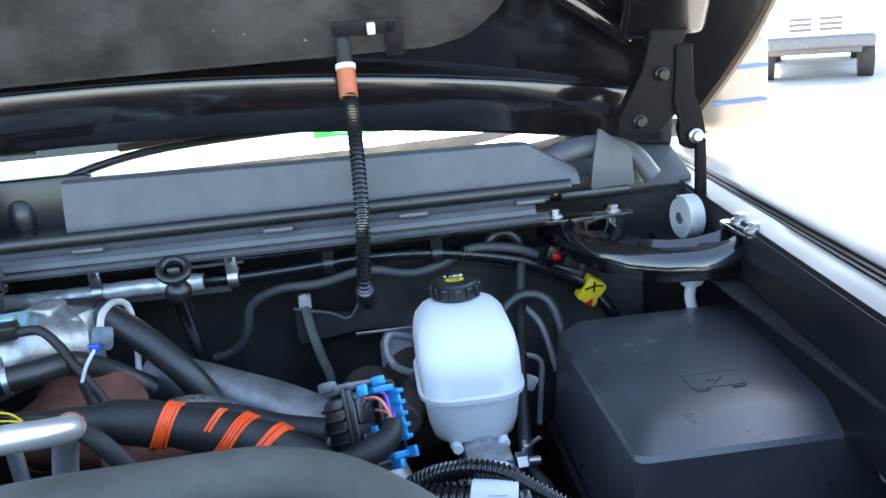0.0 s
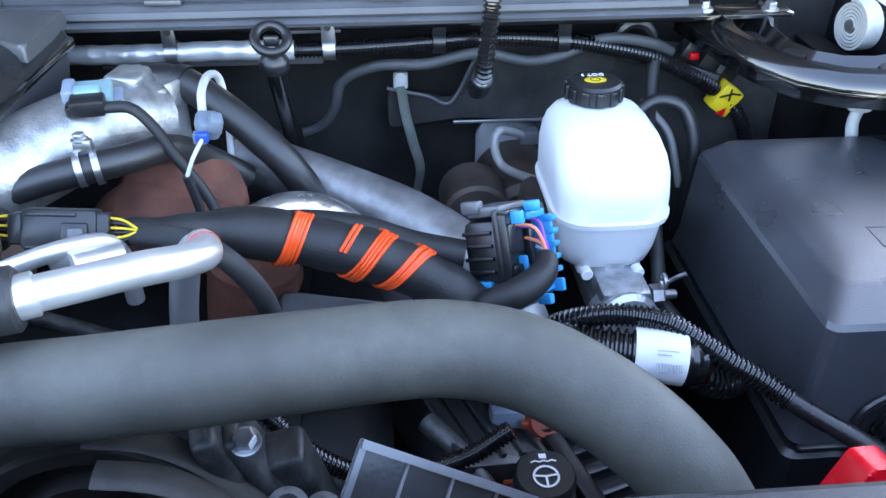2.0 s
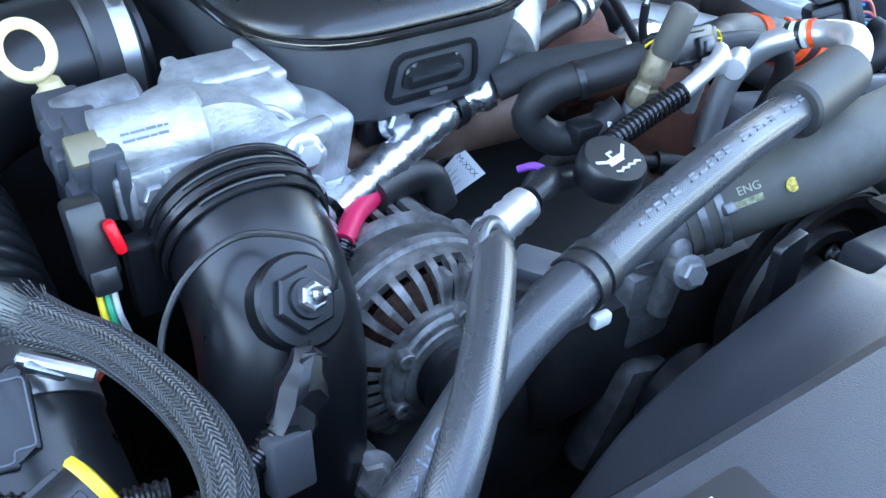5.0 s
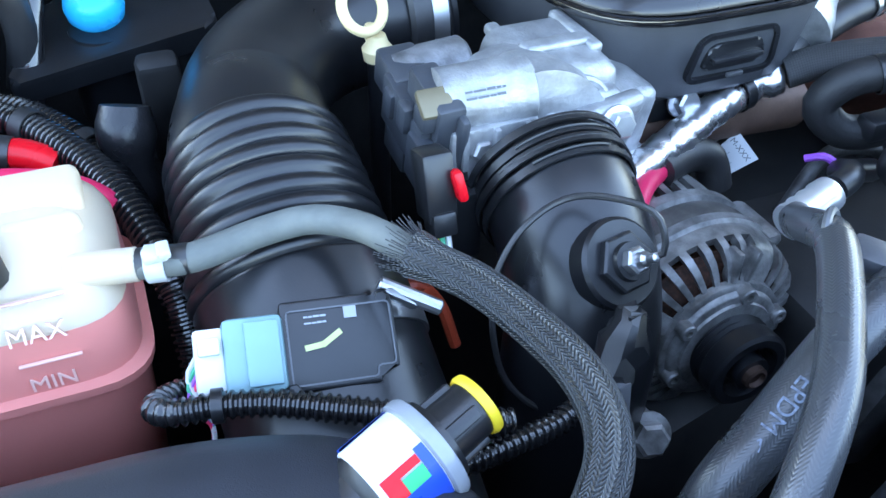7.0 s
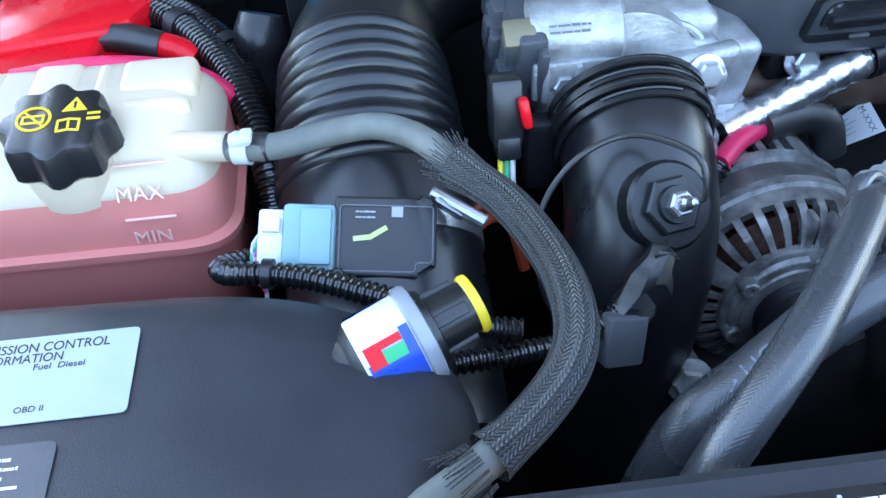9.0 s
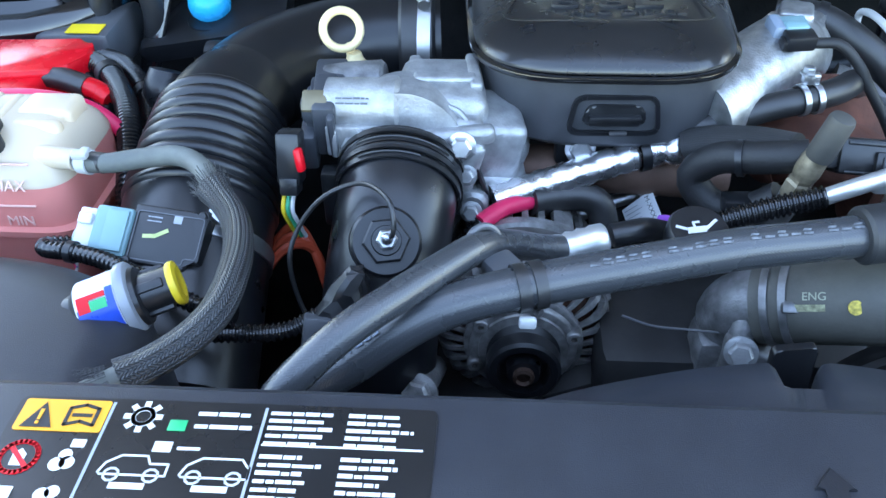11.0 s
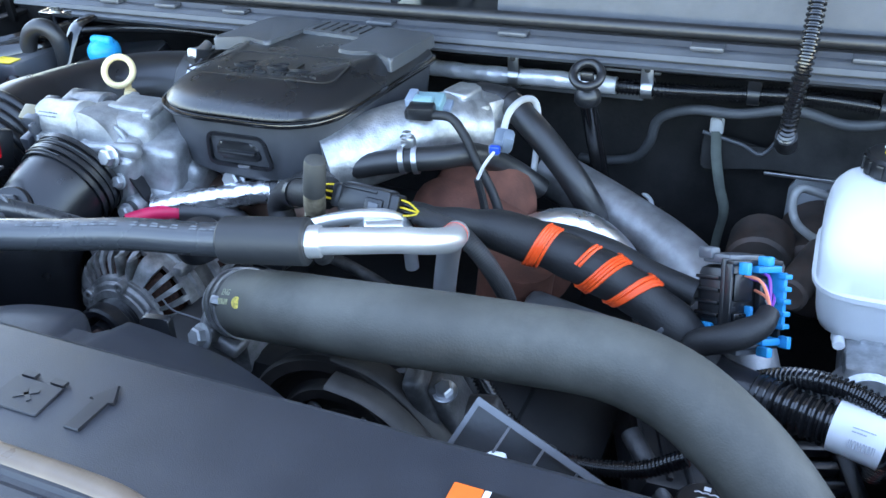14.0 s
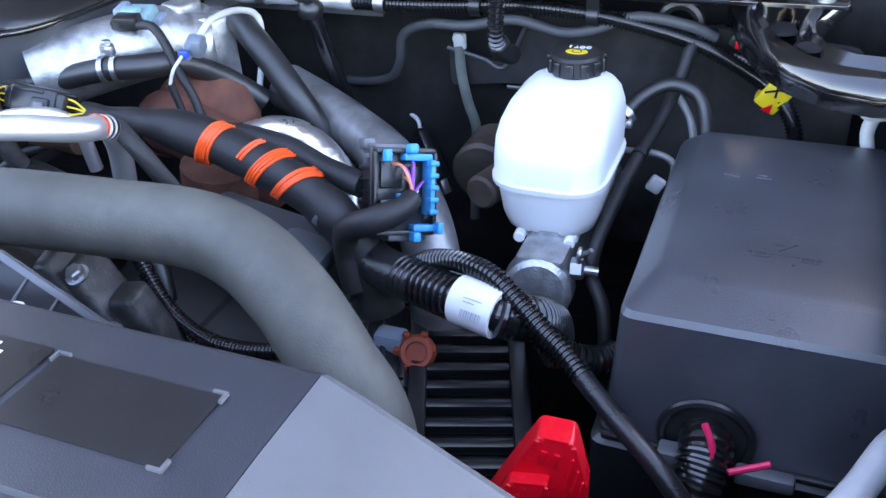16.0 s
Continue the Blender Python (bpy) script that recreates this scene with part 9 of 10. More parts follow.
tube(bm, [(0.29, 0.42, 1.22), (0.325, 0.465, 1.245), (0.345, 0.505, 1.252), (0.37, 0.56, 1.22)], 0.0085, 14, 0.008)
solo("washer_pipe", bm, mat("pale_grey_pipe", (0.36, 0.37, 0.39), 0.4), "pale grey pipe beside the fuse box", "pipe")
bm = B()
cyl(bm, (0.336, 0.885, 1.31), (0.336, 0.88, 1.275), 0.016, 0.012, n=18, bev=0.002)
tube(bm, [(0.336, 0.88, 1.278), (0.333, 0.88, 1.262), (0.338, 0.88, 1.24)], 0.006, 10, 0.006)
solo("hood_bumper", bm, WIRE, "pale rubber hood bumper on its stalk", "bumper stop")
pcap = thing("steering_fluid_cap", "black power steering cap with a white symbol", "fluid cap", (-0.026, 0.546, 1.05))
bm = B()
lathe(bm, (-0.026, 0.5465, 1.1460), (0, -0.1, 1), [(0, 0.017), (0.004, 0.0220), (0.020, 0.0215), (0.0225, 0.0195), (0.0225, 0.001)], 28)
cyl(bm, (-0.026, 0.5465, 1.05), (-0.026, 0.5465, 1.148), 0.024, n=24, bev=0.006)
part("cap", bm, BLACK, pcap)
PM = plane_at((-0.026, 0.5443, 1.1690), (1, 0, 0), (0, 1, 0.1)) @ Matrix.Diagonal((0.84, 0.84, 1, 1))
bm = B()
stroke(bm, [(0.010 * math.cos(a * math.pi / 10), -0.004 + 0.010 * math.sin(a * math.pi / 10)) for a in range(20)], 0.0018, PM, 0.0004, True)
for a in (0.15, 2.99, 4.71):
    stroke(bm, [(0, -0.004), (0.009 * math.cos(a), -0.004 + 0.009 * math.sin(a))], 0.0018, PM, 0.0004)
stroke(bm, [(-0.010 + 0.0034 * k, 0.0105 + 0.0013 * (k % 2)) for k in range(7)], 0.0012, PM, 0.0004)
rbox(bm, PM @ Vector((0, 0.016, 0.0003)), (0.005, 0.004, 0.0006), 0)
part("wheel_symbol", bm, PALEINK, pcap, "white steering wheel symbol")
bm = B()
loom(bm, [(-0.245, 0.60, 1.235), (-0.216, 0.580, 1.210), (-0.195, 0.568, 1.190), (-0.172, 0.562, 1.172), (-0.145, 0.562, 1.158), (-0.110, 0.565, 1.156), (-0.075, 0.570, 1.162), (-0.045, 0.575, 1.18)], 0.0074, 0.0034, 12)
solo("lower_loom", bm, LOOM, "black ribbed loom sagging under the radiator hose", "wiring loom")
gb = thing("shroud_bracket", "translucent grey ribbed plastic bracket at the radiator", "bracket", (-0.12, 0.41, 1.25))
GM_ = plane_at((-0.109, 0.404, 1.322), (0.89, -0.04, -0.45), (0.30, 0.55, 0.55))
bm = B()
slab(bm, [(-0.040, -0.034), (0.046, -0.034), (0.046, 0.004), (-0.040, 0.004)], 0.002, GM_)
part("panel", bm, mat("smoky_plastic", (0.02, 0.022, 0.025), 0.2), gb)
bm = B()
stroke(bm, [(-0.040, 0.004), (0.046, 0.004)], 0.004, GM_, 0.007)
stroke(bm, [(-0.040, -0.034), (-0.040, 0.004)], 0.003, GM_, 0.005)
stroke(bm, [(-0.040, -0.034), (0.046, -0.034)], 0.003, GM_, 0.005)
part("rim", bm, mat("translucent_rim", (0.075, 0.082, 0.095), 0.22, spec=0.9), gb, "pale translucent rim")
for k in range(3):
    bm = B()
    stroke(bm, [(-0.018 + 0.022 * k, -0.034), (-0.018 + 0.022 * k, 0.004)], 0.0014, GM_, 0.0032)
    part("rib", bm, GREYPL, gb)
bm = B()
rbox(bm, (-0.128, 0.392, 1.318), (0.012, 0.010, 0.008), 0.003)
part("pale_clip", bm, WHITE, gb)
bm = B()
for k in range(6):
    tube(bm, [(-0.09 + 0.012 * k, 0.60, 1.06 + 0.01 * k), (-0.08 + 0.012 * k, 0.58, 1.075 + 0.01 * k), (-0.065 + 0.012 * k, 0.575, 1.06)], 0.0022, 6, 0.006)
solo("orange_wires", bm, mat("dull_orange_wire", (0.45, 0.08, 0.03), 0.5), "loose dull orange wires low in the bay", "wires", kind="stuff")

# ---- coolant tank ----
ct = thing("coolant_tank", "milky plastic coolant tank half full of red coolant", "coolant tank", (-1.02, 0.63, 1.12))


def tank_ring(g, z, fr=0.0):
    x0, x1, y0, y1 = -1.24 - g, -0.914 + g, 0.591 - g + fr, 0.705 + g
    return [(x, y, z) for x, y in round_poly([(x0, y0), (x1, y0), (x1, y1), (x0, y1)], 0.030, 6)]


def tank_rings(g):
    return [tank_ring(-0.020 + g, 1.12), tank_ring(-0.006 + g, 1.135), tank_ring(0.0 + g, 1.2630), tank_ring(0.0045 + g, 1.2645), tank_ring(0.0050 + g, 1.2700), tank_ring(0.0 + g, 1.2715), tank_ring(-0.001 + g, 1.300), tank_ring(-0.005 + g, 1.318, 0.002), tank_ring(-0.013 + g, 1.330, 0.006), tank_ring(-0.024 + g, 1.3365, 0.010), tank_ring(-0.032 + g, 1.338, 0.010)]


bm = B()
loft(bm, tank_rings(0.0)[:6] + [tank_ring(-0.001, 1.3055)])
part("lower_shell", bm, TANKSHELL, ct, "translucent lower shell with a moulded seam", sharp=50)
bm = B()
loft(bm, [tank_ring(-0.001, 1.3055), tank_ring(-0.0012, 1.3075)] + tank_rings(0.0)[7:])
part("upper_shell", bm, TANKTOP, ct, "cream upper shell", sharp=50)
for cx, cy, sx_, sy_, zz in ((-0.9480, 0.664, 0.044, 0.034, 1.3402), (-0.9480, 0.636, 0.040, 0.014, 1.3385), (-0.9790, 0.655, 0.010, 0.050, 1.3395), (-1.006, 0.666, 0.030, 0.034, 1.3402), (-1.075, 0.656, 0.080, 0.050, 1.3395)):
    bm = B()
    rbox(bm, (cx, cy, zz - 0.010), (sx_, sy_, 0.020), 0.0060, 4)
    part("moulded_pad", bm, TANKTOP, ct, "raised moulded pad on the tank top", sharp=60)
bm = B()
loft(bm, [tank_ring(-0.024, 1.125), tank_ring(-0.010, 1.140), tank_ring(-0.004, 1.25), tank_ring(-0.004, 1.3035), tank_ring(-0.008, 1.3045)])
part("coolant", bm, COOLANT, ct, "red coolant showing through")
bm = B()
cyl(bm, (-0.940, 0.6145, 1.3215), (-0.906, 0.606, 1.3235), 0.0085, n=18, bev=0.002)
part("hose_spigot", bm, TANKTOP, ct)
for y_, body_ in ((1.3130, "MAX"), (1.2815, "MIN")):
    lettering(body_, 0.0120, plane_at((-0.957, 0.5905 if body_ == "MAX" else 0.5903, y_ - 0.004), (1, 0, 0), (0, 0.42 if body_ == "MAX" else 0.0, 0.9)), MOULDED, ct, "level_lettering", 0.0004)
    bm = B()
    rbox(bm, (-0.955, 0.5898 + (0.0085 if body_ == "MAX" else 0), y_ + 0.0105), (0.028, 0.002, 0.0012), 0.0004)
    part("level_line", bm, MOULDED, ct)
bm = B()
stroke(bm, [(-0.009, -0.005), (-0.009, 0.006), (0, 0.004), (0.009, 0.006), (0.009, -0.005), (0, -0.007)], 0.0009, plane_at((-0.990, 0.5925, 1.3145), (1, 0, 0), (0, 0.42, 0.9)), 0.0006, True)
part("book_symbol", bm, MOULDED, ct)
bm = B()
cn_ = Vector((-0.993, 0.612, 1.325))
ca = Vector((0.0, -0.14, 0.99)).normalized()
lathe(bm, cn_ - ca * 0.02, ca, [(0, 0.027), (0.022, 0.026)], 28)
part("neck", bm, TANKTOP, ct)
bm = B()
n_ = 64
rings = []
for h, k in ((0.002, 0.95), (0.004, 1.0), (0.020, 0.98), (0.024, 0.93), (0.025, 0.86)):
    rings.append([cn_ + ca * h + axes(ca) @ Vector(((0.0285 + 0.0028 * math.cos(8 * 2 * math.pi * i / n_)) * k * math.cos(2 * math.pi * i / n_), (0.0285 + 0.0028 * math.cos(8 * 2 * math.pi * i / n_)) * k * math.sin(2 * math.pi * i / n_), 0)) for i in range(n_)])
loft(bm, rings)
ccap = part("cap", bm, BLACK, ct, "black lobed pressure cap with yellow symbols", sharp=30)
CP = plane_at(cn_ + ca * 0.0251, (1, 0, 0), (0, 0.99, 0.14))
bm = B()
stroke(bm, [(-0.010 + 0.0085 * math.cos(a * math.pi / 12), 0.001 + 0.0085 * math.sin(a * math.pi / 12)) for a in range(24)], 0.0015, CP, 0.0004, True)
stroke(bm, [(-0.0155, -0.002), (-0.005, -0.002), (-0.005, 0.003), (-0.0155, 0.003)], 0.0013, CP, 0.0004, True)
stroke(bm, [(-0.0155, 0.007), (-0.0045, -0.005)], 0.0011, CP, 0.0004)
slab(bm, [(0.004, 0.005), (0.017, 0.005), (0.0105, 0.0155)], 0.0004, CP)
stroke(bm, [(0.003, -0.010), (0.003, -0.002), (0.0085, -0.001), (0.014, -0.002), (0.014, -0.010), (0.0085, -0.009)], 0.0013, CP, 0.0004, True)
stroke(bm, [(0.0085, -0.008), (0.0085, -0.003)], 0.0012, CP, 0.0004)
part("warning_symbol", bm, YELLOW, ccap, "yellow printed symbols")
bm = B()
slab(bm, [(0.0100, 0.0065), (0.0110, 0.0065), (0.0112, 0.0115), (0.0098, 0.0115)], 0.0003, CP @ Matrix.Translation((0, 0, 0.0005)))
part("exclamation_mark", bm, INK, ccap)
bm = B()
bars(bm, CP, 0.0175, 0.001, 0.007, 2, 0.004, 0.0022, 5, (0.9, 1))
part("cap_print", bm, YELLOW, ccap)

# ---- overflow hose with its braided sleeve ----
oh = thing("overflow_hose", "weathered grey coolant hose partly in a frayed braided sleeve", "hose", (-0.8, 0.5, 1.2))
OH = [(-0.9166, 0.6086, 1.3229), (-0.8841, 0.6002, 1.3250), (-0.8504, 0.6012, 1.3302), (-0.8245, 0.5970, 1.3345), (-0.8035, 0.5795, 1.3365), (-0.7870, 0.5530, 1.3360), (-0.7680, 0.5270, 1.3345), (-0.7569, 0.4970, 1.3345), (-0.7516, 0.4610, 1.3375), (-0.7555, 0.4310, 1.3345), (-0.7739, 0.4085, 1.3280), (-0.8009, 0.3890, 1.3235), (-0.8354, 0.3730, 1.3106), (-0.875, 0.36, 1.27)]
bm = B()
tube(bm, OH, 0.0074, 18, 0.006)
part("hose", bm, OLDHOSE, oh)
bm = B()
sl = smooth_path(OH, 0.004)
i0 = min(range(len(sl)), key=lambda i: (sl[i] - Vector((-0.7885, 0.5555, 1.336))).length)
i1 = min(range(len(sl)), key=lambda i: (sl[i] - Vector((-0.8040, 0.3870, 1.3225))).length)
tube(bm, sl[i0:i1:4], 0.0100, 24, 0.004, caps=False, radii=lambda u, g: 0.0096 + 0.0022 * max(0.0, 1 - u * 14) + 0.0016 * max(0.0, (u - 0.94) * 16))
part("braided_sleeve", bm, BRAID, oh, "black braided sleeve")
rnd = random.Random(12)
bm = B()
for end, sg in ((i0, -1), (i1, 1)):
    d = (sl[end + 1] - sl[end - 1]).normalized() * sg
    rot = axes(d)
    for k in range(46):
        a = rnd.uniform(0, 6.28)
        o = rot @ Vector((math.cos(a) * 0.0105, math.sin(a) * 0.0105, 0))
        tube(bm, [sl[end] + o * 0.95 - d * 0.004, sl[end] + o * 1.08 + d * 0.004, sl[end] + o * rnd.uniform(1.1, 1.5) + d * rnd.uniform(0.006, 0.013)], 0.00032, 4, 0.006)
fr_ = part("frayed_thread", bm, BRAID, oh, "frayed sleeve threads")
fr_["kind"] = "stuff"
bm = B()
band(bm, (-0.899, 0.6035, 1.3238), (1, -0.25, 0.06), 0.0079, 0.009, 0.0014, 24)
rbox(bm, (-0.899, 0.598, 1.3335), (0.012, 0.008, 0.006), 0.002)
rbox(bm, (-0.895, 0.597, 1.336), (0.006, 0.010, 0.004), 0.001)
part("spring_clamp", bm, WIRE, oh, "dull spring clamp")
bm = B()
cyl(bm, (-0.917, 0.6087, 1.3229), (-0.884, 0.6003, 1.3250), 0.0077, n=20)
part("dark_end", bm, RUBBER, oh)

# ---- air cleaner box with labels and the filter gauge ----
ab_ = thing("air_cleaner_box", "large black plastic air cleaner box with an emission label", "air cleaner", (-1.02, 0.42, 1.0))


def abx(g, z):
    return [(x, y, z) for x, y in round_poly([(-1.31 - g, 0.34 - g), (-0.800 + g, 0.34 - g), (-0.797 + g, 0.450), (-0.845 + g, 0.496 + g), (-0.905, 0.511 + g), (-1.31 - g, 0.528 + g)], [0.02, 0.02, 0.05, 0.05, 0.05, 0.03], 8)]


bm = B()
loft(bm, [abx(0.012, 1.0), abx(0.010, 1.16), abx(0.006, 1.27), abx(0.002, 1.300), abx(-0.006, 1.312), abx(-0.018, 1.3195), abx(-0.034, 1.3225)])
part("lid", bm, GRAIN, ab_, "smooth black lid", sharp=40)
EM = plane_at((-1.000, 0.4565, 1.3230), (1, 0, 0), (0, 1, 0.0))
bm = B()
slab(bm, rect(0.124, 0.046, 0.003), 0.0005, EM)
em = part("emission_label", bm, mat("pale_green_label_film", (0.34, 0.39, 0.395), 0.4, var=0.06, bump=0.03), ab_, "white emission control label")
lettering("VEHICLE EMISSION CONTROL", 0.0072, EM @ Matrix.Translation((0.010, 0.0165, 0.0006)) @ Matrix.Diagonal((0.82, 1, 1, 1)), INK, em, "label_lettering", 0.0001)
lettering("INFORMATION", 0.0068, EM @ Matrix.Translation((0.012, 0.0105, 0.0006)) @ Matrix.Diagonal((0.82, 1, 1, 1)), INK, em, "label_lettering", 0.0001)
lettering("Fuel  Diesel", 0.0046, EM @ Matrix.Translation((0.030, 0.0055, 0.0006)), INK, em, "label_lettering", 0.0001)
lettering("OBD II", 0.0042, EM @ Matrix.Translation((0.022, -0.0165, 0.0006)), INK, em, "label_lettering", 0.0001)
bm = B()
bars(bm, EM @ Matrix.Translation((0, 0, 0.0006)), -0.055, -0.001, 0.05, 4, 0.0045, 0.0016, 6, (0.5, 1.0))
bars(bm, EM @ Matrix.Translation((0, 0, 0.0006)), -0.012, -0.0175, 0.022, 1, 0.0045, 0.0016, 7, (0.9, 1.0))
part("print_lines", bm, GREYINK, em)
SM = plane_at((-1.015, 0.3975, 1.3230), (1, 0, 0), (0, 1, 0))
bm = B()
slab(bm, rect(0.104, 0.052, 0.004), 0.0005, SM)
sm = part("service_sticker", bm, mat("slate_label", (0.045, 0.05, 0.06), 0.35), ab_, "slate grey sticker with white print")
bm = B()
bars(bm, SM @ Matrix.Translation((0, 0, 0.0006)), 0.014, 0.018, 0.032, 4, 0.0042, 0.0018, 8, (0.6, 1.0))
stroke(bm, [(0.026, -0.016), (0.026, -0.005), (0.034, -0.004), (0.042, -0.005), (0.042, -0.016), (0.034, -0.0145)], 0.0022, SM @ Matrix.Translation((0, 0, 0.0006)), 0.0004, True)
stroke(bm, [(0.034, -0.012), (0.034, -0.008)], 0.0018, SM @ Matrix.Translation((0, 0, 0.0006)), 0.0004)
part("print", bm, PALEINK, sm)
fm = thing("filter_gauge", "white and blue air filter gauge with a yellow button", "filter gauge", (-0.83, 0.46, 1.28))
ga, gbv = Vector((-0.8610, 0.4480, 1.3060)), Vector((-0.7990, 0.4700, 1.3205))
gd = (gbv - ga).normalized()
bm = B()
lathe(bm, ga - gd * 0.020, gd, [(0, 0.017), (0.012, 0.0175), (0.020, 0.0165), (0.024, 0.0150), (0.034, 0.0160), (0.038, 0.020), (0.040, 0.021)], 28)
part("base", bm, BLACK, fm)
bm = B()
lathe(bm, ga + gd * 0.019, gd, [(0, 0.0212), (0.001, 0.0218), (0.026, 0.0225), (0.027, 0.022)], 36)
bod = part("body", bm, WHITE, fm, "white and blue printed body")
rot = axes(gd)
for m_, a0, a1, h0, h1, nm in ((LABELBLUE, 2.33, 4.4, 0.0205, 0.0445, "blue_print"), (LABELBLUE, 1.90, 2.33, 0.0400, 0.0445, "blue_print"), (RED, 1.98, 2.45, 0.0215, 0.0290, "red_print"), (RED, 1.98, 2.14, 0.0290, 0.0395, "red_print"), (GREEN, 2.18, 2.45, 0.0290, 0.0395, "green_print"), (LABELBLUE, 0.0, 0.70, 0.0205, 0.0445, "blue_print")):
    bm = B()
    rr = 0.0231 if m_ is LABELBLUE else 0.0234
    prev = None
    for k in range(13):
        a = a0 + (a1 - a0) * k / 12
        cur = [bm.verts.new(ga + gd * h + rot @ Vector((r_ * math.cos(a), r_ * math.sin(a), 0))) for h, r_ in ((h0, rr - 0.0012), (h0, rr), (h1, rr), (h1, rr - 0.0012))]
        if prev:
            for j in range(3):
                bm.faces.new((prev[j], prev[j + 1], cur[j + 1], cur[j]))
        prev = cur
    part(nm, bm, m_, bod)
bm = B()
lathe(bm, ga + gd * 0.045, gd, [(0, 0.0225), (0.001, 0.0245), (0.005, 0.0248), (0.007, 0.0238), (0.008, 0.020)], 36)
part("rim", bm, mat("smoky_clear_rim", (0.28, 0.30, 0.33), 0.2), fm, "smoky clear rim")
bm = B()
lathe(bm, ga + gd * 0.052, gd, [(0, 0.020), (0.004, 0.019), (0.005, 0.0135), (0.024, 0.0130)], 30)
for a in (0.6, 2.2, 3.8, 5.4):
    o = rot @ Vector((0.0135 * math.cos(a), 0.0135 * math.sin(a), 0))
    rbox(bm, ga + gd * 0.064 + o, (0.006, 0.004, 0.018), 0.001, rot=rot @ Euler((0, 0, a + 1.57)).to_matrix())
split_part("knob", bm, BLACK, fm)
bm = B()
lathe(bm, ga + gd * 0.0755, gd, [(0, 0.0140), (0.002, 0.0150), (0.0045, 0.0145), (0.0055, 0.010), (0.0045, 0.008), (0.0045, 0.001)], 30)
part("button", bm, YELLOW, fm, "yellow reset button")
mid_ = ga + gd * 0.035 - ORG[fm]
for ob in fm.children_recursive:
    ob.data.transform(Matrix.Translation(mid_) @ Matrix.Diagonal((0.95, 0.95, 0.95, 1)) @ Matrix.Translation(-mid_))

# ---- passenger side: battery, looms, washer filler ----
bt = thing("battery", "battery with a bright red terminal cover behind the coolant tank", "battery", (-1.1, 0.80, 1.05))
bm = B()
rbox(bm, (-1.13, 0.80, 1.155), (0.24, 0.20, 0.22), 0.01)
part("case", bm, BLACK, bt)
bm = B()
slab(bm, round_poly([(-1.20, 0.705), (-1.008, 0.705), (-1.004, 0.775), (-1.045, 0.785), (-1.05, 0.80), (-1.20, 0.80)], 0.010, 3), 0.040, Matrix.Translation((0, 0, 1.270)), 0.006, 3)
slab(bm, round_poly([(-1.085, 0.745), (-0.990, 0.765), (-0.972, 0.805), (-0.985, 0.828), (-1.085, 0.83)], 0.010, 3), 0.050, Matrix.Translation((0, 0, 1.266)), 0.006, 3)
part("red_cover", bm, RED, bt, "bright red plastic cover", sharp=40)
bm = B()
rbox(bm, (-1.02, 0.90, 1.285), (0.08, 0.10, 0.05), 0.006)
part("fuse_holder", bm, GREYPL, bt)
bm = B()
slab(bm, rect(0.034, 0.02), 0.001, plane_at((-1.005, 0.862, 1.3105), (1, 0, 0), (0, 1, 0)))
part("yellow_label", bm, YTAG, bt, "yellow label")
for k, (pts, r_) in enumerate((([(-1.03, 0.835, 1.300), (-0.99, 0.815, 1.303), (-0.955, 0.785, 1.302), (-0.925, 0.74, 1.298), (-0.905, 0.69, 1.290), (-0.893, 0.64, 1.27), (-0.89, 0.60, 1.22)], 0.0105), ([(-1.03, 0.815, 1.292), (-0.985, 0.795, 1.292), (-0.955, 0.760, 1.288), (-0.935, 0.71, 1.275), (-0.915, 0.67, 1.25)], 0.009), ([(-1.00, 0.86, 1.285), (-0.96, 0.83, 1.288), (-0.925, 0.785, 1.282), (-0.905, 0.73, 1.27), (-0.895, 0.68, 1.24)], 0.0095))):
    bm = B()
    loom(bm, pts, r_, 0.0044, 14)
    bcl = thing("battery_cable_loom", "black ribbed battery cable loom", "wiring loom", pts[-1], "battery looms")
    part("loom_cover", bm, LOOM, bcl)
    bm = B()
    band(bm, pts[2], Vector(pts[3]) - Vector(pts[1]), r_ + 0.0004, 0.010, 0.0012, 18)
    part("tape_wrap", bm, TAPE, bcl)
cb = thing("battery_cable", "black battery cable end with red sleeve", "cable", (-1.0, 0.77, 1.27))
bm = B()
tube(bm, [(-1.012, 0.772, 1.305), (-0.990, 0.768, 1.305), (-0.965, 0.760, 1.301)], 0.0105, 12, 0.005)
part("boot", bm, RUBBER, cb)
bm = B()
tube(bm, [(-0.967, 0.761, 1.3015), (-0.955, 0.757, 1.299), (-0.942, 0.750, 1.294)], 0.0095, 12, 0.005)
part("sleeve", bm, RED, cb, "red sleeve")
bm = B()
tube(bm, [(-1.05, 0.712, 1.314), (-1.00, 0.712, 1.318), (-0.955, 0.706, 1.316), (-0.925, 0.70, 1.305), (-0.90, 0.70, 1.27)], 0.0065, 12, 0.006)
part("red_cable", bm, PINK, cb, "red cable")
wf = thing("washer_filler", "black washer filler neck with a blue cap", "washer filler", (-0.90, 0.92, 1.2))
bm = B()
lathe(bm, (-0.902, 0.938, 1.294), (0, -0.15, 1), [(0, 0.016), (0.006, 0.021), (0.014, 0.0225), (0.022, 0.021), (0.029, 0.015), (0.032, 0.001)], 24)
rbox(bm, (-0.902, 0.936, 1.322), (0.036, 0.013, 0.016), 0.006, 4)
part("cap", bm, CAPBLUE, wf, "bright blue twist cap", sharp=40)
bm = B()
slab(bm, round_poly([(-0.075, -0.05), (0.085, -0.04), (0.080, 0.045), (-0.03, 0.04)], 0.012), 0.020, plane_at((-0.900, 0.942, 1.278), (1, 0, 0.12), (0, 1, 0.25)), 0.006)
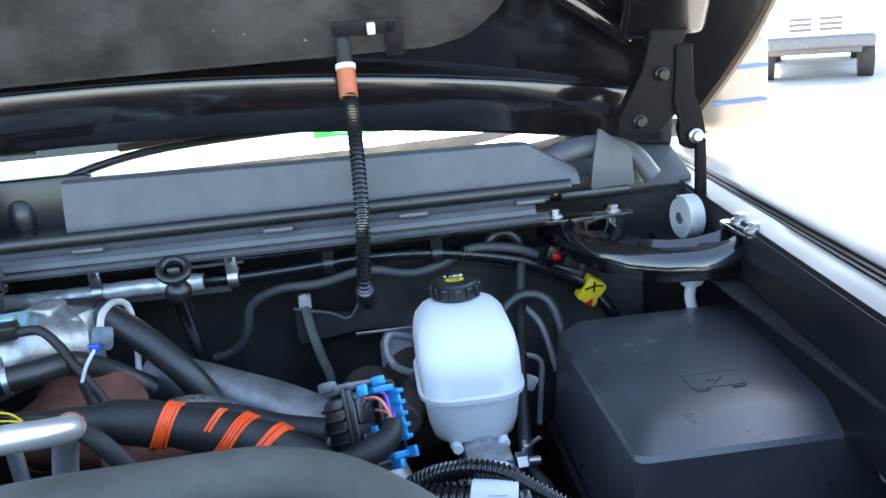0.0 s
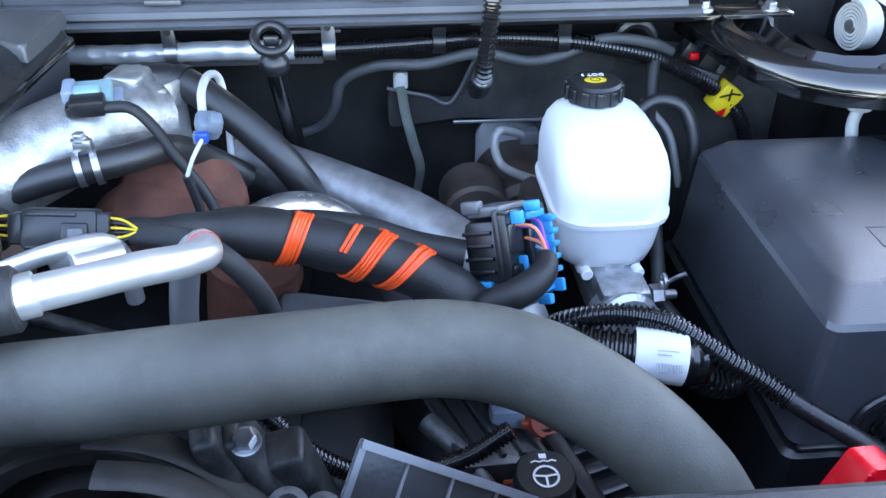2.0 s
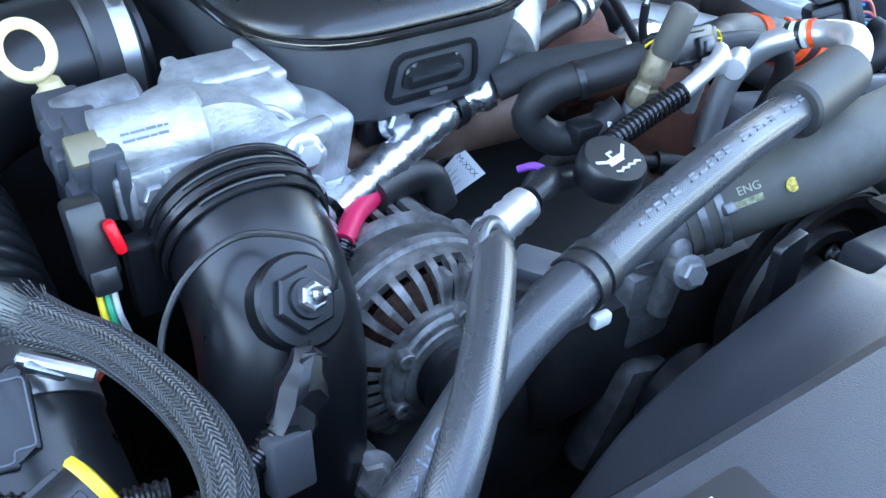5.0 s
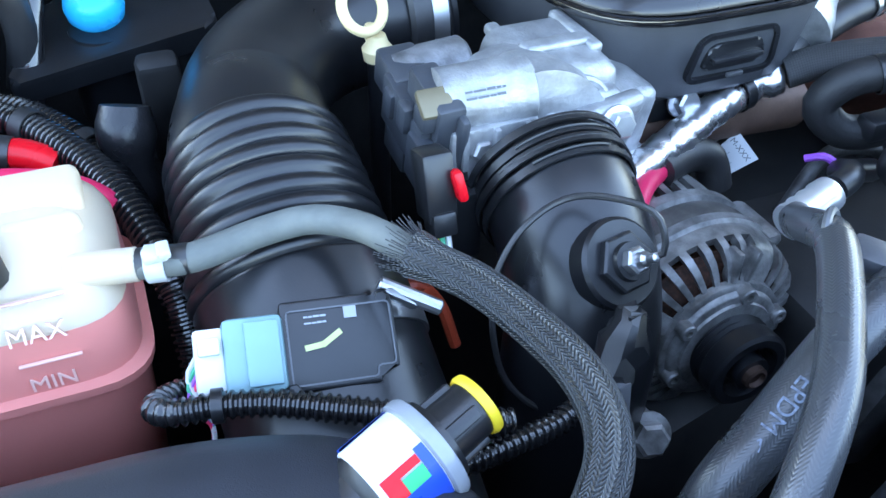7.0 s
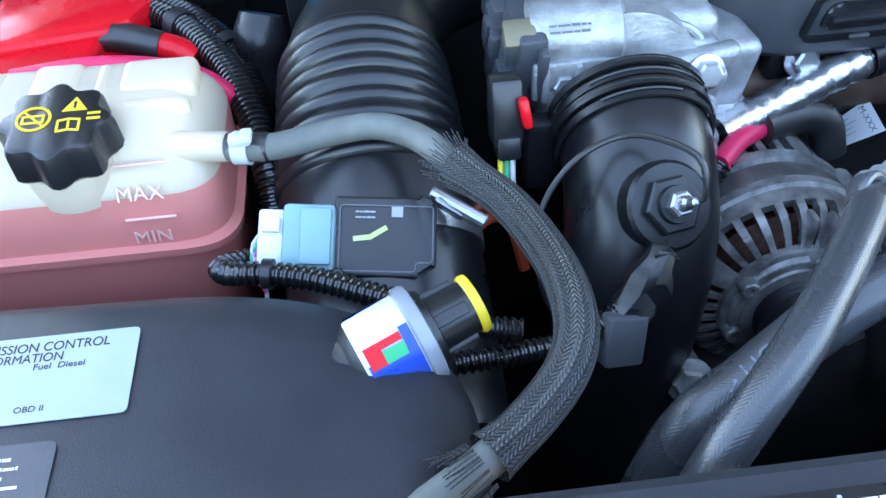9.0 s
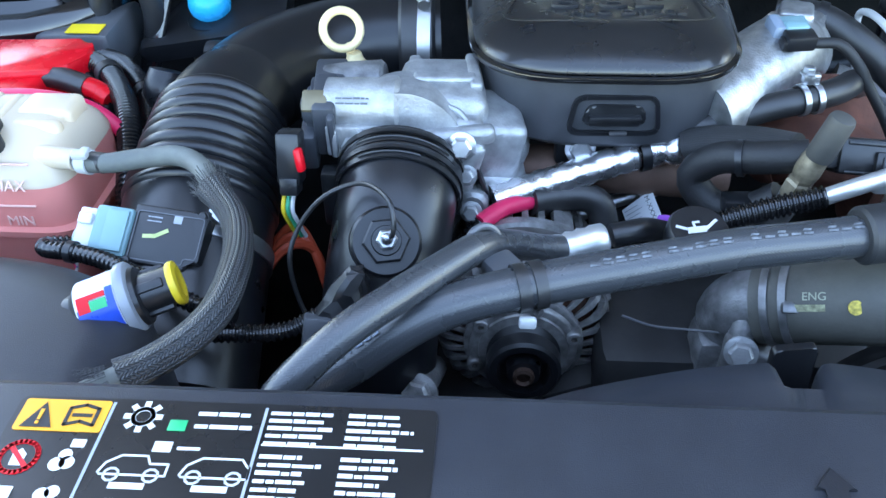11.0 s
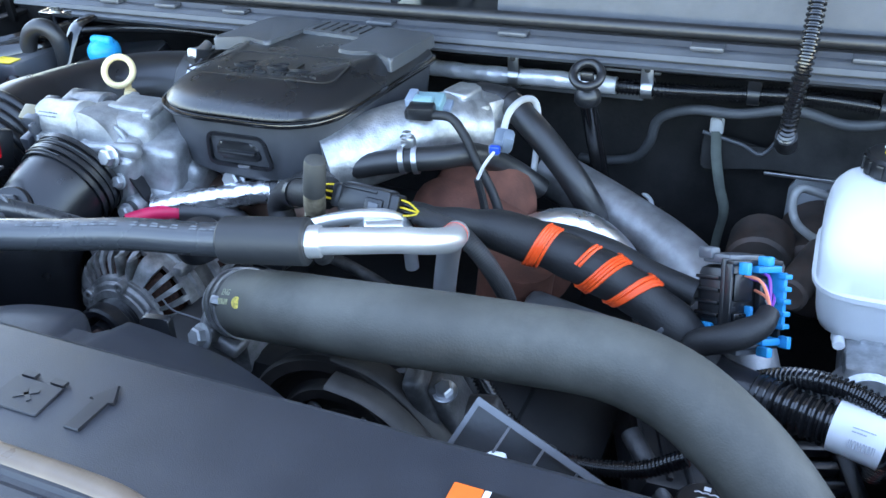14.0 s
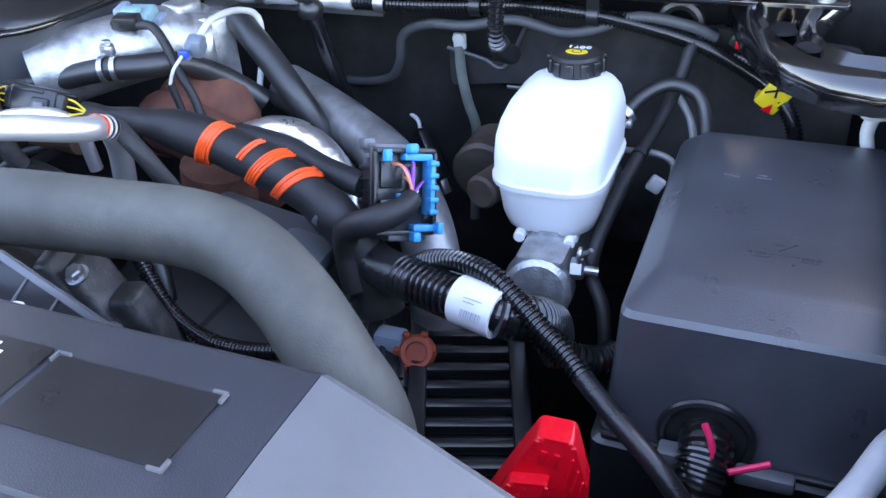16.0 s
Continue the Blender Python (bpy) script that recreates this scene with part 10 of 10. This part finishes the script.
lathe(bm, (-0.902, 0.940, 1.22), (0, -0.15, 1), [(0, 0.028), (0.06, 0.026), (0.075, 0.023)], 24)
part("neck", bm, BLACK, wf)
bm = B()
tube(bm, [(-1.005, 0.905, 1.235), (-1.010, 0.905, 1.29), (-1.000, 0.905, 1.330), (-0.978, 0.908, 1.345), (-0.958, 0.912, 1.335), (-0.955, 0.915, 1.30), (-0.965, 0.915, 1.26)], 0.0115, 16, 0.008)
solo("heater_return_hose", bm, RUBBER, "black rubber hose bent in a tall arch", "hose")
bm = B()
tube(bm, [(-0.940, 0.965, 1.345), (-0.943, 0.935, 1.338), (-0.952, 0.915, 1.30), (-0.965, 0.895, 1.25), (-0.985, 0.87, 1.18)], 0.012, 12, 0.01, flat=0.35)
solo("hinge_brace", bm, GLOSS, "glossy black steel brace down from the cowl", "brace")
bm = B()
loom(bm, [(-1.0, 0.97, 1.318), (-0.90, 0.985, 1.326), (-0.80, 0.985, 1.330), (-0.70, 0.985, 1.326), (-0.60, 0.99, 1.322)], 0.0065, 0.0040, 10)
solo("cowl_loom", bm, LOOM, "thin black ribbed loom below the cowl", "wiring loom")
bm = B()
rbox(bm, (-0.87, 0.86, 1.255), (0.03, 0.02, 0.10), 0.006, rot=Euler((radians(15), 0, 0)).to_matrix())
cyl(bm, (-0.845, 0.84, 1.285), (-0.845, 0.82, 1.29), 0.011, n=14, bev=0.002)
solo("hose_bracket", bm, DARK, "black steel hose bracket beside the duct", "bracket")
bm = B()
for k in range(3):
    tube(bm, [(-0.79, 0.60 + 0.02 * k, 1.21), (-0.765, 0.62 + 0.015 * k, 1.235), (-0.745, 0.63, 1.225), (-0.735, 0.62, 1.19)], 0.004, 8, 0.006)
solo("orange_injector_wires", bm, mat("burnt_orange_wire", (0.50, 0.07, 0.03), 0.45), "burnt orange wires behind the charge elbow", "wires", kind="stuff")

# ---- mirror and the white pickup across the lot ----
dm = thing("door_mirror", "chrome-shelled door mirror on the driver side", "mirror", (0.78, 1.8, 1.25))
# chrome shell: its tan colour stands in for the mirrored sunlit ground
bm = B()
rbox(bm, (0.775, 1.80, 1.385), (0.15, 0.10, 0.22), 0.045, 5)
part("shell", bm, mat("ground_reflection_mirror_shell", (0.30, 0.26, 0.225), 0.35, 0.2, var=0.05, bump=0.0), dm)
for z_ in (1.345, 1.415):
    bm = B()
    rbox(bm, (0.773, 1.7485, z_), (0.120, 0.003, 0.008), 0.001)
    part("blue_line", bm, mat("blue_stripe", (0.06, 0.13, 0.30), 0.3), dm, "thin blue line across the shell")
bm = B()
rbox(bm, (0.60, 1.86, 1.29), (0.32, 0.06, 0.05), 0.02)
part("arm", bm, BLACK, dm)


def pickup(x, y, turn):
    th = thing("parked_pickup", "white pickup truck parked facing across the sunlit lot", "truck", (x, y, -0.1))
    R = Matrix.Translation((x, y, -0.1)) @ Matrix.Rotation(radians(turn), 4, "Z") @ Matrix.Scale(0.88, 4)
    r3 = R.to_3x3()

    def bx(name, c, s, r, m_, label="", taper=1.0, seg=3):
        bm = B()
        rbox(bm, R @ Vector(c), s, r, seg, rot=r3, taper=taper)
        return part(name, bm, m_, th, label)
    bx("hood_panel", (0, 0.55, 1.08), (1.85, 1.2, 0.28), 0.08, CARWHITE)
    bx("cab", (0, 2.0, 1.20), (1.85, 1.9, 0.5), 0.08, CARWHITE)
    bx("cab_roof", (0, 2.15, 1.62), (1.6, 1.4, 0.5), 0.10, CARWHITE, taper=0.85)
    bx("cargo_bed", (0, 4.0, 1.05), (1.9, 2.3, 0.55), 0.05, CARWHITE)
    bx("front_panel", (0, 0.02, 0.95), (1.86, 0.2, 0.42), 0.06, CARWHITE)
    bx("windscreen", (0, 1.38, 1.58), (1.42, 0.06, 0.40), 0.02, CARGLASS, "blue-tinted windscreen")
    for sx in (-1, 1):
        for k, z in enumerate((1.06, 0.97, 0.88)):
            bx("grille_slot", (sx * 0.24, -0.075, z), (0.36, 0.04, 0.05), 0.015, BUMPERGREY)
        bx("headlight", (sx * 0.68, -0.07, 0.98), (0.28, 0.06, 0.18), 0.03, GREYINK)
        for yy in (0.55, 4.0):
            bm = B()
            c = R @ Vector((sx * 0.82, yy, 0.38))
            lathe(bm, c - r3 @ Vector((0.12, 0, 0)), r3 @ Vector((1, 0, 0)), [(0, 0.25), (0.01, 0.36), (0.04, 0.38), (0.20, 0.38), (0.23, 0.36), (0.24, 0.25)], 24)
            part("wheel", bm, TYRE, th)
    bx("bumper", (0, -0.12, 0.66), (1.9, 0.2, 0.20), 0.04, BUMPERGREY, "dark front bumper")
    bx("underbody", (0, 2.3, 0.55), (1.5, 4.6, 0.2), 0.03, BUMPERGREY)
    return th


pickup(6.95, 13.05, -28.0)
bm = B()
rbox(bm, (9.4, 13.0, 0.55), (0.5, 0.5, 0.6), 0.03)
solo("brick_planter", bm, mat("red_brown_brick", (0.25, 0.10, 0.07), 0.8, var=0.2), "red-brown planter at the edge of the lot", "planter")


# ---- castings, bosses and pipes low in the bay ----
low = thing("front_casting", "grimy cast aluminium front casting with bosses and bolts", "casting", (-0.2, 0.60, 1.0))
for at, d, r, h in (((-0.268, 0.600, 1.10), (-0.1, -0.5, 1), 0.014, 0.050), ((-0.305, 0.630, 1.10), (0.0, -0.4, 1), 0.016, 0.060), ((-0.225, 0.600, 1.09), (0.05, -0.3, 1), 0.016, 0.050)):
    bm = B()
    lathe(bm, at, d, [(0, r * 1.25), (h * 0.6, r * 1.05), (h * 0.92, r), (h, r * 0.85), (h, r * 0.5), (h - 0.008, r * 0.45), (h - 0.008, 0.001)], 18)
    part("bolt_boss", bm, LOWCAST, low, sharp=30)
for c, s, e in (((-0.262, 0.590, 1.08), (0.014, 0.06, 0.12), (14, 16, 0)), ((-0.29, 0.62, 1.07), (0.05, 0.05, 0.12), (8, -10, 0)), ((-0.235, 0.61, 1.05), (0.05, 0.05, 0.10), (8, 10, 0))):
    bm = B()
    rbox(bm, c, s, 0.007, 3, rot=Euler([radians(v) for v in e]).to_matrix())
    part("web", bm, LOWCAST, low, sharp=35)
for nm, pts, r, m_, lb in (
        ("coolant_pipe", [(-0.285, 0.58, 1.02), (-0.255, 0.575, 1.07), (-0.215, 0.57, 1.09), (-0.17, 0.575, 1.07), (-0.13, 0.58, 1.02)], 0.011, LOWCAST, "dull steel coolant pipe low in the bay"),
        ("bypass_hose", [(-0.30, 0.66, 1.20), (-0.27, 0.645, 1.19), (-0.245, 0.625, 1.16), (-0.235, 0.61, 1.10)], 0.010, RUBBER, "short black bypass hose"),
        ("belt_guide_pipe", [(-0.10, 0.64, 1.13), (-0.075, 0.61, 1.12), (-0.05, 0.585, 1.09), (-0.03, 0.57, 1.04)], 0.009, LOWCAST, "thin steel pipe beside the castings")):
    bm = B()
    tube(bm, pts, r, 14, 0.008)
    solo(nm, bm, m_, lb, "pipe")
# second belt run and a tensioner behind the radiator hose
ten = thing("belt_tensioner", "black belt tensioner pulley with a worn rim", "pulley", (-0.40, 0.50, 1.05))
bm = B()
lathe(bm, (-0.405, 0.510, 1.120), (0, -1, 0.1), [(0, 0.02), (0, 0.040), (0.004, 0.043), (0.022, 0.043), (0.026, 0.040), (0.026, 0.032), (0.018, 0.028), (0.018, 0.014), (0.030, 0.012), (0.030, 0.001)], 32)
part("wheel", bm, SATIN, ten, sharp=25)
hex_bolt(ten, (-0.405, 0.478, 1.123), (0, -1, 0.1), 0.008)
bm = B()
rbox(bm, (-0.44, 0.53, 1.10), (0.05, 0.03, 0.10), 0.01, rot=Euler((0, radians(20), 0)).to_matrix())
part("arm", bm, LOWCAST, ten)
